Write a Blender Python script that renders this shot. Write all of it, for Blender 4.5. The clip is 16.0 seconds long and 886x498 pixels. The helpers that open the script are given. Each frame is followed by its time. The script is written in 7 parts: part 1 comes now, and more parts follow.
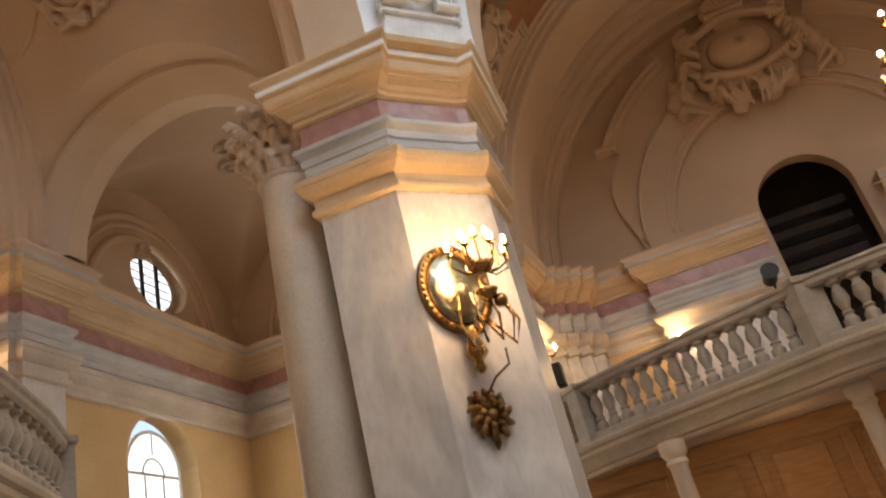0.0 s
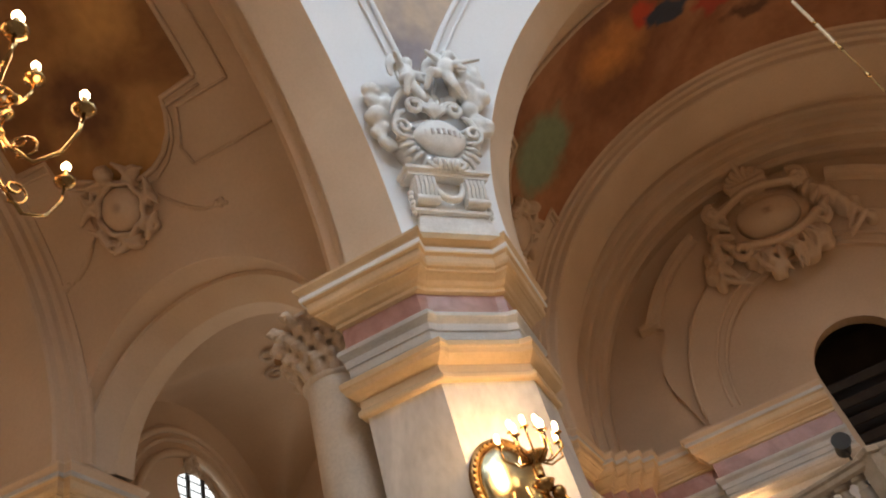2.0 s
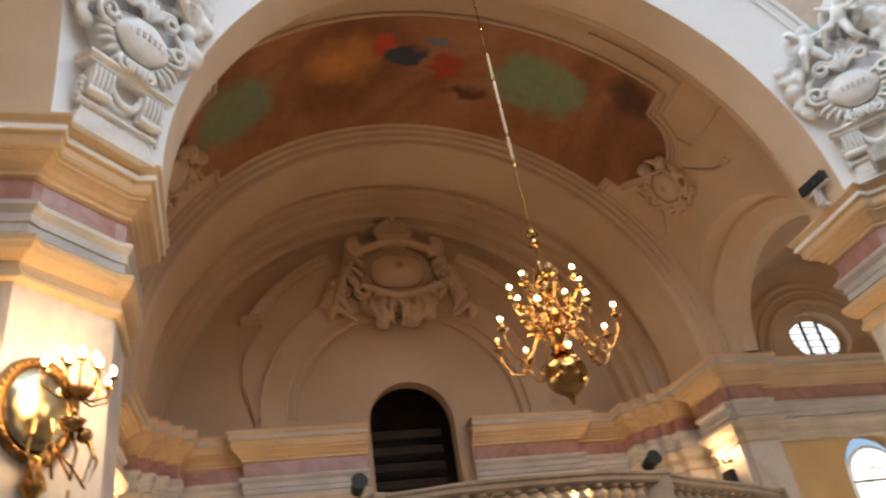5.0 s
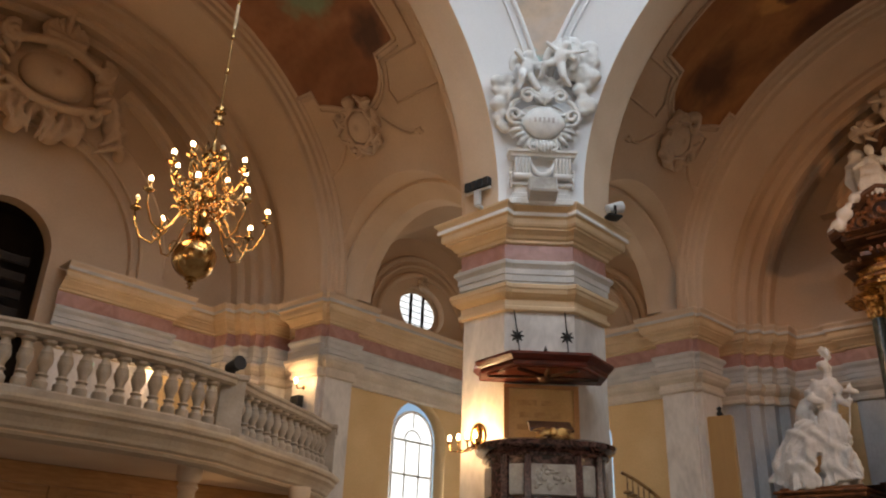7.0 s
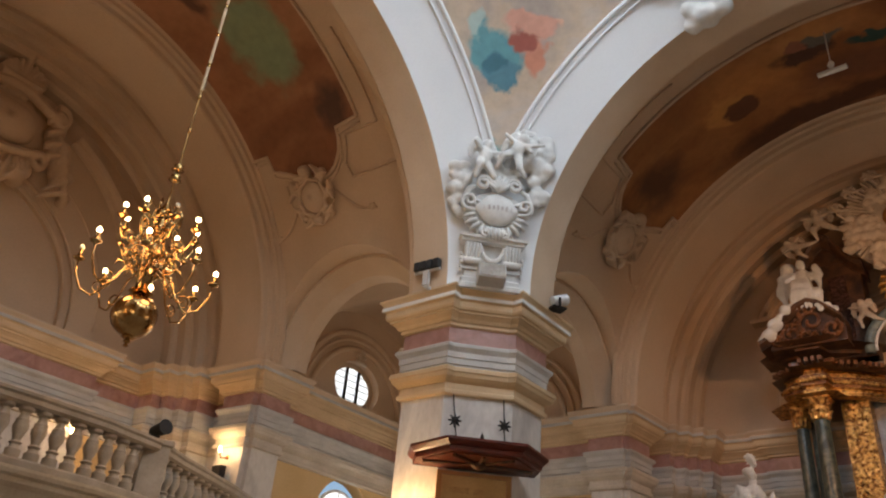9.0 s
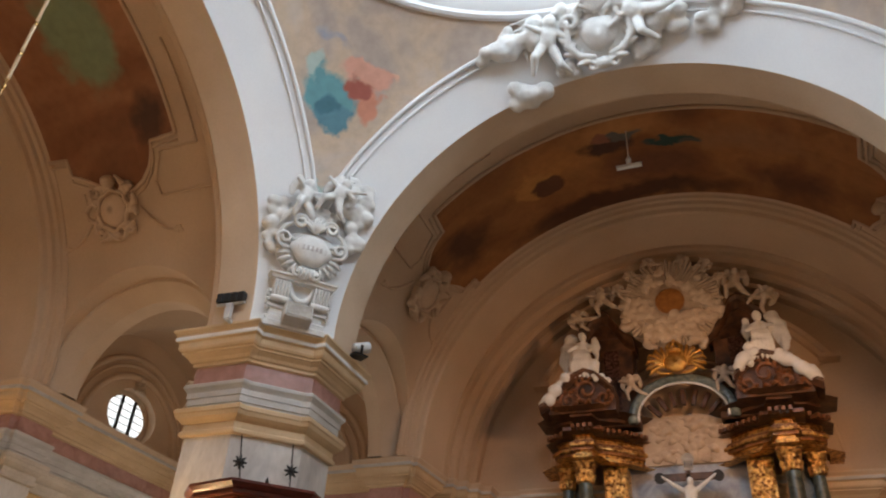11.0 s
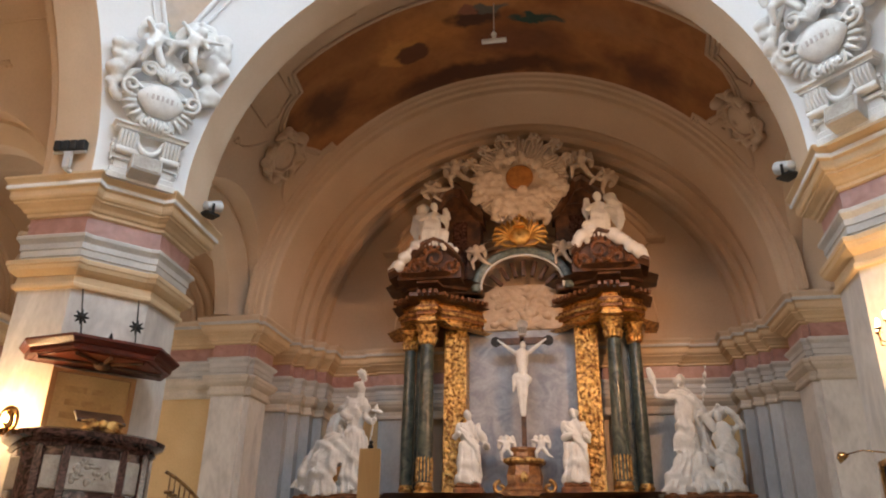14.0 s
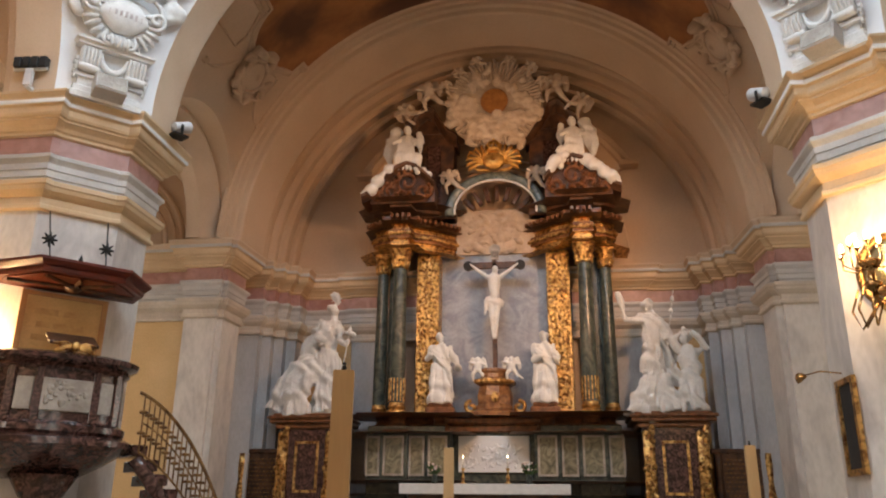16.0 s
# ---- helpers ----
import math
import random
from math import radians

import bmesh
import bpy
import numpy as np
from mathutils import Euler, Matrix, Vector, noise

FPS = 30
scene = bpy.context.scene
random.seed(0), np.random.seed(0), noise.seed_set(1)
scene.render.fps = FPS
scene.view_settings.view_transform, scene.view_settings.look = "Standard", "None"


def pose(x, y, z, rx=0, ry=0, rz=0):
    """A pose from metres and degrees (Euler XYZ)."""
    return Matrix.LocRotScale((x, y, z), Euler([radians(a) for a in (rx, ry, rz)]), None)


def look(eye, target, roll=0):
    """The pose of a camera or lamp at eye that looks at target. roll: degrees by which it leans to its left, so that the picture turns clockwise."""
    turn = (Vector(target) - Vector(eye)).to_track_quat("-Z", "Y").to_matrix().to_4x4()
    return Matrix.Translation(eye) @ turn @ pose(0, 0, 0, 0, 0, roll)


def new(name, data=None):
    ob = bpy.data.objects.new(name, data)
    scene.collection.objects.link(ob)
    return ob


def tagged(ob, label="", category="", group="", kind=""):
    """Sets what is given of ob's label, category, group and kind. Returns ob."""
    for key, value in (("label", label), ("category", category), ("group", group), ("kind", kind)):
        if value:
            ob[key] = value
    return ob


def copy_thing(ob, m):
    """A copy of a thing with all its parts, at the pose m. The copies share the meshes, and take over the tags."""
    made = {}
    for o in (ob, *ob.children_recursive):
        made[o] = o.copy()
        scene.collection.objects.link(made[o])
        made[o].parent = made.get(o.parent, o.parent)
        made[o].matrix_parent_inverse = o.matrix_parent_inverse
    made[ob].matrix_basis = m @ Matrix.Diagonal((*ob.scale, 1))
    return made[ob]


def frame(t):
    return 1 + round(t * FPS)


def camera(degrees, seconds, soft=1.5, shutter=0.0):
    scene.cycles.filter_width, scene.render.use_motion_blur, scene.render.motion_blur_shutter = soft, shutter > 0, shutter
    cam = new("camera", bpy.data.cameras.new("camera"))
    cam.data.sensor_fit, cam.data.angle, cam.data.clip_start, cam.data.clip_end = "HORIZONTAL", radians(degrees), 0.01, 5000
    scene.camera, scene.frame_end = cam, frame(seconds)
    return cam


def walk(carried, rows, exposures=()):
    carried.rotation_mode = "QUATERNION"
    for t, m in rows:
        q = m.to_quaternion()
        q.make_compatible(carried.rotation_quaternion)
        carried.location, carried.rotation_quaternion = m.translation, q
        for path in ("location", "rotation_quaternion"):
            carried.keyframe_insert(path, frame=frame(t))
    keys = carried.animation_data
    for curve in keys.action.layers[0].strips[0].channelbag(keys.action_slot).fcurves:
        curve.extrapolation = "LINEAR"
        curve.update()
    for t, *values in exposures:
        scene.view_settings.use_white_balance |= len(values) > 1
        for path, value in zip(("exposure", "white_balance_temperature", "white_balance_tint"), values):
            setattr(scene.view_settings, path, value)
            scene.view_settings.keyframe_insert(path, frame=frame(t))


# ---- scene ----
# The camera turns on the spot inside the crossing: seconds, place, heading, pitch, lean.
WALK = (
    (0, 1.904, -4.333, 1.615, 103.02, 25.08, -14.84),
    (0.5, 1.904, -4.333, 1.615, 103.32, 29.77, -15.96),
    (1, 1.904, -4.333, 1.615, 102.74, 32.43, -17.67),
    (1.5, 1.904, -4.333, 1.615, 102.75, 36.25, -18.27),
    (2, 1.904, -4.333, 1.615, 101.64, 39.25, -19.90),
    (2.5, 1.904, -4.333, 1.615, 100.64, 40.96, -20.85),
    (3, 1.904, -4.333, 1.615, 99.94, 42.52, -21.01),
    (3.5, 1.925, -4.326, 1.598, 97.25, 42.60, -21.47),
    (4, 1.946, -4.319, 1.580, 88.48, 38.46, -22.22),
    (4.5, 1.968, -4.311, 1.563, 80.29, 35.08, -17.26),
    (5, 1.957, -4.333, 1.564, 71.86, 31.86, -9.92),
    (7.5, 1.867, -4.478, 1.597, 42.62, 23.04, 2.68),
    (8, 1.849, -4.507, 1.604, 42.50, 23.60, 2.97),
    (8.5, 1.819, -4.546, 1.608, 41.57, 26.01, 4.05),
    (9, 1.782, -4.592, 1.610, 39.97, 29.46, 5.21),
    (11.5, 1.598, -4.823, 1.621, 19.41, 33.92, 3.51),
    (12, 1.561, -4.869, 1.623, 16.31, 32.66, 3.19),
    (12.5, 1.524, -4.915, 1.625, 14.30, 30.33, 2.58),
    (13, 1.524, -4.915, 1.625, 13.02, 27.99, 1.83),
    (13.5, 1.524, -4.915, 1.625, 11.97, 25.89, 1.20),
    (14, 1.524, -4.915, 1.625, 10.39, 24.26, 1.08),
    (14.5, 1.524, -4.915, 1.625, 9.75, 23.33, 1.05),
    (15, 1.524, -4.915, 1.625, 9.31, 22.08, 1.14),
    (15.5, 1.524, -4.915, 1.625, 8.55, 20.55, 0.94),
    (16, 1.524, -4.915, 1.625, 8.21, 18.78, 0.66),
)
LENS = 58.83


def eye_pose(x, y, z, heading, pitch, lean):
    turn = pose(0, 0, 0, 0, 0, heading) @ pose(0, 0, 0, 90 + pitch, 0, 0) @ pose(0, 0, 0, 0, 0, lean)
    return Matrix.Translation((x, y, z)) @ turn


cam = camera(LENS, 16.0, soft=2.0, shutter=0.3)
walk(cam, [(r[0], eye_pose(*r[1:])) for r in WALK], exposures=((0, 0.1), (1, -0.02), (3, 0.0), (5, 0.18), (7.5, -0.2), (9, -0.15), (12, 0.0), (13, 0.3), (14, 0.4), (16, 0.46)))

# ---- world and lamps ----
world = bpy.data.worlds.new("sky")
scene.world = world
world.use_nodes = True
wn = world.node_tree
sky = wn.nodes.new("ShaderNodeTexSky")
sky.sky_type, sky.sun_disc = "NISHITA", False
sky.sun_elevation, sky.sun_rotation = radians(38), radians(200)
wn.links.new(sky.outputs[0], wn.nodes["Background"].inputs[0])
wn.nodes["Background"].inputs[1].default_value = 0.15

sun = new("sun", bpy.data.lights.new("sun", "SUN"))
sun.data.energy, sun.data.angle, sun.data.color = 1.0, radians(12), (1.0, 0.95, 0.88)
sun.matrix_world = look((0, 0, 40), (-18, 38, 0))

DAY = (0.72, 0.86, 1.0)
NOON = (1.0, 0.93, 0.80)
WARM = (1.0, 0.63, 0.30)


def area_lamp(place, target, w, h, power, colour):
    lamp = new("daylight", bpy.data.lights.new("daylight", "AREA"))
    lamp.data.shape, lamp.data.size, lamp.data.size_y = "RECTANGLE", w, h
    lamp.data.energy, lamp.data.color = power, colour
    lamp.matrix_world = look(place, target)
    return lamp


def warm_lamp(place, power, size=0.12, colour=WARM):
    lamp = new("bulb_light", bpy.data.lights.new("bulb_light", "POINT"))
    lamp.data.energy, lamp.data.color, lamp.data.shadow_soft_size = power, colour, size
    lamp.location = place
    return lamp


DRUM_POWER, WINDOW_POWER, CHANDELIER_POWER, SCONCE_POWER, GALLERY_POWER = 320, 74, 108, 58, 36
for k in range(8):
    a = radians(22.5 + 45 * k)
    area_lamp((5.7 * math.cos(a), 5.7 * math.sin(a), 16.4), (-3 * math.cos(a), -3 * math.sin(a), 10.5), 1.7, 2.6, DRUM_POWER, DAY)
for sx in (-1, 1):
    for sy in (-1, 1):
        area_lamp((sx * 12.95, sy * 9.95, 4.4), (sx * 6, sy * 9.95, 3.2), 1.3, 2.6, WINDOW_POWER, NOON)
        area_lamp((sx * 9.95, sy * 12.95, 4.4), (sx * 9.95, sy * 6, 3.2), 1.3, 2.6, WINDOW_POWER, NOON)

# spotlights on the pier caps, turned to the altar
for sx, watts in ((-1, 340), (1, 1040)):
    spot = new("altar_spot", bpy.data.lights.new("altar_spot", "SPOT"))
    spot.data.energy, spot.data.color, spot.data.spot_size, spot.data.spot_blend, spot.data.shadow_soft_size = watts, (1.0, 0.54, 0.27), radians(84), 0.8, 0.2
    spot.matrix_world = look((sx * 4.8, 7.4, 8.35), (-sx * 0.5, 14.4, 7.8))

# lamps under the galleries
for x, y in ((-10.8, -3.0), (-10.8, 3.0), (-3.0, -10.8), (3.0, -10.8)):
    warm_lamp((x, y, 2.7), 4, 0.1)

# ---- materials ----


def material(name, base, second=None, rough=0.6, metal=0.0, scale=2.0, fine=40.0, bump=0.15, mix=(0.35, 0.65), detail=8, stretch=None, distortion=0.0, speck=0.35):
    """Two base colours blended by broad noise, a finer grain on top and a fine relief."""
    m = bpy.data.materials.new(name)
    m.use_nodes = True
    nt = m.node_tree
    bsdf = nt.nodes["Principled BSDF"]
    bsdf.inputs["Roughness"].default_value, bsdf.inputs["Metallic"].default_value = rough, metal
    second = second or tuple(c * 0.8 for c in base)
    co = nt.nodes.new("ShaderNodeTexCoord")
    vec = co.outputs["Object"]
    if stretch:
        mp = nt.nodes.new("ShaderNodeMapping")
        mp.inputs["Scale"].default_value = stretch
        nt.links.new(vec, mp.inputs[0])
        vec = mp.outputs[0]
    n1 = nt.nodes.new("ShaderNodeTexNoise")
    n1.inputs["Scale"].default_value, n1.inputs["Detail"].default_value, n1.inputs["Distortion"].default_value = scale, detail, distortion
    n2 = nt.nodes.new("ShaderNodeTexNoise")
    n2.inputs["Scale"].default_value, n2.inputs["Detail"].default_value = fine, 4
    nt.links.new(vec, n1.inputs["Vector"])
    nt.links.new(vec, n2.inputs["Vector"])
    ramp = nt.nodes.new("ShaderNodeValToRGB")
    ramp.color_ramp.elements[0].position, ramp.color_ramp.elements[1].position = mix
    ramp.color_ramp.elements[0].color, ramp.color_ramp.elements[1].color = (*second, 1), (*base, 1)
    nt.links.new(n1.outputs["Fac"], ramp.inputs[0])
    grain = nt.nodes.new("ShaderNodeMixRGB")
    grain.blend_type = "MULTIPLY"
    grain.inputs[0].default_value = speck
    gr = nt.nodes.new("ShaderNodeValToRGB")
    gr.color_ramp.elements[0].position, gr.color_ramp.elements[1].position = 0.25, 0.6
    gr.color_ramp.elements[0].color = (0.62, 0.6, 0.56, 1)
    nt.links.new(n2.outputs["Fac"], gr.inputs[0])
    nt.links.new(ramp.outputs[0], grain.inputs[1])
    nt.links.new(gr.outputs[0], grain.inputs[2])
    nt.links.new(grain.outputs[0], bsdf.inputs["Base Color"])
    bp = nt.nodes.new("ShaderNodeBump")
    bp.inputs["Strength"].default_value, bp.inputs["Distance"].default_value = bump, 0.02
    nt.links.new(n2.outputs["Fac"], bp.inputs["Height"])
    nt.links.new(bp.outputs[0], bsdf.inputs["Normal"])
    return m


def glow(name, colour, strength):
    m = bpy.data.materials.new(name)
    m.use_nodes = True
    b = m.node_tree.nodes["Principled BSDF"]
    b.inputs["Base Color"].default_value = (*colour, 1)
    b.inputs["Emission Color"].default_value, b.inputs["Emission Strength"].default_value = (*colour, 1), strength
    return m


def fresco(name, stops, blobs, scale=0.35):
    """A ceiling painting: broad drifting colour fields, with painted patches of their own shape at given places."""
    m = bpy.data.materials.new(name)
    m.use_nodes = True
    nt = m.node_tree
    bsdf = nt.nodes["Principled BSDF"]
    bsdf.inputs["Roughness"].default_value = 0.75
    co = nt.nodes.new("ShaderNodeTexCoord")
    n1 = nt.nodes.new("ShaderNodeTexNoise")
    n1.inputs["Scale"].default_value, n1.inputs["Detail"].default_value, n1.inputs["Distortion"].default_value = scale, 7, 0.6
    nt.links.new(co.outputs["Object"], n1.inputs["Vector"])
    ramp = nt.nodes.new("ShaderNodeValToRGB")
    el = ramp.color_ramp.elements
    while len(el) < len(stops):
        el.new(0.5)
    for e, (p, c) in zip(el, stops):
        e.position, e.color = p, (*c, 1)
    nt.links.new(n1.outputs["Fac"], ramp.inputs[0])
    last = ramp.outputs[0]
    warp = nt.nodes.new("ShaderNodeTexNoise")
    warp.inputs["Scale"].default_value, warp.inputs["Detail"].default_value = 1.6, 6
    nt.links.new(co.outputs["Object"], warp.inputs["Vector"])
    wsub = nt.nodes.new("ShaderNodeVectorMath")
    wsub.operation = "MULTIPLY_ADD"
    wsub.inputs[1].default_value = (1.0, 1.0, 1.0)
    wsub.inputs[2].default_value = (-0.5, -0.5, -0.5)
    nt.links.new(warp.outputs["Color"], wsub.inputs[0])
    for place, radius, colour, soft in blobs:
        add = nt.nodes.new("ShaderNodeVectorMath")
        add.operation = "ADD"
        nt.links.new(co.outputs["Object"], add.inputs[0])
        nt.links.new(wsub.outputs[0], add.inputs[1])
        dist = nt.nodes.new("ShaderNodeVectorMath")
        dist.operation = "SUBTRACT"
        nt.links.new(add.outputs[0], dist.inputs[0])
        dist.inputs[1].default_value = place
        div = nt.nodes.new("ShaderNodeVectorMath")
        div.operation = "DIVIDE"
        div.inputs[1].default_value = radius
        nt.links.new(dist.outputs[0], div.inputs[0])
        ln = nt.nodes.new("ShaderNodeVectorMath")
        ln.operation = "LENGTH"
        nt.links.new(div.outputs[0], ln.inputs[0])
        mr = nt.nodes.new("ShaderNodeMapRange")
        mr.inputs[1].default_value, mr.inputs[2].default_value = 1.0 - soft, 1.0
        mr.inputs[3].default_value, mr.inputs[4].default_value = 1.0, 0.0
        nt.links.new(ln.outputs["Value"], mr.inputs[0])
        mx = nt.nodes.new("ShaderNodeMixRGB")
        nt.links.new(mr.outputs[0], mx.inputs[0])
        nt.links.new(last, mx.inputs[1])
        mx.inputs[2].default_value = (*colour, 1)
        last = mx.outputs[0]
    fine = nt.nodes.new("ShaderNodeTexNoise")
    fine.inputs["Scale"].default_value, fine.inputs["Detail"].default_value = 5.0, 8
    nt.links.new(co.outputs["Object"], fine.inputs["Vector"])
    fr = nt.nodes.new("ShaderNodeValToRGB")
    fr.color_ramp.elements[0].position, fr.color_ramp.elements[1].position = 0.3, 0.62
    fr.color_ramp.elements[0].color = (0.6, 0.58, 0.55, 1)
    nt.links.new(fine.outputs["Fac"], fr.inputs[0])
    mu = nt.nodes.new("ShaderNodeMixRGB")
    mu.blend_type = "MULTIPLY"
    mu.inputs[0].default_value = 0.35
    nt.links.new(last, mu.inputs[1])
    nt.links.new(fr.outputs[0], mu.inputs[2])
    nt.links.new(mu.outputs[0], bsdf.inputs["Base Color"])
    return m


PLASTER = material("cream_plaster", (0.66, 0.51, 0.37), (0.58, 0.43, 0.30), 0.8, scale=0.8, fine=25, bump=0.04, speck=0.15)
VAULT = material("vault_plaster", (0.62, 0.45, 0.31), (0.53, 0.375, 0.25), 0.85, scale=0.5, fine=18, bump=0.04, speck=0.15)
WHITE = material("white_plaster", (0.80, 0.80, 0.80), (0.76, 0.76, 0.77), 0.75, scale=0.7, fine=25, bump=0.03, speck=0.08)
OCHRE = material("ochre_wall", (0.70, 0.48, 0.24), (0.62, 0.41, 0.19), 0.85, scale=0.9, fine=30, bump=0.06)
MARBLE = material("pale_marble", (0.70, 0.65, 0.60), (0.52, 0.48, 0.45), 0.35, scale=1.1, fine=14, bump=0.03, mix=(0.36, 0.56), stretch=(1, 1, 0.45), distortion=1.6)
GREYSTONE = material("grey_painted_stone", (0.60, 0.57, 0.54), (0.47, 0.45, 0.43), 0.5, scale=1.8, fine=25, bump=0.05, stretch=(1, 1, 2.5))
PALECAP = material("pale_stone_paint", (0.66, 0.57, 0.47), (0.54, 0.46, 0.37), 0.6, scale=1.4, fine=25, bump=0.06)
BLUESTONE = material("blue_grey_stone_paint", (0.56, 0.56, 0.56), (0.42, 0.42, 0.43), 0.5, scale=1.4, fine=20, bump=0.05, stretch=(1, 1, 0.4))
CREAM = material("cream_stone_paint", (0.68, 0.50, 0.31), (0.58, 0.41, 0.24), 0.6, scale=1.2, fine=25, bump=0.04, speck=0.2)
REDSTONE = material("red_marble", (0.48, 0.27, 0.23), (0.36, 0.18, 0.15), 0.35, scale=2.2, fine=12, bump=0.04, distortion=1.2)
STUCCO = material("white_stucco", (0.80, 0.79, 0.77), (0.68, 0.67, 0.65), 0.7, scale=4, fine=40, bump=0.1)
LETTERGREY = material("faded_letter_paint", (0.55, 0.50, 0.47), (0.47, 0.42, 0.40), 0.8, scale=9, fine=30)
TANSTUCCO = material("tan_stucco", (0.62, 0.49, 0.37), (0.48, 0.36, 0.26), 0.8, scale=4, fine=40, bump=0.1)
BRASS = material("polished_brass", (0.58, 0.37, 0.15), (0.34, 0.18, 0.06), 0.15, 1.0, scale=6, fine=60, bump=0.04)
GOLD = material("gilding", (0.80, 0.50, 0.18), (0.20, 0.085, 0.028), 0.36, 1.0, scale=11, fine=45, bump=0.6, mix=(0.38, 0.58))
BRIGHTGOLD = material("bright_gilding", (0.86, 0.54, 0.16), (0.55, 0.28, 0.07), 0.38, 0.85, scale=9, fine=45, bump=0.3)
AMBER = material("amber_disc", (0.45, 0.20, 0.05), (0.30, 0.12, 0.03), 0.5, scale=6, fine=30, bump=0.2)
PALESTUCCO = material("pale_tan_stucco", (0.70, 0.59, 0.48), (0.56, 0.45, 0.35), 0.75, scale=5, fine=40, bump=0.12)
OLIVEMARBLE = material("olive_marble", (0.30, 0.27, 0.18), (0.10, 0.09, 0.055), 0.3, scale=3.5, fine=16, bump=0.03, distortion=2.5)
ARCHMARBLE = material("grey_green_marble", (0.22, 0.26, 0.25), (0.09, 0.12, 0.125), 0.22, scale=3, fine=16, bump=0.02, distortion=2.0)
DARKWOOD = material("dark_carved_wood", (0.135, 0.058, 0.024), (0.034, 0.014, 0.007), 0.45, scale=5, fine=40, bump=0.3)
REDWOOD = material("red_brown_wood", (0.15, 0.024, 0.009), (0.075, 0.012, 0.005), 0.35, scale=4, fine=30, bump=0.1, stretch=(1, 6, 1))
OAK = material("golden_oak", (0.56, 0.30, 0.11), (0.45, 0.22, 0.075), 0.45, scale=3, fine=30, bump=0.08, stretch=(1, 1, 6))
WARMWOOD = material("carved_brown_wood", (0.26, 0.105, 0.04), (0.085, 0.032, 0.012), 0.3, scale=7, fine=40, bump=0.3)
PALEWOOD = material("pale_plain_wood", (0.58, 0.38, 0.18), (0.52, 0.33, 0.15), 0.5, scale=2, fine=20, bump=0.04, stretch=(4, 4, 0.4), speck=0.15)
GREENMARBLE = material("dark_green_marble", (0.10, 0.115, 0.09), (0.016, 0.027, 0.028), 0.28, scale=2.5, fine=14, bump=0.02, distortion=2.5)
GILTWOOD = material("worn_gilt_wood", (0.36, 0.17, 0.06), (0.14, 0.055, 0.02), 0.35, 0.35, scale=8, fine=40, bump=0.3)
BROWNMARBLE = material("brown_marble", (0.17, 0.085, 0.07), (0.035, 0.017, 0.014), 0.16, scale=6, fine=14, bump=0.03, mix=(0.42, 0.66), distortion=2.5)
PALEPANEL = material("pale_relief_marble", (0.46, 0.41, 0.35), (0.30, 0.26, 0.22), 0.4, scale=5, fine=25, bump=0.6)
IRON = material("black_iron", (0.03, 0.028, 0.025), (0.02, 0.02, 0.02), 0.45, 0.6)
BLACK = material("matte_black", (0.02, 0.02, 0.022), (0.012, 0.012, 0.012), 0.7)
# near-black brown that carries the organ room's shade as base colour
SHADEPAINT = material("shade_painted_room", (0.05, 0.035, 0.025), (0.03, 0.02, 0.016), 0.9)
CLOTH = material("white_linen", (0.80, 0.78, 0.74), (0.70, 0.68, 0.64), 0.9, scale=8, fine=80, bump=0.2)
FLOORSTONE = material("grey_floor_stone", (0.40, 0.36, 0.31), (0.30, 0.27, 0.23), 0.4, scale=2, fine=20)
GREYBACK = material("blue_grey_marble", (0.42, 0.43, 0.47), (0.27, 0.28, 0.32), 0.4, scale=1.8, fine=14, bump=0.04, distortion=2.0)
FLAME = glow("lamp_bulb", (1.0, 0.72, 0.38), 22.0)
# panes given a glow of their own, standing in for the bright sky outside
PANEGLOW = glow("glowing_window_pane", (0.93, 0.98, 1.0), 1.35)
BRONZE = material("bronze_board", (0.74, 0.50, 0.22), (0.58, 0.37, 0.14), 0.4, 0.0, scale=1.5, fine=30)
BRONZELETTER = material("worn_bronze_letter", (0.50, 0.30, 0.11), (0.62, 0.40, 0.16), 0.4, 0.0, scale=9, fine=30)
MIRROR = material("old_mirror", (0.50, 0.45, 0.30), (0.36, 0.32, 0.20), 0.22, 1.0, scale=3, fine=20, bump=0.1)
LEAF = material("green_leaves", (0.07, 0.13, 0.04), (0.03, 0.07, 0.02), 0.6, scale=9)
PETAL = material("pale_pink_petals", (0.75, 0.50, 0.48), (0.7, 0.66, 0.6), 0.7, scale=30)
SILVER = material("brushed_silver", (0.74, 0.75, 0.76), (0.6, 0.6, 0.61), 0.35, 0.15, scale=6, fine=40)
GREENSIGN = glow("green_exit_sign", (0.15, 0.6, 0.35), 0.6)

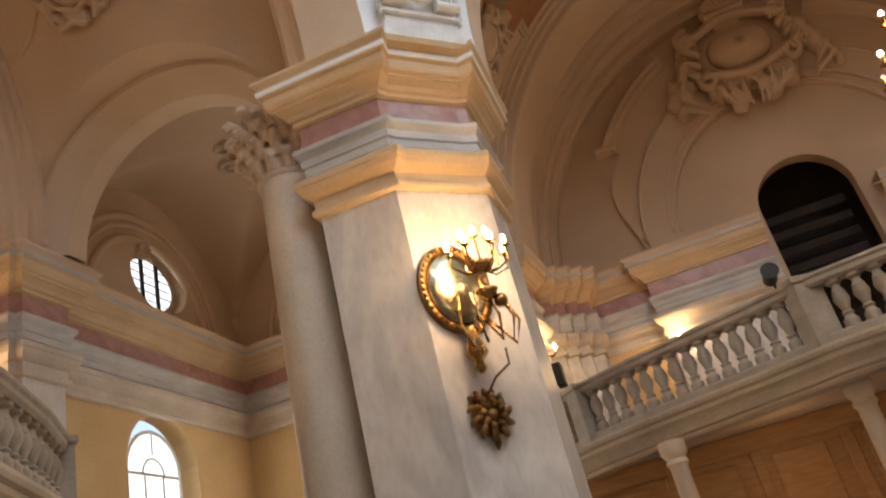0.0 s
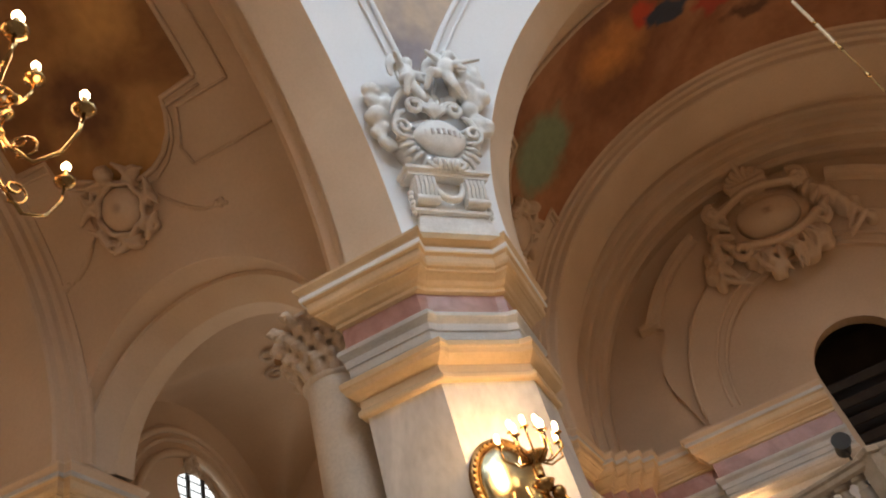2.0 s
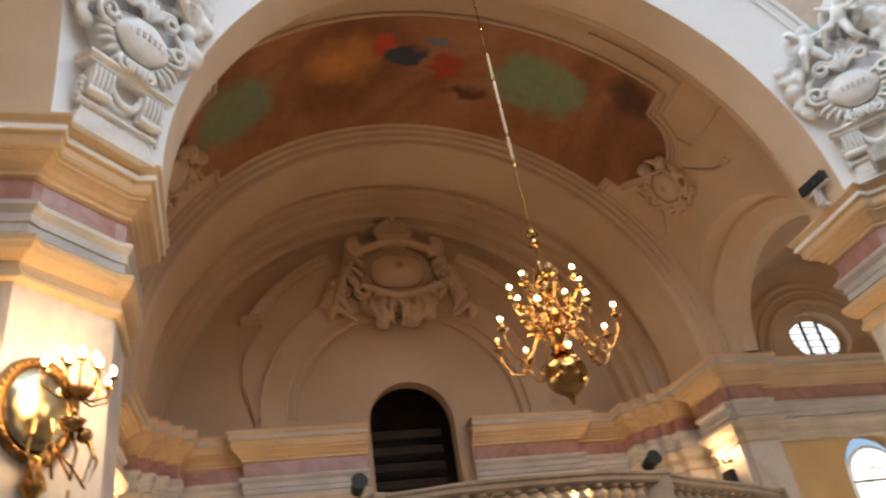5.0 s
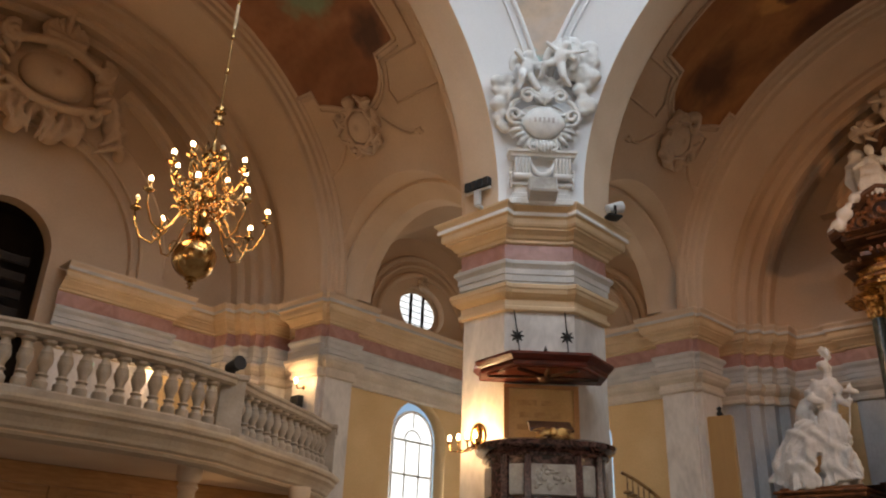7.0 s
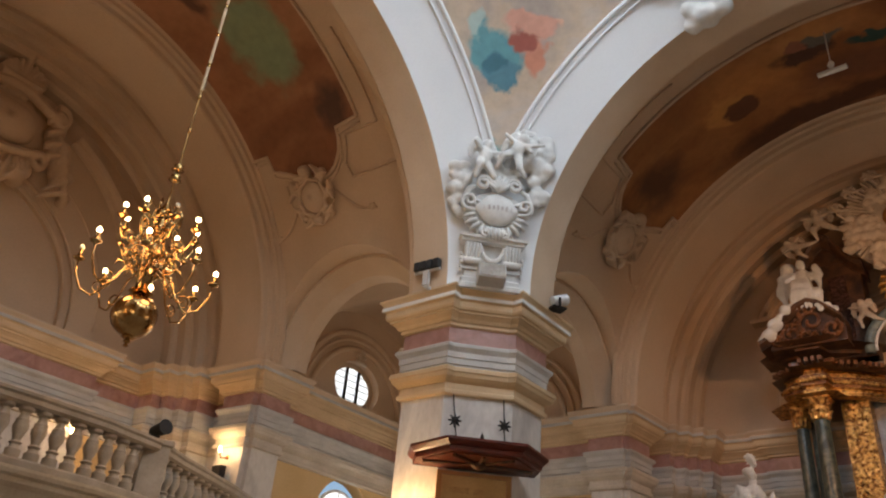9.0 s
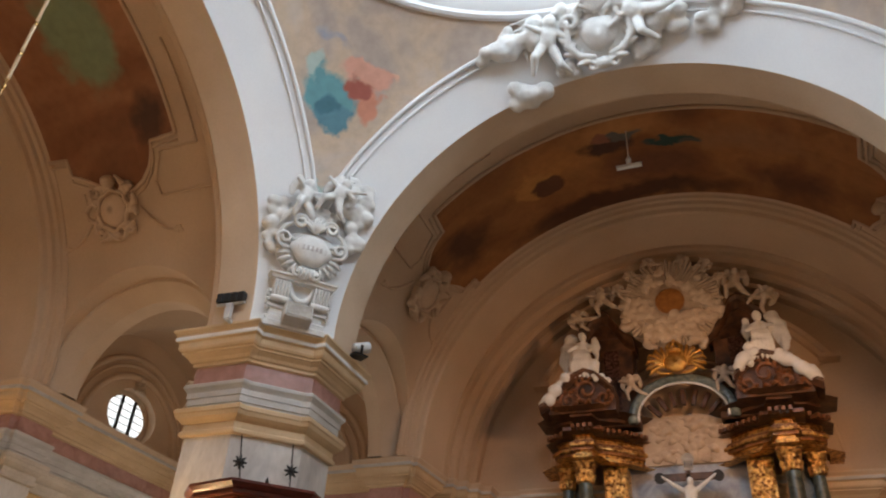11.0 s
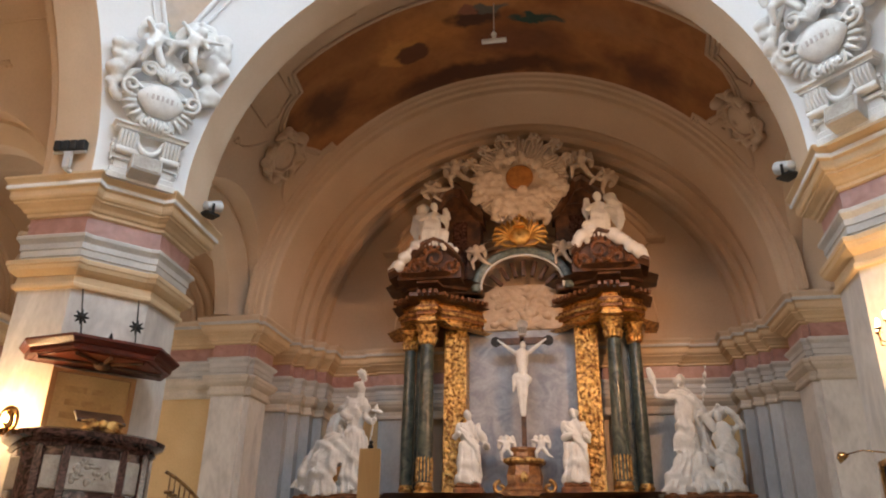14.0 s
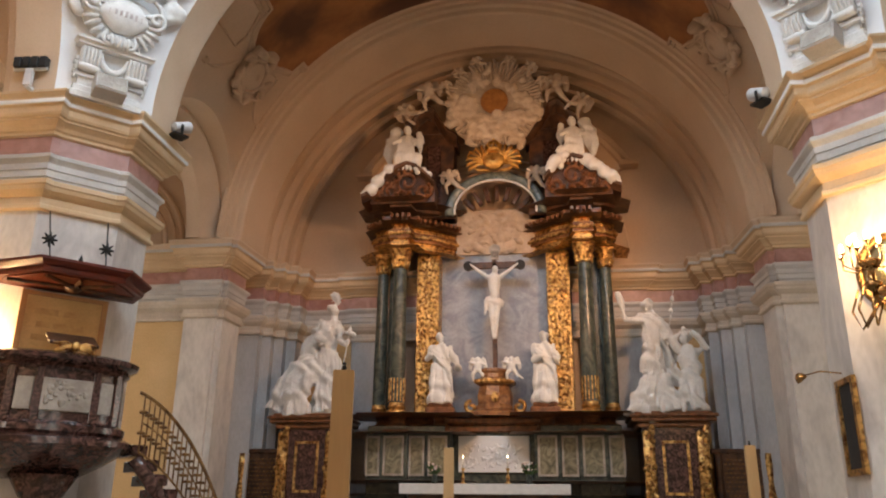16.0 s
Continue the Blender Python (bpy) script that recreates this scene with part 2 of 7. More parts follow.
NORTH_FRESCO = fresco("altar_vault_painting",
    [(0.0, (0.11, 0.04, 0.018)), (0.36, (0.19, 0.068, 0.024)), (0.48, (0.30, 0.115, 0.036)), (0.58, (0.40, 0.165, 0.052)), (0.70, (0.26, 0.095, 0.034)), (1.0, (0.36, 0.17, 0.07))],
    [((-1.9, 9.9, 14.1), (1.7, 0.8, 1.6), (0.52, 0.22, 0.06), 0.75), ((-0.4, 9.3, 14.3), (1.6, 0.5, 1.6), (0.50, 0.23, 0.075), 0.7), ((2.4, 9.9, 13.9), (2.0, 0.6, 1.4), (0.36, 0.17, 0.07), 0.8), ((-0.6, 11.8, 14.2), (4.2, 0.55, 1.4), (0.10, 0.036, 0.016), 0.6),
     ((3.4, 11.2, 13.3), (1.7, 0.7, 1.2), (0.15, 0.052, 0.024), 0.7), ((-4.2, 10.6, 12.6), (0.9, 1.0, 1.0), (0.13, 0.05, 0.022), 0.6), ((0.4, 10.8, 14.4), (1.6, 0.7, 1), (0.20, 0.075, 0.034), 0.6), ((-2.5, 10.25, 13.9), (0.55, 0.5, 1), (0.60, 0.28, 0.075), 0.3), ((-2.1, 10.5, 14.0), (0.45, 0.35, 0.9), (0.15, 0.055, 0.025), 0.3),
     ((-0.5, 9.75, 14.4), (0.7, 0.34, 1), (0.085, 0.035, 0.022), 0.3), ((-0.15, 9.5, 14.4), (0.5, 0.16, 1), (0.14, 0.13, 0.11), 0.3), ((-0.7, 9.45, 14.4), (0.28, 0.14, 1), (0.30, 0.12, 0.07), 0.3), ((0.95, 9.95, 14.35), (0.75, 0.19, 1), (0.03, 0.075, 0.065), 0.3), ((1.35, 10.05, 14.3), (0.3, 0.12, 1), (0.10, 0.10, 0.08), 0.3)])
WEST_FRESCO = fresco("gallery_vault_painting",
    [(0.0, (0.14, 0.055, 0.025)), (0.40, (0.25, 0.10, 0.045)), (0.54, (0.38, 0.17, 0.08)), (0.75, (0.45, 0.24, 0.12)), (1.0, (0.46, 0.29, 0.15))],
    [((-9.9, -1.9, 14.15), (0.8, 1.2, 1), (0.64, 0.26, 0.07), 0.8), ((-10.3, -4.2, 12.9), (1.0, 1.1, 1.3), (0.22, 0.27, 0.16), 0.35), ((-10.1, 2.5, 13.85), (0.85, 1.35, 1.2), (0.25, 0.31, 0.18), 0.3),
     ((-9.6, -1.0, 14.36), (0.38, 0.4, 0.8), (0.55, 0.07, 0.03), 0.4), ((-9.85, -0.5, 14.4), (0.28, 0.65, 0.8), (0.04, 0.05, 0.08), 0.4), ((-9.45, 0.15, 14.4), (0.16, 0.42, 0.8), (0.18, 0.19, 0.26), 0.4),
     ((-10.1, 0.5, 14.4), (0.42, 0.42, 0.8), (0.40, 0.06, 0.035), 0.4), ((-9.2, 4.2, 12.8), (0.5, 0.7, 0.8), (0.10, 0.045, 0.03), 0.6), ((-10.9, 1.2, 14.3), (0.3, 0.7, 0.8), (0.13, 0.055, 0.03), 0.6)])
SOUTH_FRESCO = fresco("nave_vault_painting",
    [(0.0, (0.12, 0.05, 0.02)), (0.42, (0.24, 0.105, 0.035)), (0.55, (0.42, 0.21, 0.07)), (0.75, (0.50, 0.28, 0.10)), (1.0, (0.5, 0.30, 0.13))],
    [((-3.2, -9.3, 13.5), (1.1, 0.6, 1), (0.60, 0.33, 0.11), 0.7), ((-4.2, -10.4, 12.8), (1.0, 0.7, 1), (0.17, 0.07, 0.03), 0.6)])
PENDENTIVE_FRESCO = fresco("pendentive_painting",
    [(0.0, (0.34, 0.29, 0.27)), (0.42, (0.46, 0.37, 0.31)), (0.55, (0.58, 0.44, 0.32)), (0.72, (0.57, 0.50, 0.46)), (1.0, (0.50, 0.50, 0.52))],
    [((-4.95, 4.5, 12.45), (0.62, 0.62, 0.5), (0.13, 0.32, 0.35), 0.22), ((-5.0, 4.75, 12.1), (0.4, 0.4, 0.32), (0.10, 0.24, 0.30), 0.22), ((-5.15, 4.05, 12.75), (0.25, 0.25, 0.3), (0.42, 0.52, 0.48), 0.3), ((-4.4, 5.0, 12.45), (0.34, 0.38, 0.5), (0.60, 0.25, 0.16), 0.22), ((-4.1, 5.05, 13.05), (0.42, 0.2, 0.12), (0.70, 0.42, 0.30), 0.25), ((-4.55, 4.6, 13.25), (0.2, 0.2, 0.16), (0.40, 0.20, 0.12), 0.3), ((-4.3, 4.7, 12.98), (0.55, 0.55, 0.2), (0.66, 0.34, 0.25), 0.3), ((-4.5, 4.75, 12.75), (0.3, 0.3, 0.3), (0.36, 0.10, 0.07), 0.3), ((-4.95, 4.55, 12.2), (0.3, 0.3, 0.3), (0.06, 0.17, 0.22), 0.3), ((-4.9, 4.1, 13.3), (0.5, 0.5, 0.2), (0.30, 0.33, 0.42), 0.5),
     ((-4.75, -4.85, 12.3), (0.5, 0.5, 0.38), (0.20, 0.32, 0.46), 0.35), ((-4.4, -4.88, 12.75), (0.4, 0.4, 0.25), (0.13, 0.20, 0.38), 0.35), ((-4.47, -5.21, 12.2), (0.3, 0.28, 0.42), (0.44, 0.30, 0.20), 0.35), ((-4.97, -4.47, 12.46), (0.22, 0.28, 0.42), (0.62, 0.36, 0.20), 0.35),
     ((-4.98, -5.38, 11.2), (0.8, 0.8, 0.55), (0.30, 0.25, 0.26), 0.7), ((-5.39, 5.21, 10.85), (0.35, 0.35, 0.1), (0.30, 0.50, 0.50), 0.5), ((5.4, 4.9, 11.4), (0.5, 0.5, 0.5), (0.36, 0.50, 0.52), 0.4)], scale=0.7)
FASCIA = material("tan_plaster_edge", (0.50, 0.40, 0.29), (0.40, 0.31, 0.22), 0.7, scale=1.5, fine=25, bump=0.05)
BALSTONE = material("worn_pale_stone", (0.38, 0.315, 0.25), (0.27, 0.22, 0.17), 0.65, scale=3, fine=30, bump=0.1)

# ---- building helpers ----


class Geo:
    """Collects vertices and faces of one mesh."""

    def __init__(self):
        self.v, self.f = [], []

    def add(self, verts, faces, m=None):
        n = len(self.v)
        self.v += [tuple(m @ Vector(p)) if m else tuple(p) for p in verts]
        self.f += [tuple(i + n for i in f) for f in faces]
        return self

    def box(self, x0, x1, y0, y1, z0, z1, m=None, c=0.0):
        if c <= 0:
            v = [(x, y, z) for z in (z0, z1) for y in (y0, y1) for x in (x0, x1)]
            return self.add(v, [(0, 2, 3, 1), (4, 5, 7, 6), (0, 1, 5, 4), (2, 6, 7, 3), (0, 4, 6, 2), (1, 3, 7, 5)], m)
        ring = lambda a, z: [(x0 + a, y0 + c, z), (x0 + c, y0 + a, z), (x1 - c, y0 + a, z), (x1 - a, y0 + c, z), (x1 - a, y1 - c, z), (x1 - c, y1 - a, z), (x0 + c, y1 - a, z), (x0 + a, y1 - c, z)]
        return self.rings([ring(c, z0), ring(0, z0 + c), ring(0, z1 - c), ring(c, z1)], m)

    def rings(self, rings, m=None, caps=True, closed=True):
        n = len(rings[0])
        v = [p for r in rings for p in r]
        f = []
        for i in range(len(rings) - 1):
            for j in range(n if closed else n - 1):
                k = (j + 1) % n
                f.append((i * n + j, i * n + k, (i + 1) * n + k, (i + 1) * n + j))
        if caps and closed:
            f.append(tuple(range(n - 1, -1, -1)))
            f.append(tuple((len(rings) - 1) * n + j for j in range(n)))
        return self.add(v, f, m)

    def lathe(self, profile, n=16, m=None, squash=1.0):
        rings = [[(r * math.cos(2 * math.pi * j / n), squash * r * math.sin(2 * math.pi * j / n), z) for j in range(n)] for r, z in profile]
        return self.rings(rings, m)

    def grid(self, fn, us, vs, m=None, keep=None):
        nv = len(vs)
        v = [fn(u, w) for u in us for w in vs]
        f = []
        for i in range(len(us) - 1):
            for j in range(nv - 1):
                if keep is None or keep(0.5 * (us[i] + us[i + 1]), 0.5 * (vs[j] + vs[j + 1])):
                    f.append((i * nv + j, (i + 1) * nv + j, (i + 1) * nv + j + 1, i * nv + j + 1))
        return self.add(v, f, m)

    def tube(self, pts, r, n=8, m=None, closed=False):
        pts = [Vector(p) for p in pts]
        rad = r if isinstance(r, (list, tuple)) else [r] * len(pts)
        rings, side = [], None
        for i, p in enumerate(pts):
            a = pts[i - 1] if (i or closed) else p
            b = pts[(i + 1) % len(pts)] if (i < len(pts) - 1 or closed) else p
            t = (b - a).normalized()
            if side is None:
                side = t.orthogonal().normalized()
            side = (side - t * side.dot(t)).normalized()
            up = t.cross(side)
            rings.append([p + rad[i] * (math.cos(2 * math.pi * j / n) * side + math.sin(2 * math.pi * j / n) * up) for j in range(n)])
        if closed:
            rings.append(rings[0])
        return self.rings(rings, m, caps=not closed)

    def ball(self, c, r, n=10, m=None):
        rx, ry, rz = r if isinstance(r, (list, tuple)) else (r, r, r)
        rings = []
        for i in range(n // 2 + 1):
            a = math.pi * (0.02 + 0.96 * i / (n // 2)) - math.pi / 2
            rings.append([(c[0] + rx * math.cos(a) * math.cos(2 * math.pi * j / n), c[1] + ry * math.cos(a) * math.sin(2 * math.pi * j / n), c[2] + rz * math.sin(a)) for j in range(n)])
        return self.rings(rings, m)

    def sweep(self, path, profile, closed=False, m=None):
        """path: (x, y, dx, dy), the way that one metre of projection takes; profile: (projection, z)."""
        rings = [[(x + dx * p, y + dy * p, z) for p, z in profile] for x, y, dx, dy in path]
        if closed:
            rings.append(rings[0])
        n = len(profile)
        v = [p for r in rings for p in r]
        f = [(i * n + j, (i + 1) * n + j, (i + 1) * n + j + 1, i * n + j + 1) for i in range(len(rings) - 1) for j in range(n - 1)]
        return self.add(v, f, m)

    def mesh(self, name, smooth=False):
        me = bpy.data.meshes.new(name)
        me.from_pydata(self.v, [], self.f)
        bm = bmesh.new()
        bm.from_mesh(me)
        bmesh.ops.recalc_face_normals(bm, faces=bm.faces)
        bm.to_mesh(me)
        bm.free()
        if smooth:
            me.shade_smooth()
            if smooth is not True:
                me.set_sharp_from_angle(angle=radians(smooth))
        return me


def mitred(pts, side=1, closed=False):
    """Adds to each corner of a plan line the way of its mitre, to the left (1) or right (-1)."""
    out = []
    n = len(pts)
    for i, p in enumerate(pts):
        a = pts[i - 1] if (i or closed) else None
        b = pts[(i + 1) % n] if (i < n - 1 or closed) else None
        ns = []
        for q, r in ((a, p), (p, b)):
            if q is not None and r is not None:
                d = Vector((r[0] - q[0], r[1] - q[1])).normalized()
                ns.append(Vector((-d.y, d.x)) * side)
        if len(ns) == 1:
            w = ns[0]
        else:
            w = (ns[0] + ns[1]).normalized()
            w = w / max(w.dot(ns[0]), 0.4)
        out.append((p[0], p[1], w.x, w.y))
    return out


def part(name, geo, mat, parent=None, label="", smooth=False, m=None):
    ob = new(name, geo if isinstance(geo, bpy.types.Mesh) else geo.mesh(name, smooth))
    if not ob.data.materials:
        ob.data.materials.append(mat)
    if parent:
        ob.parent = parent
    if m:
        ob.matrix_basis = m
    if label:
        ob["label"] = label
    return ob


def thing(name, label, category, m=None, group="", kind=""):
    ob = tagged(new(name), label, category, group, kind)
    ob.empty_display_size = 0.2
    if m:
        ob.matrix_basis = m
    return ob


def structure(name, geo, mat, label, category, m=None, smooth=False):
    return tagged(part(name, geo, mat, None, "", smooth, m), label, category, "", "structure")


def carve(ob, voxel, folds=0.03, size=0.1, pleats=0.0):
    """Melts a mesh of overlapping solids into one carved surface with uneven folds."""
    rm = ob.modifiers.new("melt", "REMESH")
    rm.mode, rm.voxel_size, rm.use_smooth_shade = "VOXEL", voxel, True
    sm = ob.modifiers.new("soften", "SMOOTH")
    sm.factor, sm.iterations = 0.5, 2
    if folds:
        key = "folds_%03d" % int(size * 1000)
        tx = bpy.data.textures.get(key) or bpy.data.textures.new(key, "CLOUDS")
        tx.noise_scale, tx.noise_depth = size, 3
        dp = ob.modifiers.new("folds", "DISPLACE")
        dp.texture, dp.strength, dp.mid_level, dp.texture_coords = tx, folds, 0.5, "LOCAL"
    if pleats:
        tx = bpy.data.textures.get("pleats") or bpy.data.textures.new("pleats", "WOOD")
        tx.wood_type, tx.noise_basis_2, tx.noise_scale, tx.turbulence = "BANDNOISE", "SIN", 0.5, 9.0
        dp = ob.modifiers.new("pleats", "DISPLACE")
        dp.texture, dp.strength, dp.mid_level, dp.texture_coords = tx, pleats, 0.5, "LOCAL"
    return ob


def holed(outer, holes, t):
    """A slab of thickness t (along +z from 0) with the outline outer and openings, in its own x and y."""
    bm = bmesh.new()
    loops = []
    for ring in (outer, *holes):
        vs = [bm.verts.new((x, y, 0)) for x, y in ring]
        loops.append(vs)
        for i in range(len(vs)):
            bm.edges.new((vs[i - 1], vs[i]))
    bmesh.ops.triangle_fill(bm, use_beauty=True, use_dissolve=False, edges=bm.edges[:])
    g = Geo()
    bm.verts.index_update()
    flat = [tuple(v.co) for v in bm.verts]
    tri = [tuple(v.index for v in f.verts) for f in bm.faces]
    n = len(flat)
    g.v = flat + [(x, y, t) for x, y, z in flat]
    g.f = tri + [tuple(i + n for i in reversed(f)) for f in tri]
    k = 0
    for vs in loops:
        c = len(vs)
        g.f += [(k + i, k + (i + 1) % c, n + k + (i + 1) % c, n + k + i) for i in range(c)]
        k += c
    bm.free()
    return g


def span(a, b, n):
    return [a + (b - a) * i / n for i in range(n + 1)]


def arc2(cx, cy, r, a0, a1, n, ry=None):
    ry = r if ry is None else ry
    return [(cx + r * math.cos(radians(a)), cy + ry * math.sin(radians(a))) for a in span(a0, a1, n)]


def turn(k):
    return pose(0, 0, 0, 0, 0, 90 * k)


ARMS = {"north": 0, "west": 1, "south": 2, "east": 3}
SPRING = 8.0

# order of mouldings on every pier: (projection, height)
CORNICE = [(0.05, 7.36), (0.10, 7.38), (0.10, 7.43), (0.14, 7.45), (0.17, 7.50), (0.24, 7.56), (0.27, 7.57), (0.27, 7.60), (0.31, 7.62), (0.33, 7.66), (0.33, 7.76), (0.37, 7.79)]
BAND = [(0.37, 7.79), (0.39, 7.80), (0.39, 7.86), (0.37, 7.87)]
CROWN = [(0.37, 7.87), (0.38, 7.90), (0.42, 7.95), (0.43, 7.96), (0.43, 8.0), (-0.35, 8.0)]
FRIEZE = [(0.05, 7.03), (0.05, 7.36)]
ARCHITRAVE = [(0.05, 7.03), (0.13, 7.03), (0.15, 7.01), (0.15, 6.96), (0.11, 6.91), (0.09, 6.88), (0.09, 6.78), (0.07, 6.77), (0.07, 6.66), (0.045, 6.65), (0.045, 6.58)]
CAPITAL = [(0.045, 6.58), (0.18, 6.57), (0.19, 6.55), (0.19, 6.49), (0.17, 6.47), (0.15, 6.41), (0.10, 6.36), (0.06, 6.33), (0.04, 6.32), (0.04, 6.20)]
NECK = [(0.04, 6.20), (0.06, 6.20), (0.075, 6.18), (0.075, 6.13), (0.06, 6.11), (0.0, 6.10)]
LEVELS = (("cornice", CORNICE, CREAM), ("cornice_band", BAND, WHITE), ("cornice_crown", CROWN, CREAM), ("frieze", FRIEZE, REDSTONE),
          ("architrave", ARCHITRAVE, GREYSTONE), ("capital", CAPITAL, CREAM), ("neck_ring", NECK, CREAM))

END_LEVELS = (("cornice", CORNICE, CREAM), ("cornice_band", BAND, GREYSTONE), ("cornice_crown", CROWN, PLASTER), ("frieze", FRIEZE, REDSTONE),
              ("architrave", ARCHITRAVE, GREYSTONE), ("capital", CAPITAL, PALECAP), ("neck_ring", NECK, PALECAP))


def order(parent, path, closed=False, m=None, shaft=None, levels=LEVELS, foot=0.0):
    for name, profile, mat in levels:
        part(name, Geo().sweep(path, profile, closed), mat, parent, m=m)
    if shaft:
        g = Geo().sweep(path, [(0, 6.10), (0, foot + 0.9), (0.05, foot + 0.86), (0.05, foot + 0.3), (0.1, foot + 0.28), (0.1, foot)], closed)
        part("shaft", g, shaft, parent, m=m)


# ---- floor, light-blocking slab and drum ----
structure("floor", Geo().box(-17, 17, -17, 17, -0.3, 0.0), FLOORSTONE, "grey stone church floor", "floor")
structure("floor_step", Geo().box(-6.2, 6.2, 10.6, 16, 0.004, 0.32, c=0.02).box(-6.2, 6.2, 11.0, 16, 0.32, 0.62, c=0.02).box(-5.0, 5.0, 11.6, 16, 0.62, 0.9, c=0.02),
          FLOORSTONE, "three stone steps up to the altar", "steps")
# unseen slab, added to stop sky light leaking between the vault shells
structure("roof", holed([(-17, -17), (17, -17), (17, 17), (-17, 17)], [arc2(0, 0, 5.45, 0, 360, 48)[:-1]], 0.3), PLASTER, "unseen added slab above the vaults that keeps sky light out", "roof", pose(0, 0, 16.6))

SPHERE = math.hypot(6.2, 5.12)


def drum():
    g = Geo()
    rho = lambda z: math.sqrt(SPHERE ** 2 - (z - SPRING) ** 2)
    ring = lambda r, z: [(r * math.cos(2 * math.pi * j / 64), r * math.sin(2 * math.pi * j / 64), z) for j in range(64)]
    g.rings([ring(6.23, 13.12), ring(rho(13.4) + 0.03, 13.4), ring(rho(13.7) + 0.03, 13.7), ring(rho(14.0) + 0.03, 14.0), ring(5.28, 13.98), ring(5.22, 14.02), ring(5.22, 14.12), ring(5.14, 14.18), ring(5.02, 14.36), ring(5.0, 14.5), ring(5.2, 14.55), ring(5.45, 14.6), ring(5.45, 14.9)], caps=False)
    for k in range(8):
        a0, a1 = 45 * k - 11, 45 * k + 11
        out = [(*p, 0) for p in arc2(0, 0, 5.45, a0, a1, 6)]
        g.rings([[(x, y, 14.9) for x, y, z in out], [(x, y, 18.0) for x, y, z in out]], closed=False)
        for a in (a0, a1):
            c, s = math.cos(radians(a)), math.sin(radians(a))
            g.add([(5.45 * c, 5.45 * s, 14.9), (6.1 * c, 6.1 * s, 14.9), (6.1 * c, 6.1 * s, 18), (5.45 * c, 5.45 * s, 18)], [(0, 1, 2, 3)])
    g.rings([ring(6.1, 14.9), ring(5.45, 14.9)], caps=False)
    g.rings([ring(6.1, 18.0), ring(5.45, 18.0)] + [ring(5.45 * math.cos(radians(a)), 18 + 5.0 * math.sin(radians(a))) for a in (0, 12, 25, 38, 50, 62, 75, 85)], caps=True)
    return g


structure("dome", drum(), WHITE, "white plastered drum and dome over the crossing", "dome", smooth=40)

# ---- pendentives: white strips along the arches, painted fields between ----


def pendentive_band(inner, outer, lo, n=30, lift=0.0):
    """The part of the north-west pendentive between the planes y = inner and y = outer."""
    g = Geo()
    r = SPHERE - lift
    for mirror in (False, True):
        rows = []
        for i in range(n + 1):
            top = math.sqrt(max(r * r - outer * outer, 0))
            zz = lo + (top - lo) * (1 - (1 - i / n) ** 1.6)
            rho = math.sqrt(r * r - zz * zz)
            y0, y1 = min(outer, rho), inner
            lim = rho / math.sqrt(2)
            y1 = max(y1, lim)
            y0 = max(y0, y1)
            row = []
            for j in range(7):
                y = y0 + (y1 - y0) * j / 6
                x = -math.sqrt(max(rho * rho - y * y, 0))
                row.append((-y, -x, SPRING + zz) if mirror else (x, y, SPRING + zz))
            rows.append(row)
        g.rings(rows, closed=False)
    return g


def pendentive_field(edge, n=26, lift=0.0):
    g = Geo()
    r = SPHERE - lift
    top = 6.0
    z0 = math.sqrt(max(r * r - 2 * edge * edge, 0))
    rows = []
    for i in range(n + 1):
        zz = z0 + (top - z0) * i / n
        rho = math.sqrt(r * r - zz * zz)
        a0 = math.acos(min(edge / rho, 1.0))
        lo, hi = math.pi / 2 + a0, math.pi - a0
        rows.append([(rho * math.cos(lo + (hi - lo) * j / 16), rho * math.sin(lo + (hi - lo) * j / 16), SPRING + zz) for j in range(17)])
    g.rings(rows, closed=False)
    return g


EDGE = 5.42
for k in range(4):
    structure("pendentive", pendentive_band(EDGE, 6.2, 0.0), WHITE, "white plastered pendentive strip beside the arch", "pendentive", turn(k), smooth=True)
    field = structure("pendentive_painting", pendentive_field(EDGE), PENDENTIVE_FRESCO, "painted pendentive with robed shapes on clouds", "ceiling painting", None, smooth=True)
    field.data.transform(turn(k))
    rim = Geo()
    r = SPHERE - 0.02
    for mirror in (False, True):
        for off, w in ((0.0, 0.05), (0.12, 0.025)):
            pts = []
            e = EDGE + off
            zt = math.sqrt(r * r - e * e)
            z0 = math.sqrt(max(r * r - 2 * e * e, 0.3))
            for zz in span(z0, zt * 0.995, 40):
                x = -math.sqrt(max(r * r - e * e - zz * zz, 0))
                pts.append((-e, -x, SPRING + zz) if mirror else (x, e, SPRING + zz))
            rim.tube(pts, w, 6)
    structure("pendentive_moulding", rim, WHITE, "white moulding round the pendentive painting", "moulding", turn(k), smooth=True)

# ---- crossing piers ----
D = 0.42
CB, CE, CW = 5.13, 5.99, 7.78
SHAFT = [(-CW + D, CB + D), (-CE - D, CB + D), (-CB - D, CE + D), (-CB - D, CW - D), (-CW + D, CW - D)]


def pier_path():
    q = math.sqrt(0.5)
    a, b = Vector(SHAFT[1]), Vector(SHAFT[2])
    t = (b - a).normalized()
    f1, f2 = a + 0.13 * t, b - 0.13 * t
    return [(*SHAFT[0], -1, -1), (*a, 1, -1), (*f1, q, -q), (*f2, q, -q), (*b, 1, -1), (*SHAFT[3], 1, 1), (*SHAFT[4], -1, 1)]


for k, name in enumerate(("north_west", "south_west", "south_east", "north_east")):
    p = thing("pier", "pale marbled crossing pier with a cream and red entablature", "pier", turn(k), "crossing piers", "structure")
    order(p, pier_path(), True, shaft=MARBLE)

# ---- arms ----
ARM_R = 6.45
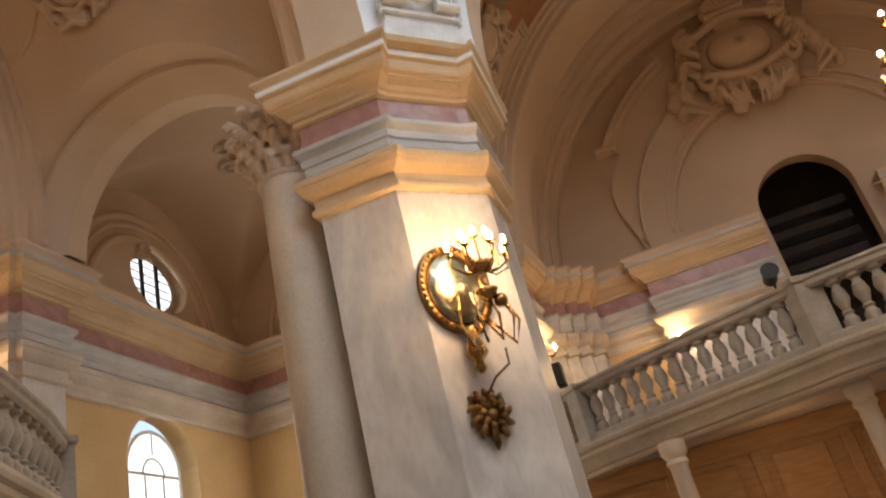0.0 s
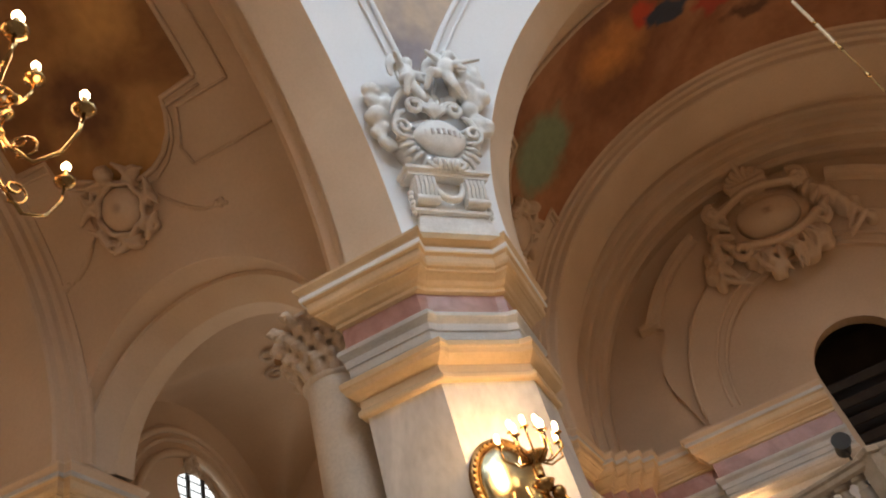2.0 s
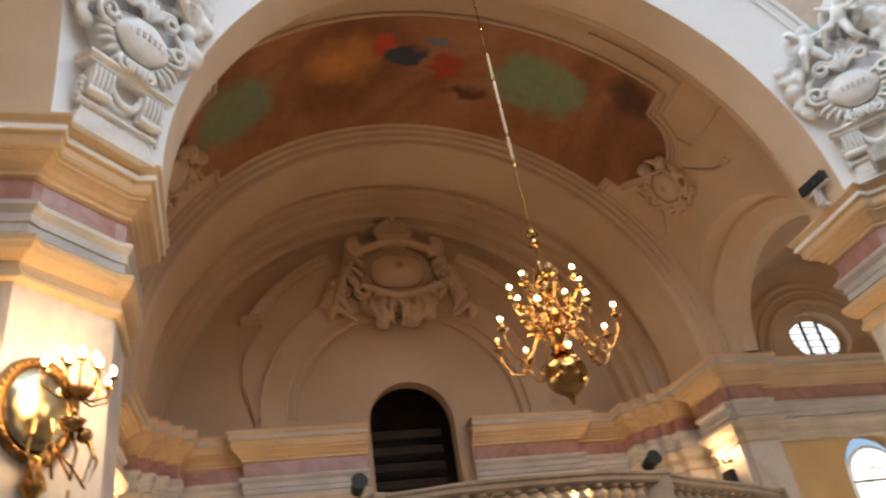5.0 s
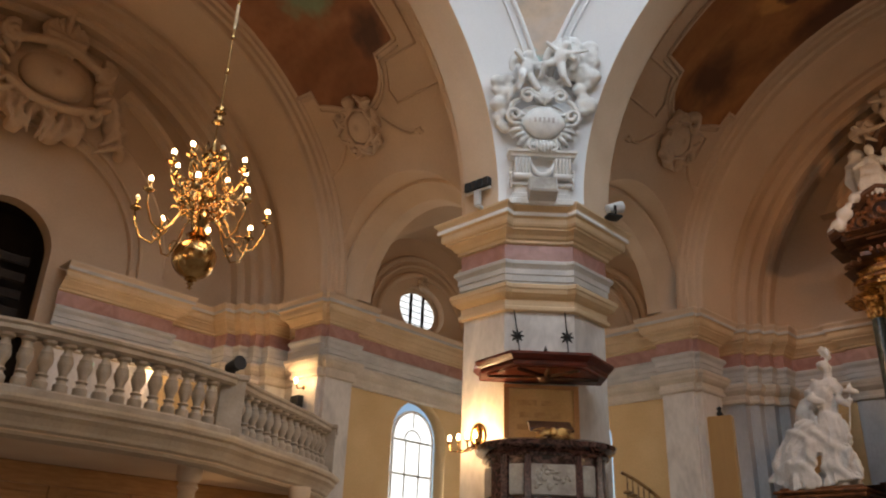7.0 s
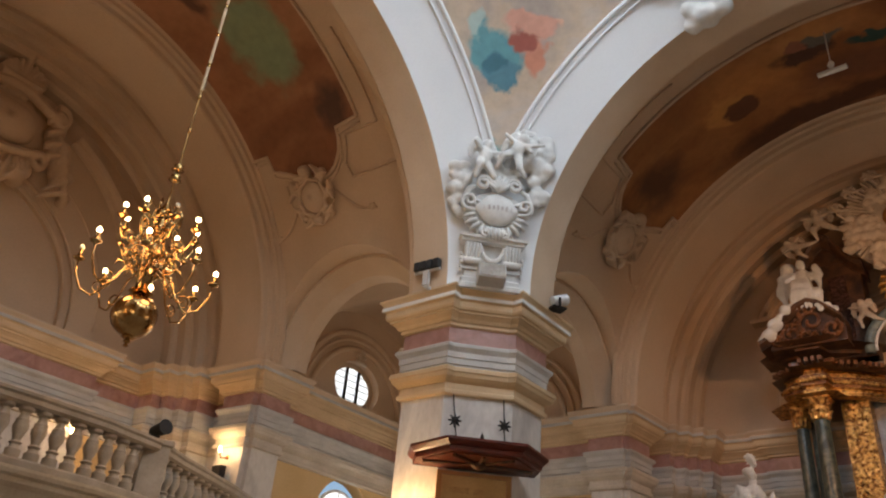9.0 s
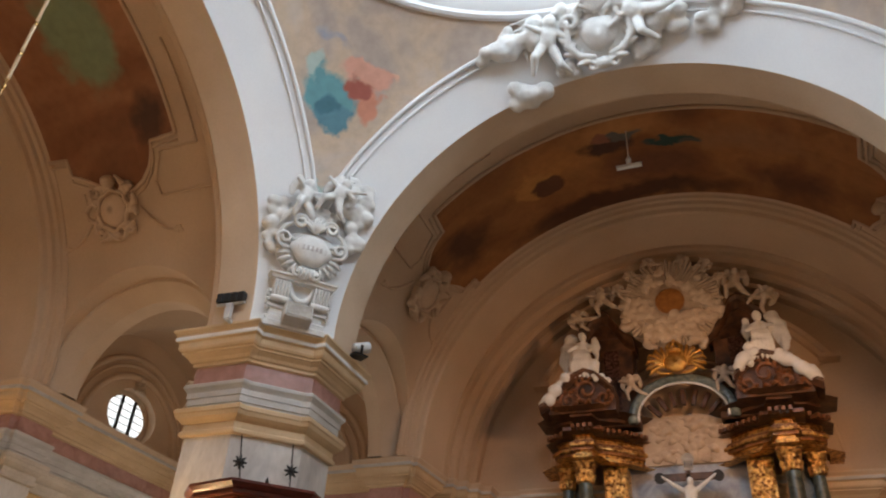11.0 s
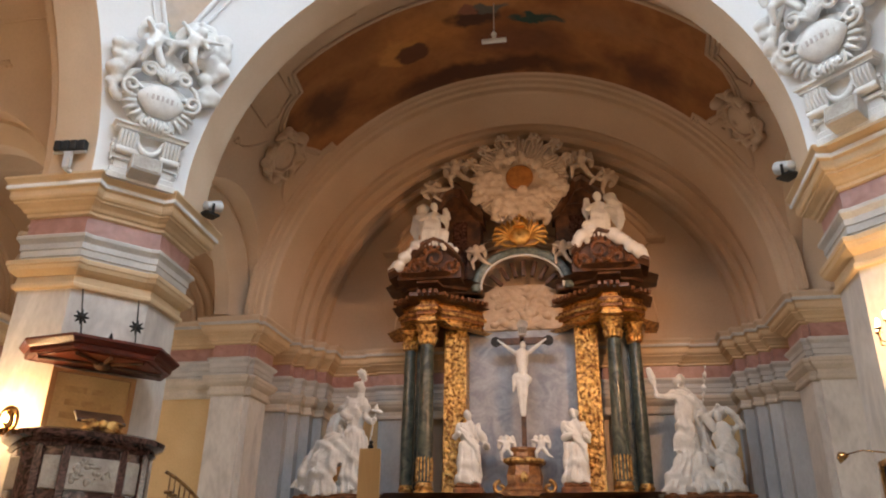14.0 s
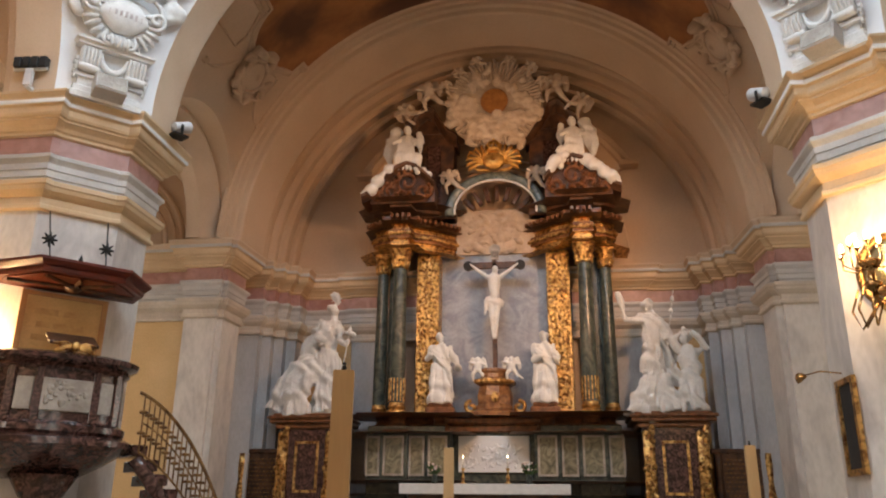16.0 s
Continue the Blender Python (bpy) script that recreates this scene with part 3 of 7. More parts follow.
LUN_Y, LUN_R = 10.15, 2.34
WALL_X = 6.56


def arm_vault():
    g = Geo()
    ys = span(7.3, LUN_Y - LUN_R, 3) + span(LUN_Y - LUN_R, LUN_Y + LUN_R, 44)[1:]
    rows, left, right = [], [], []
    for y in ys:
        h = math.sqrt(max(LUN_R ** 2 - (y - LUN_Y) ** 2, 0))
        a0 = math.asin(h / ARM_R)
        rows.append([(ARM_R * math.cos(a), y, SPRING + ARM_R * math.sin(a)) for a in span(a0, math.pi - a0, 72)])
        right.append([(ARM_R * math.cos(a0), y, SPRING + h), (WALL_X + 0.01, y, SPRING + h)])
        left.append([(-ARM_R * math.cos(a0), y, SPRING + h), (-WALL_X - 0.01, y, SPRING + h)])
    for r in (rows, left, right):
        g.rings(r, closed=False)
    return g


def ring_arch(r0, r1, y0, y1, n=64, z=SPRING, a0=0, a1=180):
    """A round arch of square section, open at its feet."""
    g = Geo()
    sec = [(r0, y0), (r1, y0), (r1, y1), (r0, y1)]
    rings = [[(r * math.cos(radians(a)), y, z + r * math.sin(radians(a))) for r, y in sec] for a in span(a0, a1, n)]
    return g.rings(rings)


def moulded_arch(g, sec, n=72, a0=0, a1=180, z=SPRING, cx=0.0):
    rings = [[(cx + r * math.cos(radians(a)), y, z + r * math.sin(radians(a))) for r, y in sec] for a in span(a0, a1, n)]
    return g.rings(rings, closed=False)


# outline of the painted field: angle limit (degrees above the springing) along the vault
OUTLINE = ((8.8, 45), (9.46, 44.6), (9.5, 42.4), (9.62, 39.9), (9.85, 37.6), (10.1, 36.4), (10.35, 36.0), (10.65, 36.5), (10.95, 37.9), (11.25, 39.4), (11.52, 40.6), (11.74, 41.4), (11.76, 44.8), (12.3, 45.2))
SHIFT = {"north": 0.08, "west": -0.1, "south": -0.3, "east": 0.0}


def limit(y):
    for (ya, aa), (yb, ab) in zip(OUTLINE, OUTLINE[1:]):
        if ya <= y <= yb:
            return aa + (ab - aa) * (y - ya) / (yb - ya)
    return OUTLINE[-1][1]


def painting(dy):
    g = Geo()
    r = ARM_R - 0.03
    rows = []
    for y in sorted(set(span(8.8, 12.3, 60) + [o[0] for o in OUTLINE])):
        a0 = limit(y)
        rows.append([(r * math.cos(radians(a)), y + dy, SPRING + r * math.sin(radians(a))) for a in span(a0, 180 - a0, 40)])
    return g.rings(rows, closed=False)


def painting_frame(dy):
    g = Geo()
    r = ARM_R - 0.03
    at = lambda s, y, a: (s * r * math.cos(radians(a)), y + dy, SPRING + r * math.sin(radians(a)))
    g.tube([at(1, 8.8, a) for a in span(45, 135, 50)], 0.05, 6)
    for s in (-1, 1):
        for off, w in ((0.0, 0.05), (-1.3, 0.03)):
            g.tube([at(s, y, a + off) for y, a in OUTLINE], w, 6)
        # sunk panels beside the cartouche
        for line in ([(7.95, 62), (7.95, 34)], [(7.95, 34), (9.45, 34)], [(8.35, 62), (8.35, 42.5)], [(8.35, 42.5), (9.3, 42.5)], [(9.3, 42.5), (9.55, 37), (9.45, 34)], [(11.5, 37.5), (11.5, 32)]):
            pts = [(a[0] + (b[0] - a[0]) * q, a[1] + (b[1] - a[1]) * q) for a, b in zip(line, line[1:]) for q in span(0, 1, 6)]
            g.tube([at(s, y, a) for y, a in pts], 0.028, 6)
    return g


# plan of the wall piers and the end wall, left half
END_PLAN = [(-12.9, 12.9), (-7.34, 12.9), (-7.34, 12.62), (-6.54, 12.62), (-6.54, 12.74), (-6.40, 12.74), (-6.34, 13.62), (-6.75, 13.62), (-6.75, 14.5), (-6.15, 14.5), (-6.15, 14.76), (-5.9, 14.76), (-5.9, 15.02), (-5.65, 15.02), (-5.65, 15.3), (-5.4, 15.3), (-5.4, 15.86), (-3.95, 15.86)]


def end_path(centre):
    left = END_PLAN + centre
    right = [(-x, y) for x, y in reversed(left)]
    return mitred(left + right, -1)


def arch_outline(cx, w, z0, top, n=18):
    r = w / 2
    return [(cx - r, z0)] + arc2(cx, top - r, r, 180, 0, n) + [(cx + r, z0)]


OVAL = arc2(9.85, 8.68, 0.86, 0, 360, 32, 0.68)[:-1]
OVAL_GLASS = arc2(9.85, 8.68, 0.70, 0, 360, 32, 0.53)[:-1]
WINDOW = dict(cx=9.95, w=1.95, z0=2.2, top=6.18)

for arm, k in ARMS.items():
    m = turn(k)
    structure("ceiling_" + arm, arm_vault(), VAULT, "cream barrel vault with lunettes over the church arm", "vault", m, smooth=35)
    g = ring_arch(5.12, 6.4, 6.2, 7.0)
    structure("crossing_arch", g, PLASTER, "plain plastered crossing arch", "arch", m, smooth=40)
    g = Geo()
    moulded_arch(g, [(5.12, 7.0), (5.19, 7.0), (5.19, 7.06), (5.27, 7.08), (5.30, 7.16), (5.38, 7.18), (5.38, 7.32), (5.46, 7.34), (5.5, 7.42), (6.5, 7.44)])
    structure("arch_moulding", g, VAULT, "stepped moulding behind the crossing arch", "moulding", m, smooth=30)
    fr = {"north": NORTH_FRESCO, "west": WEST_FRESCO}.get(arm, SOUTH_FRESCO)
    pa = structure("vault_painting", painting(SHIFT[arm]), fr, "brown and amber ceiling painting in a curved frame", "ceiling painting", None, smooth=True)
    pa.data.transform(m)
    structure("painting_frame", painting_frame(SHIFT[arm]), VAULT, "stucco frame beside the ceiling painting", "moulding", m, smooth=True)
    g = Geo()
    moulded_arch(g, [(6.5, 12.1), (6.42, 12.1), (6.38, 12.16), (6.3, 12.18), (6.28, 12.26), (6.18, 12.28), (6.14, 12.36), (6.02, 12.38), (5.98, 12.42), (5.95, 13.84), (6.0, 13.9), (6.52, 13.92), (6.52, 14.2), (6.42, 14.22), (6.38, 14.27), (6.38, 14.5), (6.28, 14.52), (6.22, 14.58), (6.22, 14.82), (6.12, 14.84), (6.05, 14.9), (6.05, 15.14), (5.95, 15.16), (5.88, 15.24), (5.88, 15.55), (5.78, 15.57), (5.72, 15.64), (5.72, 16.1)])
    structure("end_arch", g, VAULT, "stepped transverse arches before the end wall", "arch", m, smooth=30)
    # end wall and wall piers
    centre = [(-3.95, 15.55), (-1.25, 15.55)] if arm == "west" else [(-3.95, 15.75), (-2.9, 15.75)]
    e = thing("wall_" + arm, "end wall with marbled piers and a stepped entablature", "wall", m, kind="structure")
    path = end_path(centre)
    if arm == "west":
        half = len(path) // 2
        for sub in (path[:half], path[half:]):
            order(e, sub, shaft=None, levels=END_LEVELS)
    else:
        order(e, path, levels=END_LEVELS)
    full = [(x, y) for x, y, _, _ in path]
    sh = mitred([p for p in full if abs(p[0]) < 7.4], -1)
    halves = (sh[:len(sh) // 2], sh[len(sh) // 2:])
    for half in halves:
        pier_bit = [p for p in half if p[1] < 14.55 and abs(p[0]) > 6.2]
        niche_bit = [p for p in half if p[1] > 14.45]
        for bit, mat, nm in ((pier_bit, MARBLE, "shaft"), (niche_bit, BLUESTONE if arm == "north" else MARBLE, "niche_wall")):
            part(nm, Geo().sweep(bit, [(0, 6.12), (0, 1.2), (0.06, 1.15), (0.06, 0.4), (0.1, 0.38), (0.1, 0)]), mat, e)
    holes = [arch_outline(0, 2.1, 3.75, 9.3)] if arm == "west" else []
    slab = holed([(-6.9, 0), (6.9, 0), (6.9, 16.7), (-6.9, 16.7)], holes, 0.4)
    part("end_panel", slab, VAULT, e, m=pose(0, 15.95, 0, 90, 0, 0) @ pose(0, 0, -0.4))
    # shouldered panel, arched band and cap moulding on the lunette wall
    edge = [(-3.72, 7.7), (-3.72, 8.4), (-3.86, 8.9), (-4.0, 9.4), (-4.0, 9.9), (-3.86, 10.3), (-3.62, 10.62), (-3.5, 10.9), (-3.72, 11.02)]
    crown = arc2(0, 8.85, 4.3, 149, 31, 30)
    outer = edge + crown[1:-1] + [(-x, z) for x, z in reversed(edge)]
    inner = [(2.82, 7.7)] + arc2(0, 8.3, 2.82, 0, 180, 36) + [(-2.82, 7.7)]
    stand = pose(0, 15.95, 0, 90, 0, 0)
    part("shouldered_panel", holed(outer + inner, [], 0.16), VAULT, e, m=stand)
    band = [(-3.62, 7.7)] + arc2(0, 8.42, 3.62, 180, 0, 40) + [(3.62, 7.7), (3.0, 7.7)] + arc2(0, 8.38, 3.0, 0, 180, 40) + [(-3.0, 7.7)]
    part("arched_band", holed(band, [], 0.27), VAULT, e, m=stand)
    g = Geo()
    for r, y in ((3.62, 15.69), (3.0, 15.69), (2.82, 15.8)):
        g.tube([(x, y, z) for x, z in arc2(0, 8.4, r, 0, 180, 40)], 0.035, 6)
    part("wall_moulding", g, VAULT, e, "raised arched mouldings", smooth=True)
    for a0, a1 in ((30, 66), (114, 150)):
        sec = [(4.16, 15.8), (4.2, 15.7), (4.3, 15.66), (4.34, 15.56), (4.42, 15.52), (4.42, 15.95)]
        part("cap_moulding", moulded_arch(Geo(), sec, 24, a0, a1, 8.85), VAULT, e, smooth=30)
    for sx in (-1, 1):
        part("cap_end", Geo().box(sx * 3.78 - 0.26, sx * 3.78 + 0.26, 15.54, 15.95, 10.98, 11.12, c=0.02), VAULT, e)
    for s in (-1, 1):
        part("wall_field", Geo().box(s * 4.66 - 0.68, s * 4.66 + 0.68, 15.82, 15.92, 0.9, 6.12), OCHRE, e, "ochre wall field")
        part("side_wall", Geo().box(min(s * 6.86, s * 7.26), max(s * 6.86, s * 7.26), 13.0, 16.35, 0, 16.7), PLASTER, e)
    # side arches into the corner rooms, with their responds
    for sd in (-1, 1):
        t = thing("side_arch", "round plastered arch into the corner room", "arch", m, kind="structure")
        sec = [(3.6, 6.56), (2.26, 6.56), (2.22, 6.62), (1.97, 6.95), (1.95, 7.3), (3.6, 7.3), (3.6, 6.56)]
        g = Geo().rings([[(sd * x, LUN_Y + r * math.cos(radians(a)), SPRING + r * math.sin(radians(a))) for r, x in sec] for a in span(0, 180, 40)], closed=False)
        part("arch_ring", g, PLASTER, t, smooth=30)
        for y0, y1 in ((7.3, LUN_Y - 1.95),):
            lo, hi = min(sd * 6.62, sd * 7.3), max(sd * 6.62, sd * 7.3)
            part("respond", Geo().box(lo, hi, y0, y1, 0, 8.02), PLASTER, t)
            g = Geo().box(lo - 0.05, hi + 0.05, y0 - 0.02, y1 + 0.06, 7.62, 7.78, c=0.03).box(lo + 0.02, hi - 0.02, y0, y1 + 0.03, 6.5, 7.62)
            rnd = random.Random(5)
            for row in range(5):
                for i in range(15):
                    z = 6.6 + 0.24 * row
                    along_x = i < 9
                    px = lo + (hi - lo) * (i % 9 + 0.5 * (row % 2)) / 8.5 if along_x else (lo if sd > 0 else hi)
                    py = y1 if along_x else y0 + (y1 - y0) * (i - 9) / 5.5
                    ox, oy = (0, 1) if along_x else (-sd, 0)
                    k2 = 0.07 + 0.03 * row + rnd.uniform(-0.02, 0.03)
                    g.tube([(px, py, z - 0.1), (px + ox * 0.05, py + oy * 0.05, z + 0.06), (px + ox * k2 * 1.4, py + oy * k2 * 1.4, z + 0.15), (px + ox * k2 * 1.7, py + oy * k2 * 1.7, z + 0.08)], [0.06, 0.075, 0.055, 0.03], 6)
            part("carved_capital", g, TANSTUCCO, t, "carved leafy capital", smooth=True)

# engaged column beside the south-west pier, its leafy capital tucked under the pier's cornice
t = thing("column", "smooth grey-cream round column with a carved leafy capital", "column", pose(-6.02, -7.89, 0))
part("column_base", Geo().lathe([(0.5, 0), (0.5, 0.3), (0.46, 0.34), (0.48, 0.44), (0.42, 0.52)], 24), PLASTER, t, smooth=40)
part("column_shaft", Geo().lathe([(0.42, 0.5), (0.42, 2.6), (0.365, 6.98), (0.4, 7.0), (0.41, 7.04), (0.37, 7.07)], 36), PALECAP, t, smooth=60)
part("abacus", Geo().lathe([(0.5, 7.86), (0.56, 7.9), (0.56, 7.96), (0.5, 7.99)], 8, pose(0, 0, 0, 0, 0, 22.5)), TANSTUCCO, t)
g = Geo().lathe([(0.36, 7.02), (0.36, 7.4), (0.42, 7.7), (0.5, 7.92)], 20)
rnd = random.Random(9)
for row in range(4):
    for i in range(12):
        a = 2 * math.pi * (i + 0.5 * (row % 2)) / 12
        r0 = 0.36 + 0.035 * row
        c, q = math.cos(a), math.sin(a)
        z0 = 7.04 + 0.2 * row
        k = 0.13 + 0.03 * row + rnd.uniform(-0.02, 0.03)
        g.tube([(r0 * c, r0 * q, z0), ((r0 + 0.05) * c, (r0 + 0.05) * q, z0 + 0.16), ((r0 + k) * c, (r0 + k) * q, z0 + 0.25), ((r0 + k + 0.05) * c, (r0 + k + 0.05) * q, z0 + 0.19), ((r0 + k) * c, (r0 + k) * q, z0 + 0.13)], [0.07, 0.085, 0.065, 0.05, 0.025], 6)
carve(part("carved_capital", g, TANSTUCCO, t, "carved leafy capital"), 0.018, 0.03, 0.07)

# ---- corner rooms ----
RC, RR = 10.05, 2.86


def groin():
    g = Geo()

    def fn(x, y):
        hx = math.sqrt(max(RR ** 2 - (x - RC) ** 2, 0))
        hy = math.sqrt(max(RR ** 2 - (y - RC) ** 2, 0))
        return (-x, y, SPRING + max(hx, hy) * 0.97)
    us = span(RC - RR, RC + RR, 40)
    return g.grid(fn, us, us)


def window_thing(m, arched=True, shift=(0, 0)):
    t = thing("window", "arched white-barred church window" if arched else "oval barred window above the cornice", "window", m, "church windows", "structure")
    if arched:
        w, z0, top, cx = 1.5, 2.5, 5.95, 9.95
        out, inn = arch_outline(cx, w, z0, top, 20), arch_outline(cx, w - 0.14, z0 + 0.07, top - 0.07, 20)
        part("window_frame", holed(out, [inn], 0.08), WHITE, t)
        bars = Geo()
        for x in (cx - 0.25, cx + 0.25):
            bars.box(x - 0.025, x + 0.025, z0, top - 0.78, 0.01, 0.06)
        bars.box(cx - 0.02, cx + 0.02, top - 0.45, top, 0.01, 0.06)
        for z in (3.4, 4.3, 5.15):
            bars.box(cx - w / 2, cx + w / 2, z - 0.03, z + 0.03, 0.01, 0.06)
        for i in range(10):
            z = z0 + 0.2 + i * 0.27
            bars.box(cx - w / 2, cx + w / 2, z - 0.006, z + 0.006, 0.02, 0.04)
        part("glazing_bars", bars, GREYSTONE, t)
        ringbar = Geo().tube([(x, y, 0.035) for x, y in arc2(cx, 5.15, 0.29, 0, 180, 14)], 0.03, 6)
        part("round_bar", ringbar, GREYSTONE, t, smooth=True)
        part("pane", holed(out, [], 0.01), PANEGLOW, t, m=pose(0, 0, 0.02))
    else:
        t.matrix_basis = m @ pose(shift[0], shift[1], 0)
        part("window_frame", holed(OVAL, [OVAL_GLASS], 0.06), TANSTUCCO, t)
        bars = Geo()
        for x in (9.62, 10.08):
            bars.box(x - 0.045, x + 0.045, 8.18, 9.18, -0.02, 0.05)
        for i in range(5):
            z = 8.33 + 0.18 * i
            bars.box(9.2, 10.5, z - 0.008, z + 0.008, 0.0, 0.04)
        part("glazing_bars", bars, IRON, t)
        part("pane", holed(OVAL_GLASS, [], 0.01), PANEGLOW, t, m=pose(0, 0, 0.02))
    return t


for k, nm in enumerate(("north_west", "south_west", "south_east", "north_east")):
    m = turn(k)
    structure("ceiling_" + nm, groin(), VAULT, "cream groin vault over the corner room", "vault", m, smooth=35)
    for side in (0, 1):
        # side 0: outer wall to the west; side 1: outer wall to the north
        if side == 0:
            mm = m @ Matrix(((0, 0, -1, -12.9), (1, 0, 0, 0), (0, 1, 0, 0), (0, 0, 0, 1)))
        else:
            mm = m @ Matrix(((-1, 0, 0, 0), (0, 0, 1, 12.9), (0, 1, 0, 0), (0, 0, 0, 1)))
        shift = (0.42, 0.3) if (k, side) == (1, 0) else (0, 0)
        lo = arch_outline(WINDOW["cx"], WINDOW["w"], WINDOW["z0"], WINDOW["top"], 20)
        structure("wall_" + nm, holed([(6.4, 0), (13.3, 0), (13.3, 7.15), (6.4, 7.15)], [lo], 0.4), OCHRE, "ochre painted wall with an arched window", "wall", mm)
        structure("wall_upper_" + nm, holed([(6.4, 7.15), (13.3, 7.15), (13.3, 16.7), (6.4, 16.7)], [[(x + shift[0], z + shift[1]) for x, z in OVAL]], 0.4), VAULT, "plain lunette wall with an oval window", "wall", mm)
        g = Geo()
        for r, w in ((2.15, 0.08), (1.95, 0.05), (1.68, 0.09)):
            g.tube([(x, y, -0.01) for x, y in arc2(9.9, 8.0, r, 0, 180, 30)], w, 6)
        structure("trim_lunette_" + nm, g, VAULT, "round moulding on the lunette wall", "moulding", mm, smooth=True)
        g = Geo()
        rnd = random.Random(9)
        for i in range(14):
            g.ball((9.85 + rnd.uniform(-0.16, 0.16), 9.5 + rnd.uniform(-0.2, 0.22), -0.05), (rnd.uniform(0.04, 0.1), rnd.uniform(0.05, 0.1), 0.07), 8)
        tagged(part("keystone_ornament", g, TANSTUCCO, None, smooth=True, m=mm), "small stucco ornament above the oval window", "ornament", "window ornaments")
        window_thing(mm @ pose(0, 0, 0.22))
        window_thing(mm @ pose(0, 0, 0.24), False, shift)

# ---- stucco and figures ----


def limb(g, a, b, ra, rb, n=8):
    a, b = Vector(a), Vector(b)
    g.tube([a + (b - a) * t for t in (0, 0.33, 0.67, 1)], [ra, 0.66 * ra + 0.34 * rb, 0.34 * ra + 0.66 * rb, rb], n)
    g.ball(a, ra, 8)
    g.ball(b, rb, 8)


def robed_figure(g, h=1.8, lean=0.0, arm_l=(-0.25, -0.2, 0.62), arm_r=(0.22, -0.25, 0.7), fold_seed=1):
    """A standing robed statue, front to -y, feet at the origin. Hands given as shares of the height."""
    rnd = random.Random(fold_seed)
    z = lambda q: q * h
    g.lathe([(0.17 * h, 0), (0.165 * h, z(0.06)), (0.13 * h, z(0.3)), (0.125 * h, z(0.5)), (0.10 * h, z(0.62)), (0.125 * h, z(0.74)), (0.11 * h, z(0.81)), (0.04 * h, z(0.85))], 14, pose(lean * 0.3, 0, 0), squash=0.75)
    g.ball((lean * h * 0.2, -0.01 * h, z(0.925)), (0.058 * h, 0.065 * h, 0.075 * h), 10)
    g.ball((lean * h * 0.2, 0.02 * h, z(0.935)), (0.065 * h, 0.06 * h, 0.07 * h), 10)
    for i in range(9):
        a = rnd.uniform(math.pi, 2 * math.pi)
        x, y = 0.125 * h * math.cos(a), 0.095 * h * math.sin(a)
        b = a + rnd.uniform(-0.6, 0.6)
        limb(g, (x * 0.9, y * 0.9, z(rnd.uniform(0.45, 0.65))), (1.25 * 0.125 * h * math.cos(b), 1.25 * 0.095 * h * math.sin(b), z(0.03)), 0.028 * h, 0.035 * h, 6)
    for sx, hand in ((-1, arm_l), (1, arm_r)):
        sh = (sx * 0.12 * h, 0, z(0.78))
        hd = (hand[0] * h, hand[1] * h, hand[2] * h)
        el = ((sh[0] + hd[0]) / 2 + sx * 0.06 * h, (sh[1] + hd[1]) / 2 + 0.02 * h, min(sh[2], hd[2]) - 0.03 * h if hd[2] < sh[2] else (sh[2] + hd[2]) / 2)
        limb(g, sh, el, 0.045 * h, 0.042 * h)
        limb(g, el, hd, 0.04 * h, 0.024 * h)
    limb(g, (-0.12 * h, -0.09 * h, z(0.72)), (0.13 * h, -0.11 * h, z(0.45)), 0.03 * h, 0.05 * h)
    limb(g, (0.13 * h, -0.11 * h, z(0.45)), (0.17 * h, 0.02 * h, z(0.1)), 0.05 * h, 0.03 * h)


def winged_child(g, m, s=0.5, wings=True):
    """A small winged stucco figure, front to -y."""
    g2 = Geo()
    g2.ball((0, 0, 0.78 * s), (0.13 * s, 0.13 * s, 0.145 * s), 10)
    g2.ball((0, 0, 0.48 * s), (0.17 * s, 0.14 * s, 0.24 * s), 10)
    limb(g2, (-0.1 * s, 0, 0.3 * s), (-0.22 * s, -0.2 * s, 0.1 * s), 0.11 * s, 0.085 * s)
    limb(g2, (-0.22 * s, -0.2 * s, 0.1 * s), (-0.2 * s, -0.1 * s, -0.2 * s), 0.085 * s, 0.055 * s)
    limb(g2, (0.1 * s, 0, 0.3 * s), (0.28 * s, -0.1 * s, 0.02 * s), 0.11 * s, 0.085 * s)
    limb(g2, (0.28 * s, -0.1 * s, 0.02 * s), (0.5 * s, 0, -0.1 * s), 0.08 * s, 0.05 * s)
    limb(g2, (-0.14 * s, 0, 0.6 * s), (-0.42 * s, -0.1 * s, 0.66 * s), 0.07 * s, 0.05 * s)
    limb(g2, (0.14 * s, 0, 0.6 * s), (0.36 * s, -0.12 * s, 0.5 * s), 0.07 * s, 0.05 * s)
    if wings:
        for sx in (-1, 1):
            g2.ball((sx * 0.24 * s, 0.1 * s, 0.72 * s), (0.16 * s, 0.05 * s, 0.22 * s), 8)
            g2.ball((sx * 0.34 * s, 0.1 * s, 0.5 * s), (0.12 * s, 0.04 * s, 0.24 * s), 8)
    g.add(g2.v, g2.f, m)


def cloud(g, centre, spread, n, r, seed):
    rnd = random.Random(seed)
    for i in range(n):
        q = rnd.uniform(*r)
        g.ball([centre[a] + rnd.uniform(-spread[a], spread[a]) for a in range(3)], (q, q * 0.75, q * 0.85), 10)


def scroll(cx, cz, r, turns, start, sign=1, y=-0.1, n=26):
    pts = []
    for i in range(n):
        f = i / (n - 1)
        a = radians(start) + sign * 2 * math.pi * turns * f
        q = r * (1 - 0.8 * f)
        pts.append((cx + q * math.cos(a), y - 0.04 * f, cz + q * math.sin(a)))
    return pts


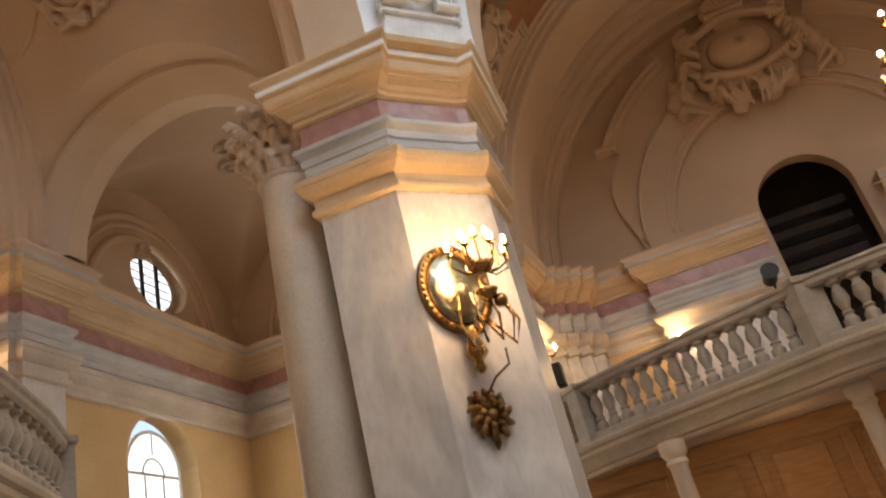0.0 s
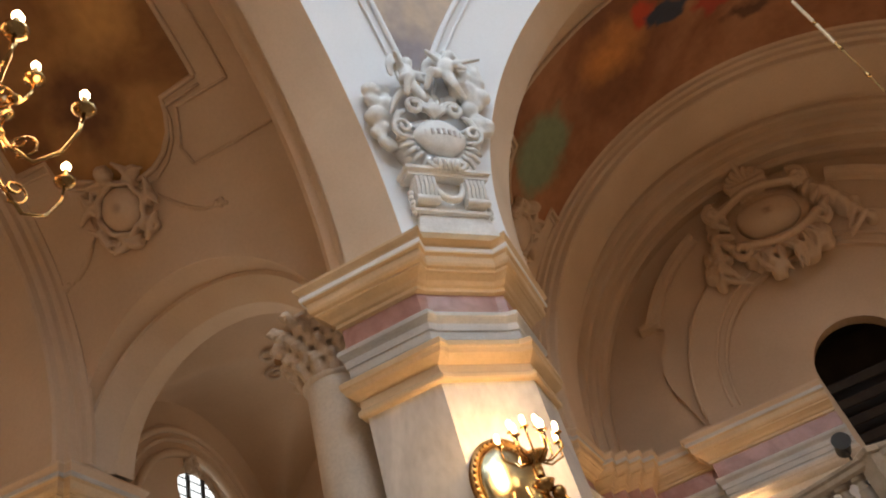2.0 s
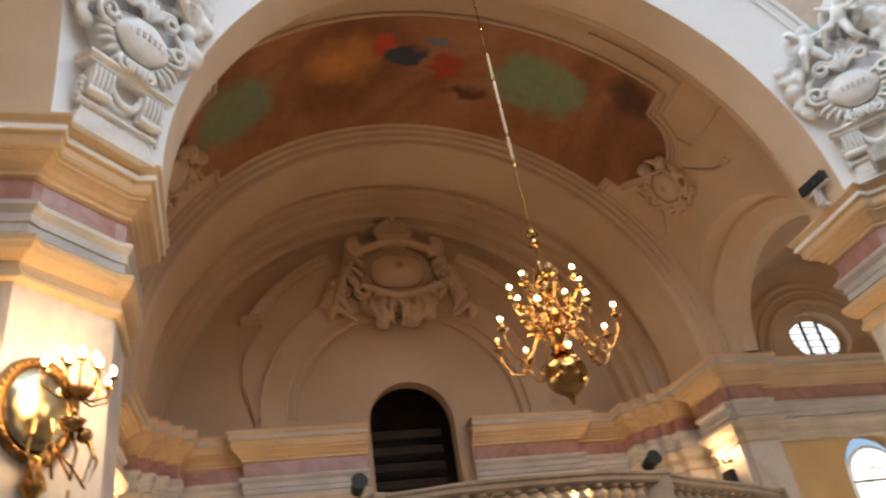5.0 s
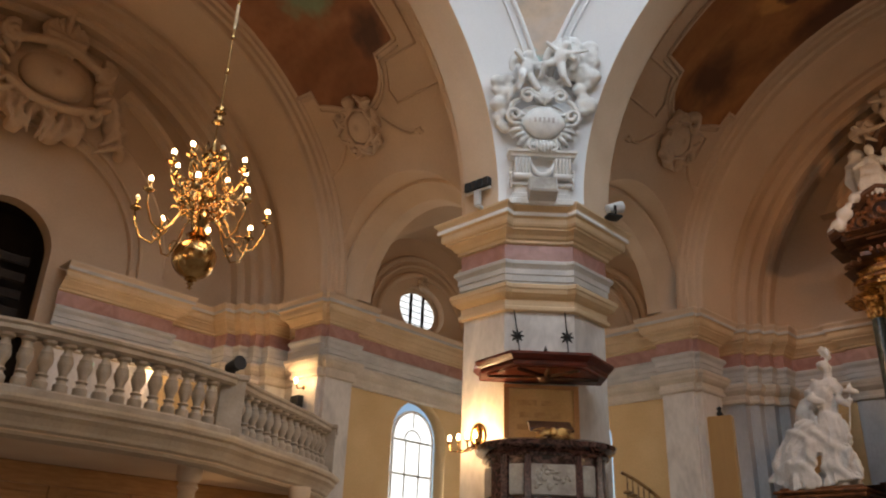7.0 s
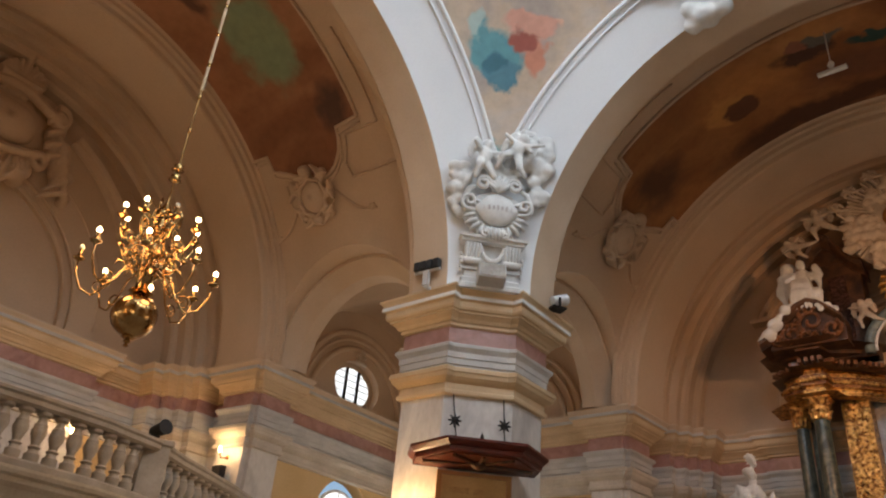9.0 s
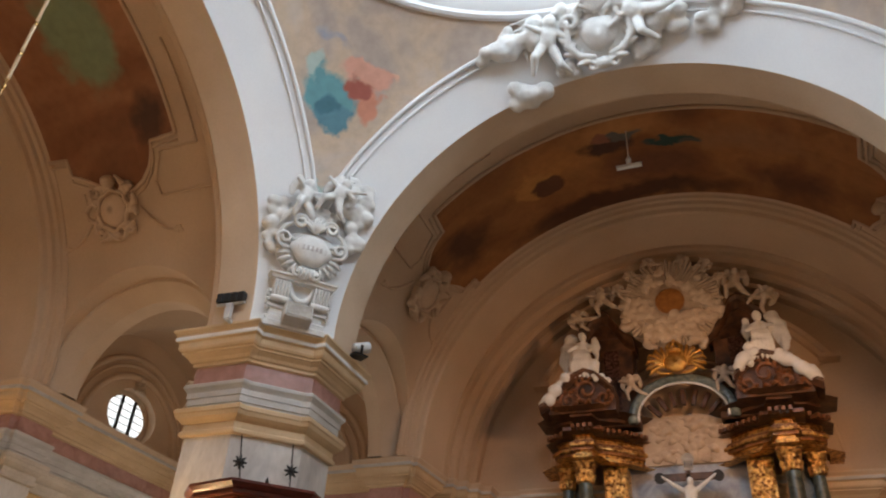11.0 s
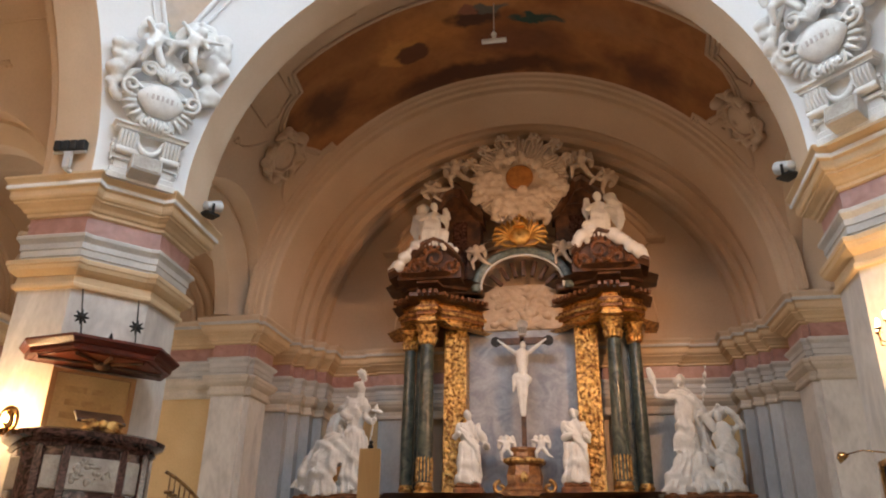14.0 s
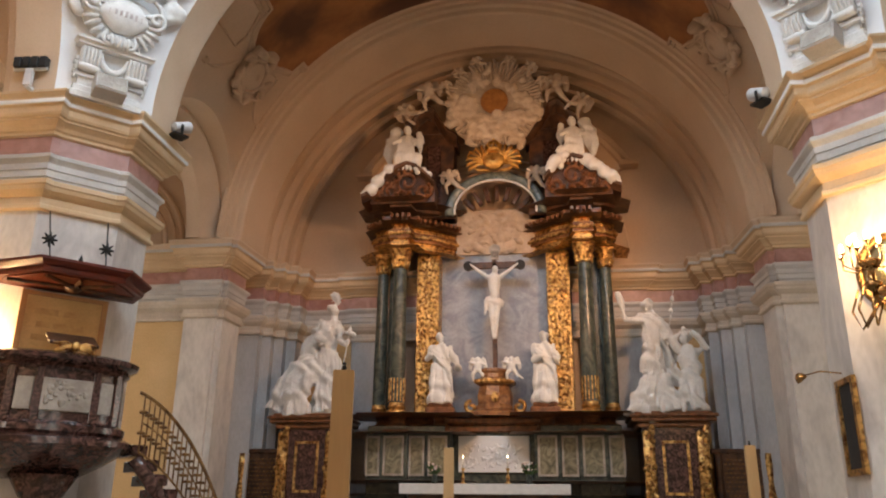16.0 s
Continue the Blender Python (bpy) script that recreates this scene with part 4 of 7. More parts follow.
def pendentive_cartouche(m):
    t = thing("cartouche", "white stucco cartouche with clouds and winged children on a console", "cartouche", m, "pendentive cartouches")
    prof = lambda w, d, z: [(-w, 0.25, z), (-w, -d, z), (w, -d, z), (w, 0.25, z)]
    part("console", Geo().rings([prof(0.56, 0.16, 0.0), prof(0.56, 0.16, 0.09), prof(0.53, 0.13, 0.11), prof(0.53, 0.13, 0.19), prof(0.48, 0.08, 0.22), prof(0.48, 0.08, 0.33), prof(0.54, 0.13, 0.35), prof(0.54, 0.13, 0.39), prof(0.46, 0.05, 0.41), prof(0.46, 0.05, 0.86)]), STUCCO, t)
    part("console_top", Geo().rings([prof(0.5, 0.1, 0.855), prof(0.58, 0.2, 0.87), prof(0.58, 0.2, 0.92), prof(0.62, 0.25, 0.94), prof(0.62, 0.25, 0.98)]), STUCCO, t)
    for sx in (-1, 1):
        v = Geo()
        x0 = sx * 0.36
        v.box(x0 - 0.15, x0 + 0.15, -0.17, -0.04, 0.44, 0.84, c=0.02)
        for i in range(5):
            v.tube([(x0 - 0.12 + i * 0.06, -0.2, 0.83), (x0 - 0.12 + i * 0.06, -0.21, 0.68), (x0 - 0.12 + i * 0.06, -0.17, 0.54)], [0.026, 0.028, 0.02], 6)
        v.tube([(x0 - 0.16, -0.16, 0.5), (x0 + 0.16, -0.16, 0.5)], 0.06, 12)
        for i in range(5):
            v.ball((sx * (0.55 + 0.01 * (i % 2)), -0.1, 0.62 - 0.075 * i), (0.045 - 0.004 * i, 0.05, 0.05), 7)
        part("bracket", v, STUCCO, t, smooth=35)
    g = Geo()
    for i in range(17):
        a = math.pi * i / 16
        g.ball((-0.2 * math.cos(a), -0.13 - 0.03 * math.sin(a), 0.8 - 0.28 * math.sin(a)), 0.03 + 0.03 * math.sin(a), 8)
    carve(part("garland", g, STUCCO, t), 0.02, 0.0)
    rings = []
    for i in range(9):
        q = math.cos(math.pi / 2 * i / 8)
        rings.append([(0.37 * q * math.cos(a) * (1 + 0.08 * math.cos(4 * a)), -0.2 - 0.16 * math.sin(math.pi / 2 * i / 8), 1.50 + 0.31 * q * math.sin(a)) for a in span(0, 2 * math.pi, 32)[:-1]])
    part("shield", Geo().rings(rings), STUCCO, t, smooth=True)
    b = Geo()
    for i in range(7):
        x = -0.24 + i * 0.08
        hgt = 0.09 if i % 2 else 0.075
        b.box(x - 0.02, x + 0.02, -0.375 + 0.9 * x * x, -0.33 + 0.9 * x * x, 1.5 - hgt / 2, 1.5 + hgt / 2)
    part("lettering_bar", b, LETTERGREY, t, "row of faded letter strokes")
    f = Geo()
    oval = lambda rx, rz, y: [(rx * math.cos(a) * (1 + 0.05 * math.cos(4 * a)), y, 1.46 + rz * math.sin(a)) for a in span(0, 2 * math.pi, 40)[:-1]]
    f.rings([oval(0.56, 0.42, 0.15), oval(0.58, 0.44, -0.1), oval(0.56, 0.42, -0.15), oval(0.46, 0.36, -0.16), oval(0.40, 0.33, -0.2), oval(0.36, 0.30, -0.16), oval(0.01, 0.01, -0.16)])
    for sx in (-1, 1):
        # fluted lower lobes, side and crest scrolls
        for i in range(8):
            a = radians(-72 + 15 * i)
            f.tube([(sx * 0.38 * math.cos(a), -0.19, 1.46 + 0.32 * math.sin(a)), (sx * 0.5 * math.cos(a), -0.22, 1.44 + 0.42 * math.sin(a)), (sx * 0.62 * math.cos(a), -0.15, 1.42 + 0.5 * math.sin(a))], [0.025, 0.04, 0.03], 6)
        f.tube([(sx * p[0], p[1] - 0.12, p[2]) for p in scroll(0.52, 1.62, 0.16, 1.4, 250, 1)], 0.035, 7)
        f.tube([(sx * x, -0.2, z) for x, z in ((0.56, 1.5), (0.62, 1.7), (0.54, 1.88), (0.42, 1.95))], [0.03, 0.05, 0.05, 0.03], 7)
        f.tube([(sx * p[0], p[1] - 0.14, p[2]) for p in scroll(0.29, 2.0, 0.15, 1.5, 200, -1)], 0.042, 7)
        f.tube([(sx * p[0], p[1] - 0.14, p[2]) for p in scroll(0.16, 1.04, 0.1, 1.3, 60, -1)], 0.032, 7)
    for i in range(7):
        a = radians(-54 + 18 * i)
        f.tube([(0, -0.2, 1.86), (0.14 * math.sin(a), -0.27, 1.86 + 0.16 * math.cos(a)), (0.3 * math.sin(a), -0.22, 1.88 + 0.3 * math.cos(a))], [0.03, 0.05, 0.03], 6)
    for i in range(5):
        f.tube([(-0.12 + i * 0.06, -0.2, 1.16), (-0.14 + i * 0.07, -0.28, 1.06), (-0.13 + i * 0.065, -0.26, 0.92)], [0.03, 0.04, 0.02], 6)
    part("scroll_frame", f, STUCCO, t, smooth=True)
    cl = Geo()
    for centre, spread, n, r, seed in (((0.72, -0.1, 2.75), (0.2, 0.05, 0.38), 17, (0.1, 0.19), 3), ((0.78, -0.08, 2.1), (0.13, 0.04, 0.36), 12, (0.09, 0.16), 4), ((0.5, -0.12, 3.1), (0.14, 0.04, 0.1), 6, (0.09, 0.15), 6),
                                       ((-0.74, -0.08, 2.1), (0.14, 0.04, 0.3), 12, (0.09, 0.17), 5), ((-0.74, -0.06, 1.6), (0.08, 0.03, 0.2), 7, (0.07, 0.12), 10), ((0.0, -0.04, 2.3), (0.45, 0.03, 0.14), 14, (0.07, 0.12), 8)):
        cloud(cl, centre, spread, n, r, seed)
    carve(part("cloud", cl, STUCCO, t), 0.03, 0.012, 0.12)
    for mm, q in ((pose(-0.36, -0.3, 2.16, 0, 8, 28), 0.8), (pose(0.14, -0.3, 2.4, 0, 24, -12), 0.78), (pose(0.46, -0.2, 2.86, 0, -10, 0), 0.42)):
        w = Geo()
        winged_child(w, mm, q)
        if q > 0.5:
            limb(w, mm @ Vector((0.14 * q, -0.05, 0.6 * q)), mm @ Vector((0.55 * q, -0.12, 0.78 * q)), 0.06 * q, 0.04 * q)
        carve(part("winged_figure", w, STUCCO, t), 0.022, 0.0)
    d = Geo()
    for i in range(5):
        d.tube([(-0.3 - 0.03 * i, -0.24, 2.35 - 0.04 * i), (-0.5 - 0.03 * i, -0.26, 2.2 - 0.05 * i), (-0.6 - 0.02 * i, -0.22, 1.92 - 0.03 * i)], [0.02, 0.045, 0.02], 6)
    carve(part("drapery", d, STUCCO, t), 0.022, 0.0)
    return t


cart = pendentive_cartouche(pose(-5.70, 5.70, 7.98, 0, 0, 45) @ pose(0, 0, 0, 11, 0, 0))
for k in (1, 3):
    copy_thing(cart, turn(k) @ pose(-5.70, 5.70, 7.98, 0, 0, 45) @ pose(0, 0, 0, 11, 0, 0))


def vault_cartouche(m):
    t = thing("vault_cartouche", "cream stucco cartouche with leaves and festoons on the vault", "cartouche", m, "vault cartouches")
    s = Geo()
    rings = []
    for i in range(6):
        q = math.cos(math.pi / 2 * i / 5)
        rings.append([(0.36 * q * math.cos(a), -0.1 - 0.09 * math.sin(math.pi / 2 * i / 5), 0.38 * q * math.sin(a)) for a in span(0, 2 * math.pi, 24)[:-1]])
    part("shield", s.rings(rings), VAULT, t, smooth=True)
    f = Geo()
    f.ball((0, 0.02, 0), (0.5, 0.14, 0.52), 16)
    f.tube([((0.41 + 0.02 * math.cos(8 * a)) * math.cos(a), -0.12, (0.43 + 0.02 * math.cos(8 * a)) * math.sin(a)) for a in span(0, 2 * math.pi, 48)[:-1]], 0.045, 6, closed=True)
    rnd = random.Random(17)
    for i in range(14):
        a = math.pi * 2 * i / 14 + 0.2
        bend = 0.22 if i % 2 else -0.18
        L = rnd.uniform(0.06, 0.11)
        f.tube([((0.46 + L * j) * math.cos(a + bend * j), -0.07 - 0.03 * j, (0.48 + L * j) * math.sin(a + bend * j)) for j in range(4)], [0.06, 0.075, 0.06, 0.025], 6)
    for sx in (-1, 1):
        f.tube([(sx * p[0], p[1], p[2]) for p in scroll(0.42, 0.46, 0.15, 1.2, 200, -1, -0.08)], 0.04, 6)
        f.tube([(sx * p[0], p[1], p[2]) for p in scroll(0.40, -0.46, 0.13, 1.2, 160, 1, -0.08)], 0.04, 6)
    f.ball((0, -0.16, 0.64), (0.14, 0.12, 0.15), 10)
    f.ball((0, -0.08, -0.6), (0.15, 0.08, 0.12), 8)
    carve(part("scroll_frame", f, VAULT, t), 0.02, 0.0)
    for sx in (-1, 1):
        g = Geo()
        for i in range(13):
            q = i / 12
            g.ball((sx * (0.62 + 0.85 * q), -0.03, -0.02 - 0.38 * math.sin(math.pi * 0.62 * q) - 0.3 * q), 0.035 + 0.02 * math.sin(math.pi * q), 6)
        for i in range(4):
            g.ball((sx * (1.5 + 0.05 * i), -0.03, -0.62 - 0.1 * (i % 2)), 0.05, 6)
        g.tube([(sx * (0.62 + 0.85 * q), -0.03, -0.02 - 0.38 * math.sin(math.pi * 0.62 * q) - 0.3 * q) for q in span(0, 1, 14)], 0.03, 6)
        carve(part("festoon", g, VAULT, t), 0.03, 0.0)
    return t


vc = None
for arm in ("north", "west", "south"):
    for s in (-1, 1):
        a = radians(33)
        x, z = ARM_R * math.cos(a), SPRING + ARM_R * math.sin(a)
        face = pose(s * (x + 0.02), 10.55, z + 0.01, 0, 0, -90 * s) @ pose(0, 0, 0, 33, 0, 0)
        mm = turn(ARMS[arm]) @ face @ Matrix.Diagonal((0.98, 1.7, 0.98, 1))
        vc = copy_thing(vc, turn(ARMS[arm]) @ face) if vc else vault_cartouche(mm)

# carved clouds over the crown of the altar arch, following the curve of the pendentive sphere
t = thing("cloud_relief", "white stucco clouds with winged children above the arch crown", "relief", pose(0.12, 5.74, 13.6, 42, 0, 0))
bow = lambda x: -x * x / 15


def relief_cloud(g, x, z, dx, dz, n, r, seed):
    cloud(g, (x, bow(x) - 0.06, z), (dx, 0.07, dz), n, r, seed)


g = Geo()
for x, z, dx, dz, n, r, seed in ((-2.05, 0.2, 0.28, 0.16, 9, (0.14, 0.24), 11), (-1.75, -0.75, 0.25, 0.2, 9, (0.14, 0.24), 12), (-1.35, -0.85, 0.2, 0.12, 7, (0.13, 0.22), 13),
                                 (-0.75, -0.45, 0.22, 0.14, 9, (0.1, 0.18), 14), (-1.5, 0.3, 0.3, 0.25, 12, (0.12, 0.2), 15), (0.75, -0.45, 0.25, 0.12, 8, (0.12, 0.2), 16),
                                 (2.3, 0.15, 0.2, 0.3, 12, (0.14, 0.24), 17), (1.95, -0.25, 0.25, 0.14, 8, (0.12, 0.22), 18), (1.2, 0.1, 0.3, 0.35, 14, (0.12, 0.22), 19), (0.0, 0.55, 1.0, 0.15, 24, (0.1, 0.18), 20)):
    relief_cloud(g, x, z, dx, dz, n, r, seed)
carve(part("cloud", g, STUCCO, t), 0.04, 0.025, 0.15)
g = Geo()
rings = []
for i in range(7):
    q = math.cos(math.pi / 2 * i / 6)
    rings.append([(0.38 * q * math.cos(a), -0.12 - 0.2 * math.sin(math.pi / 2 * i / 6), 0.1 + 0.34 * q * math.sin(a) + 0.05 * q * math.cos(2 * a)) for a in span(0, 2 * math.pi, 28)[:-1]])
part("shield", g.rings(rings), STUCCO, t, smooth=True)
g = Geo()
g.ball((0, 0, 0.08), (0.66, 0.2, 0.52), 16)
for sx in (-1, 1):
    g.tube([(sx * 0.12, -0.2, -0.36), (sx * 0.42, -0.24, -0.3), (sx * 0.62, -0.26, -0.05), (sx * 0.58, -0.26, 0.25)], [0.05, 0.085, 0.09, 0.06], 8)
    g.tube([(sx * p[0], p[1] - 0.16, p[2]) for p in scroll(0.5, 0.36, 0.17, 1.2, -20, 1)], 0.05, 8)
    for q in range(5):
        a = radians(-70 + 28 * q)
        g.tube([(sx * (0.5 + 0.09 * j) * math.cos(a + 0.12 * j), -0.16 - 0.05 * j, 0.05 + (0.44 + 0.07 * j) * math.sin(a + 0.12 * j)) for j in range(4)], [0.06, 0.07, 0.06, 0.025], 6)
    g.tube([(sx * p[0], p[1] - 0.1, p[2]) for p in scroll(0.2, -0.5, 0.12, 1.1, 90, -1)], 0.04, 8)
g.ball((0, -0.18, -0.5), (0.2, 0.12, 0.12), 10)
for i in range(7):
    a = radians(-60 + 20 * i)
    g.tube([(0, -0.18, 0.5), (0.34 * math.sin(a), -0.28, 0.5 + 0.3 * math.cos(a))], [0.07, 0.04], 6)
    g.ball((0.34 * math.sin(a), -0.28, 0.5 + 0.3 * math.cos(a)), 0.06, 8)
carve(part("scroll_frame", g, STUCCO, t), 0.022, 0.01, 0.1)
for sx, mm in ((-1, pose(-1.1, -0.3, -0.3, 0, 16, 15)), (1, pose(1.05, -0.34, 0.0, 0, -48, -10))):
    w = Geo()
    winged_child(w, mm, 1.05)
    base = mm @ Vector((0, 0.08, 0.75))
    for i in range(6):
        w.tube([base, base + Vector((sx * (0.3 + 0.05 * i), 0.03, 0.22 - 0.09 * i)), base + Vector((sx * (0.78 - 0.05 * i), -0.06, 0.2 - 0.16 * i))], [0.06, 0.075, 0.02], 6)
    carve(part("winged_figure", w, STUCCO, t), 0.028, 0.012, 0.08)

# gallery end wall cartouche
t = thing("wall_cartouche", "large cream stucco cartouche with draped figures on the end wall", "cartouche", turn(1) @ pose(0, 15.72, 11.75) @ Matrix.Diagonal((0.98, 1.7, 1.22, 1)))
g = Geo()
rings = []
for i in range(7):
    q = math.cos(math.pi / 2 * i / 6)
    rings.append([(0.78 * q * math.cos(a), -0.16 - 0.2 * math.sin(math.pi / 2 * i / 6), 0.4 + (0.5 + 0.06 * math.cos(2 * a)) * q * math.sin(a)) for a in span(0, 2 * math.pi, 32)[:-1]])
part("shield", g.rings(rings), VAULT, t, smooth=True)
g = Geo()
g.ball((0, 0.05, 0.4), (1.25, 0.26, 0.85), 20)
g.tube([(x, -0.24, 0.98 + 0.14 * math.cos(2.4 * x)) for x in span(-1.15, 1.15, 18)], 0.09, 8)
g.tube([(x, -0.26, -0.12 - 0.14 * math.cos(2.2 * x)) for x in span(-0.95, 0.95, 18)], 0.09, 8)
for sx in (-1, 1):
    g.tube([(sx * p[0], p[1] - 0.12, p[2]) for p in scroll(1.12, 0.92, 0.26, 1.2, 120, -1)], 0.08, 8)
    g.tube([(sx * p[0], p[1] - 0.12, p[2]) for p in scroll(0.98, -0.1, 0.24, 1.2, 60, -1)], 0.08, 8)
    for q in range(4):
        g.tube([(sx * (0.9 + 0.12 * j + 0.05 * q), -0.22 - 0.02 * j, 0.75 - 0.26 * q + 0.07 * j) for j in range(4)], [0.07, 0.09, 0.07, 0.03], 6)
for i in range(9):
    a = radians(-80 + 20 * i)
    g.tube([(0.1 * math.sin(a), -0.16, 1.28), (0.48 * math.sin(a), -0.22, 1.28 + 0.34 * math.cos(a))], [0.08, 0.07], 6)
    g.ball((0.5 * math.sin(a), -0.23, 1.28 + 0.37 * math.cos(a)), 0.08, 8)
g.tube([(x, -0.24, 1.24) for x in (-0.5, 0, 0.5)], 0.09, 8)
g.ball((0, -0.22, 1.82), (0.13, 0.13, 0.16), 10)
carve(part("scroll_frame", g, VAULT, t), 0.028, 0.012, 0.1)
g = Geo()
rnd = random.Random(21)
for sx in (-1, 1):
    for i in range(26):
        q = rnd.uniform(0, 1)
        g.ball((sx * (1.15 + 0.75 * q + rnd.uniform(-0.15, 0.15)), -0.1, 0.75 - 1.25 * q + rnd.uniform(-0.2, 0.2)), (rnd.uniform(0.1, 0.22), 0.16, rnd.uniform(0.1, 0.2)), 8)
    for q in range(5):
        g.tube([(sx * (1.2 + 0.1 * q), -0.22, 0.6 - 0.2 * q), (sx * (1.5 + 0.08 * q), -0.26, 0.3 - 0.2 * q), (sx * (1.62 - 0.1 * q), -0.2, -0.1 - 0.18 * q)], [0.06, 0.09, 0.04], 6)
for i in range(34):
    x = rnd.uniform(-1.0, 1.0)
    g.ball((x, -0.1, rnd.uniform(-0.95, -0.25) + 0.25 * abs(x)), (rnd.uniform(0.12, 0.22), 0.17, rnd.uniform(0.1, 0.18)), 8)
for i in range(12):
    x = -0.9 + 0.16 * i
    g.tube([(x, -0.24, -0.3), (x + rnd.uniform(-0.15, 0.15), -0.28, -0.55), (x * 0.7 + rnd.uniform(-0.1, 0.1), -0.2, -1.0 + 0.3 * abs(x))], [0.05, 0.07, 0.03], 6)
carve(part("drapery", g, VAULT, t), 0.035, 0.03, 0.12)

# painted patches with stucco scrolls on the corner room vaults
for k in (0, 1):
    t = thing("vault_patch", "small dark ceiling painting with stucco scrolls in the corner room", "ceiling painting", turn(k) @ pose(-RC, RC, SPRING + RR * 0.97 - 0.03), "corner room paintings", "structure")
    part("painting", Geo().lathe([(0.01, 0.0), (0.75, -0.02), (0.75, 0.02)], 30), SOUTH_FRESCO, t)
    g = Geo()
    for i in range(8):
        a = 45 * i
        g.add(*(lambda q: (q.v, q.f))(Geo().tube([(0.85 + p[0], p[2], -0.06) for p in scroll(0, 0, 0.24, 1.2, 160, -1)], 0.045, 6)), pose(0, 0, 0, 0, 0, a))
    part("scroll_frame", g, TANSTUCCO, t, smooth=True)

# ---- galleries ----
RAIL = [(0, 9.02), (1.1, 9.06), (2.1, 9.3), (2.3, 9.42), (2.9, 9.78), (3.8, 10.22), (4.75, 10.7), (5.55, 11.2), (6.15, 11.75), (6.3, 12.2)]


def along(pts, step):
    out, left = [], 0.0
    for a, b in zip(pts, pts[1:]):
        a, b = Vector(a), Vector(b)
        d = (b - a).length
        q = left
        while q < d:
            out.append((a + (b - a) * (q / d), math.degrees(math.atan2((b - a).y, (b - a).x))))
            q += step
        left = q - d
    return out


def gallery(arm):
    m = turn(ARMS[arm])
    line = [(-x, y) for x, y in reversed(RAIL[1:])] + RAIL
    path = mitred(line, -1)
    slab = thing("gallery", "projecting organ gallery with a moulded plaster edge", "gallery", m, "galleries", "structure")
    g = Geo()
    back = 15.5
    poly = line + [(6.45, back), (-6.45, back)]
    g.rings([[(x, y, 3.28) for x, y in poly], [(x, y, 3.68) for x, y in poly]])
    part("gallery_floor", g, PLASTER, slab)
    part("fascia", Geo().sweep(path, [(-0.3, 3.22), (-0.02, 3.24), (0.0, 3.3), (0.06, 3.33), (0.08, 3.38), (0.13, 3.46), (0.19, 3.52), (0.2, 3.58), (0.25, 3.61), (0.27, 3.66), (0.27, 3.7), (-0.2, 3.7)]), FASCIA, slab)
    bal = thing("balustrade", "pale stone gallery balustrade with turned balusters", "balustrade", m, "balustrades")
    part("rail", Geo().sweep(path, [(-0.14, 4.5), (0.1, 4.5), (0.14, 4.54), (0.14, 4.6), (0.17, 4.63), (0.17, 4.67), (-0.19, 4.67), (-0.19, 4.62), (-0.14, 4.6), (-0.14, 4.5)]), BALSTONE, bal)
    part("plinth", Geo().sweep(path, [(-0.15, 3.68), (0.15, 3.7), (0.15, 3.8), (0.12, 3.83), (-0.14, 3.83), (-0.14, 3.7)]), BALSTONE, bal)
    posts = [(-2.22, 9.38), (2.22, 9.38), (-5.75, 11.38), (5.75, 11.38)]
    for x, y in posts:
        a = math.degrees(math.atan2(y - 4, x)) - 90
        part("post", Geo().box(-0.2, 0.2, -0.18, 0.18, 3.7, 4.64, c=0.01).box(-0.24, 0.24, -0.22, 0.22, 4.6, 4.7, c=0.02), BALSTONE, bal, m=pose(x, y, 0, 0, 0, a))
    prof = [(0.1, 3.83), (0.1, 3.94), (0.075, 3.96), (0.06, 4.0), (0.085, 4.03), (0.055, 4.06), (0.06, 4.1), (0.1, 4.2), (0.105, 4.25), (0.085, 4.31), (0.09, 4.33), (0.075, 4.35), (0.055, 4.4), (0.06, 4.43), (0.09, 4.45), (0.1, 4.46), (0.1, 4.51)]
    me = Geo().lathe(prof, 12).mesh("baluster", smooth=40)
    me.materials.append(BALSTONE)
    for p, a in along(line, 0.262):
        if min((Vector(q) - p).length for q in posts) > 0.27:
            part("baluster", me, BALSTONE, bal, m=pose(p.x, p.y, 0, 0, 0, a))
    # slim columns and the panelled wood wall underneath
    for x in (-4.6, -2.0, 2.0, 4.6):
        y = 9.9 + 0.23 * max(abs(x) - 2, 0)
        c = Geo().lathe([(0.2, 0), (0.2, 0.2), (0.15, 0.28), (0.15, 0.4), (0.13, 2.9), (0.17, 2.95), (0.14, 3.02), (0.2, 3.1), (0.2, 3.28)], 18)
        tagged(part("column", c, PLASTER, None, smooth=40, m=m @ pose(x, y, 0)), "slim cream column under the gallery edge", "column", "gallery columns")
    wl = thing("wood_wall_" + arm, "golden oak panelled wall under the gallery", "panelling", m, kind="structure")
    part("back_board", Geo().box(-6.3, 6.3, 12.0, 12.12, 0, 3.28), OAK, wl)
    for i in range(9):
        x = -5.6 + i * 1.4
        part("stile", Geo().box(x - 0.72, x - 0.54, 11.94, 12.0, 0, 3.28, c=0.01), OAK, wl)
        part("panel", Geo().box(x - 0.42, x + 0.42, 11.95, 12.0, 1.2, 2.85, c=0.02), OAK, wl)
        part("panel", Geo().box(x - 0.42, x + 0.42, 11.95, 12.0, 0.15, 1.0, c=0.02), OAK, wl)
    part("top_rail", Geo().box(-6.3, 6.3, 11.9, 12.0, 2.95, 3.28, c=0.02), OAK, wl)


for arm in ("west", "south"):
    gallery(arm)

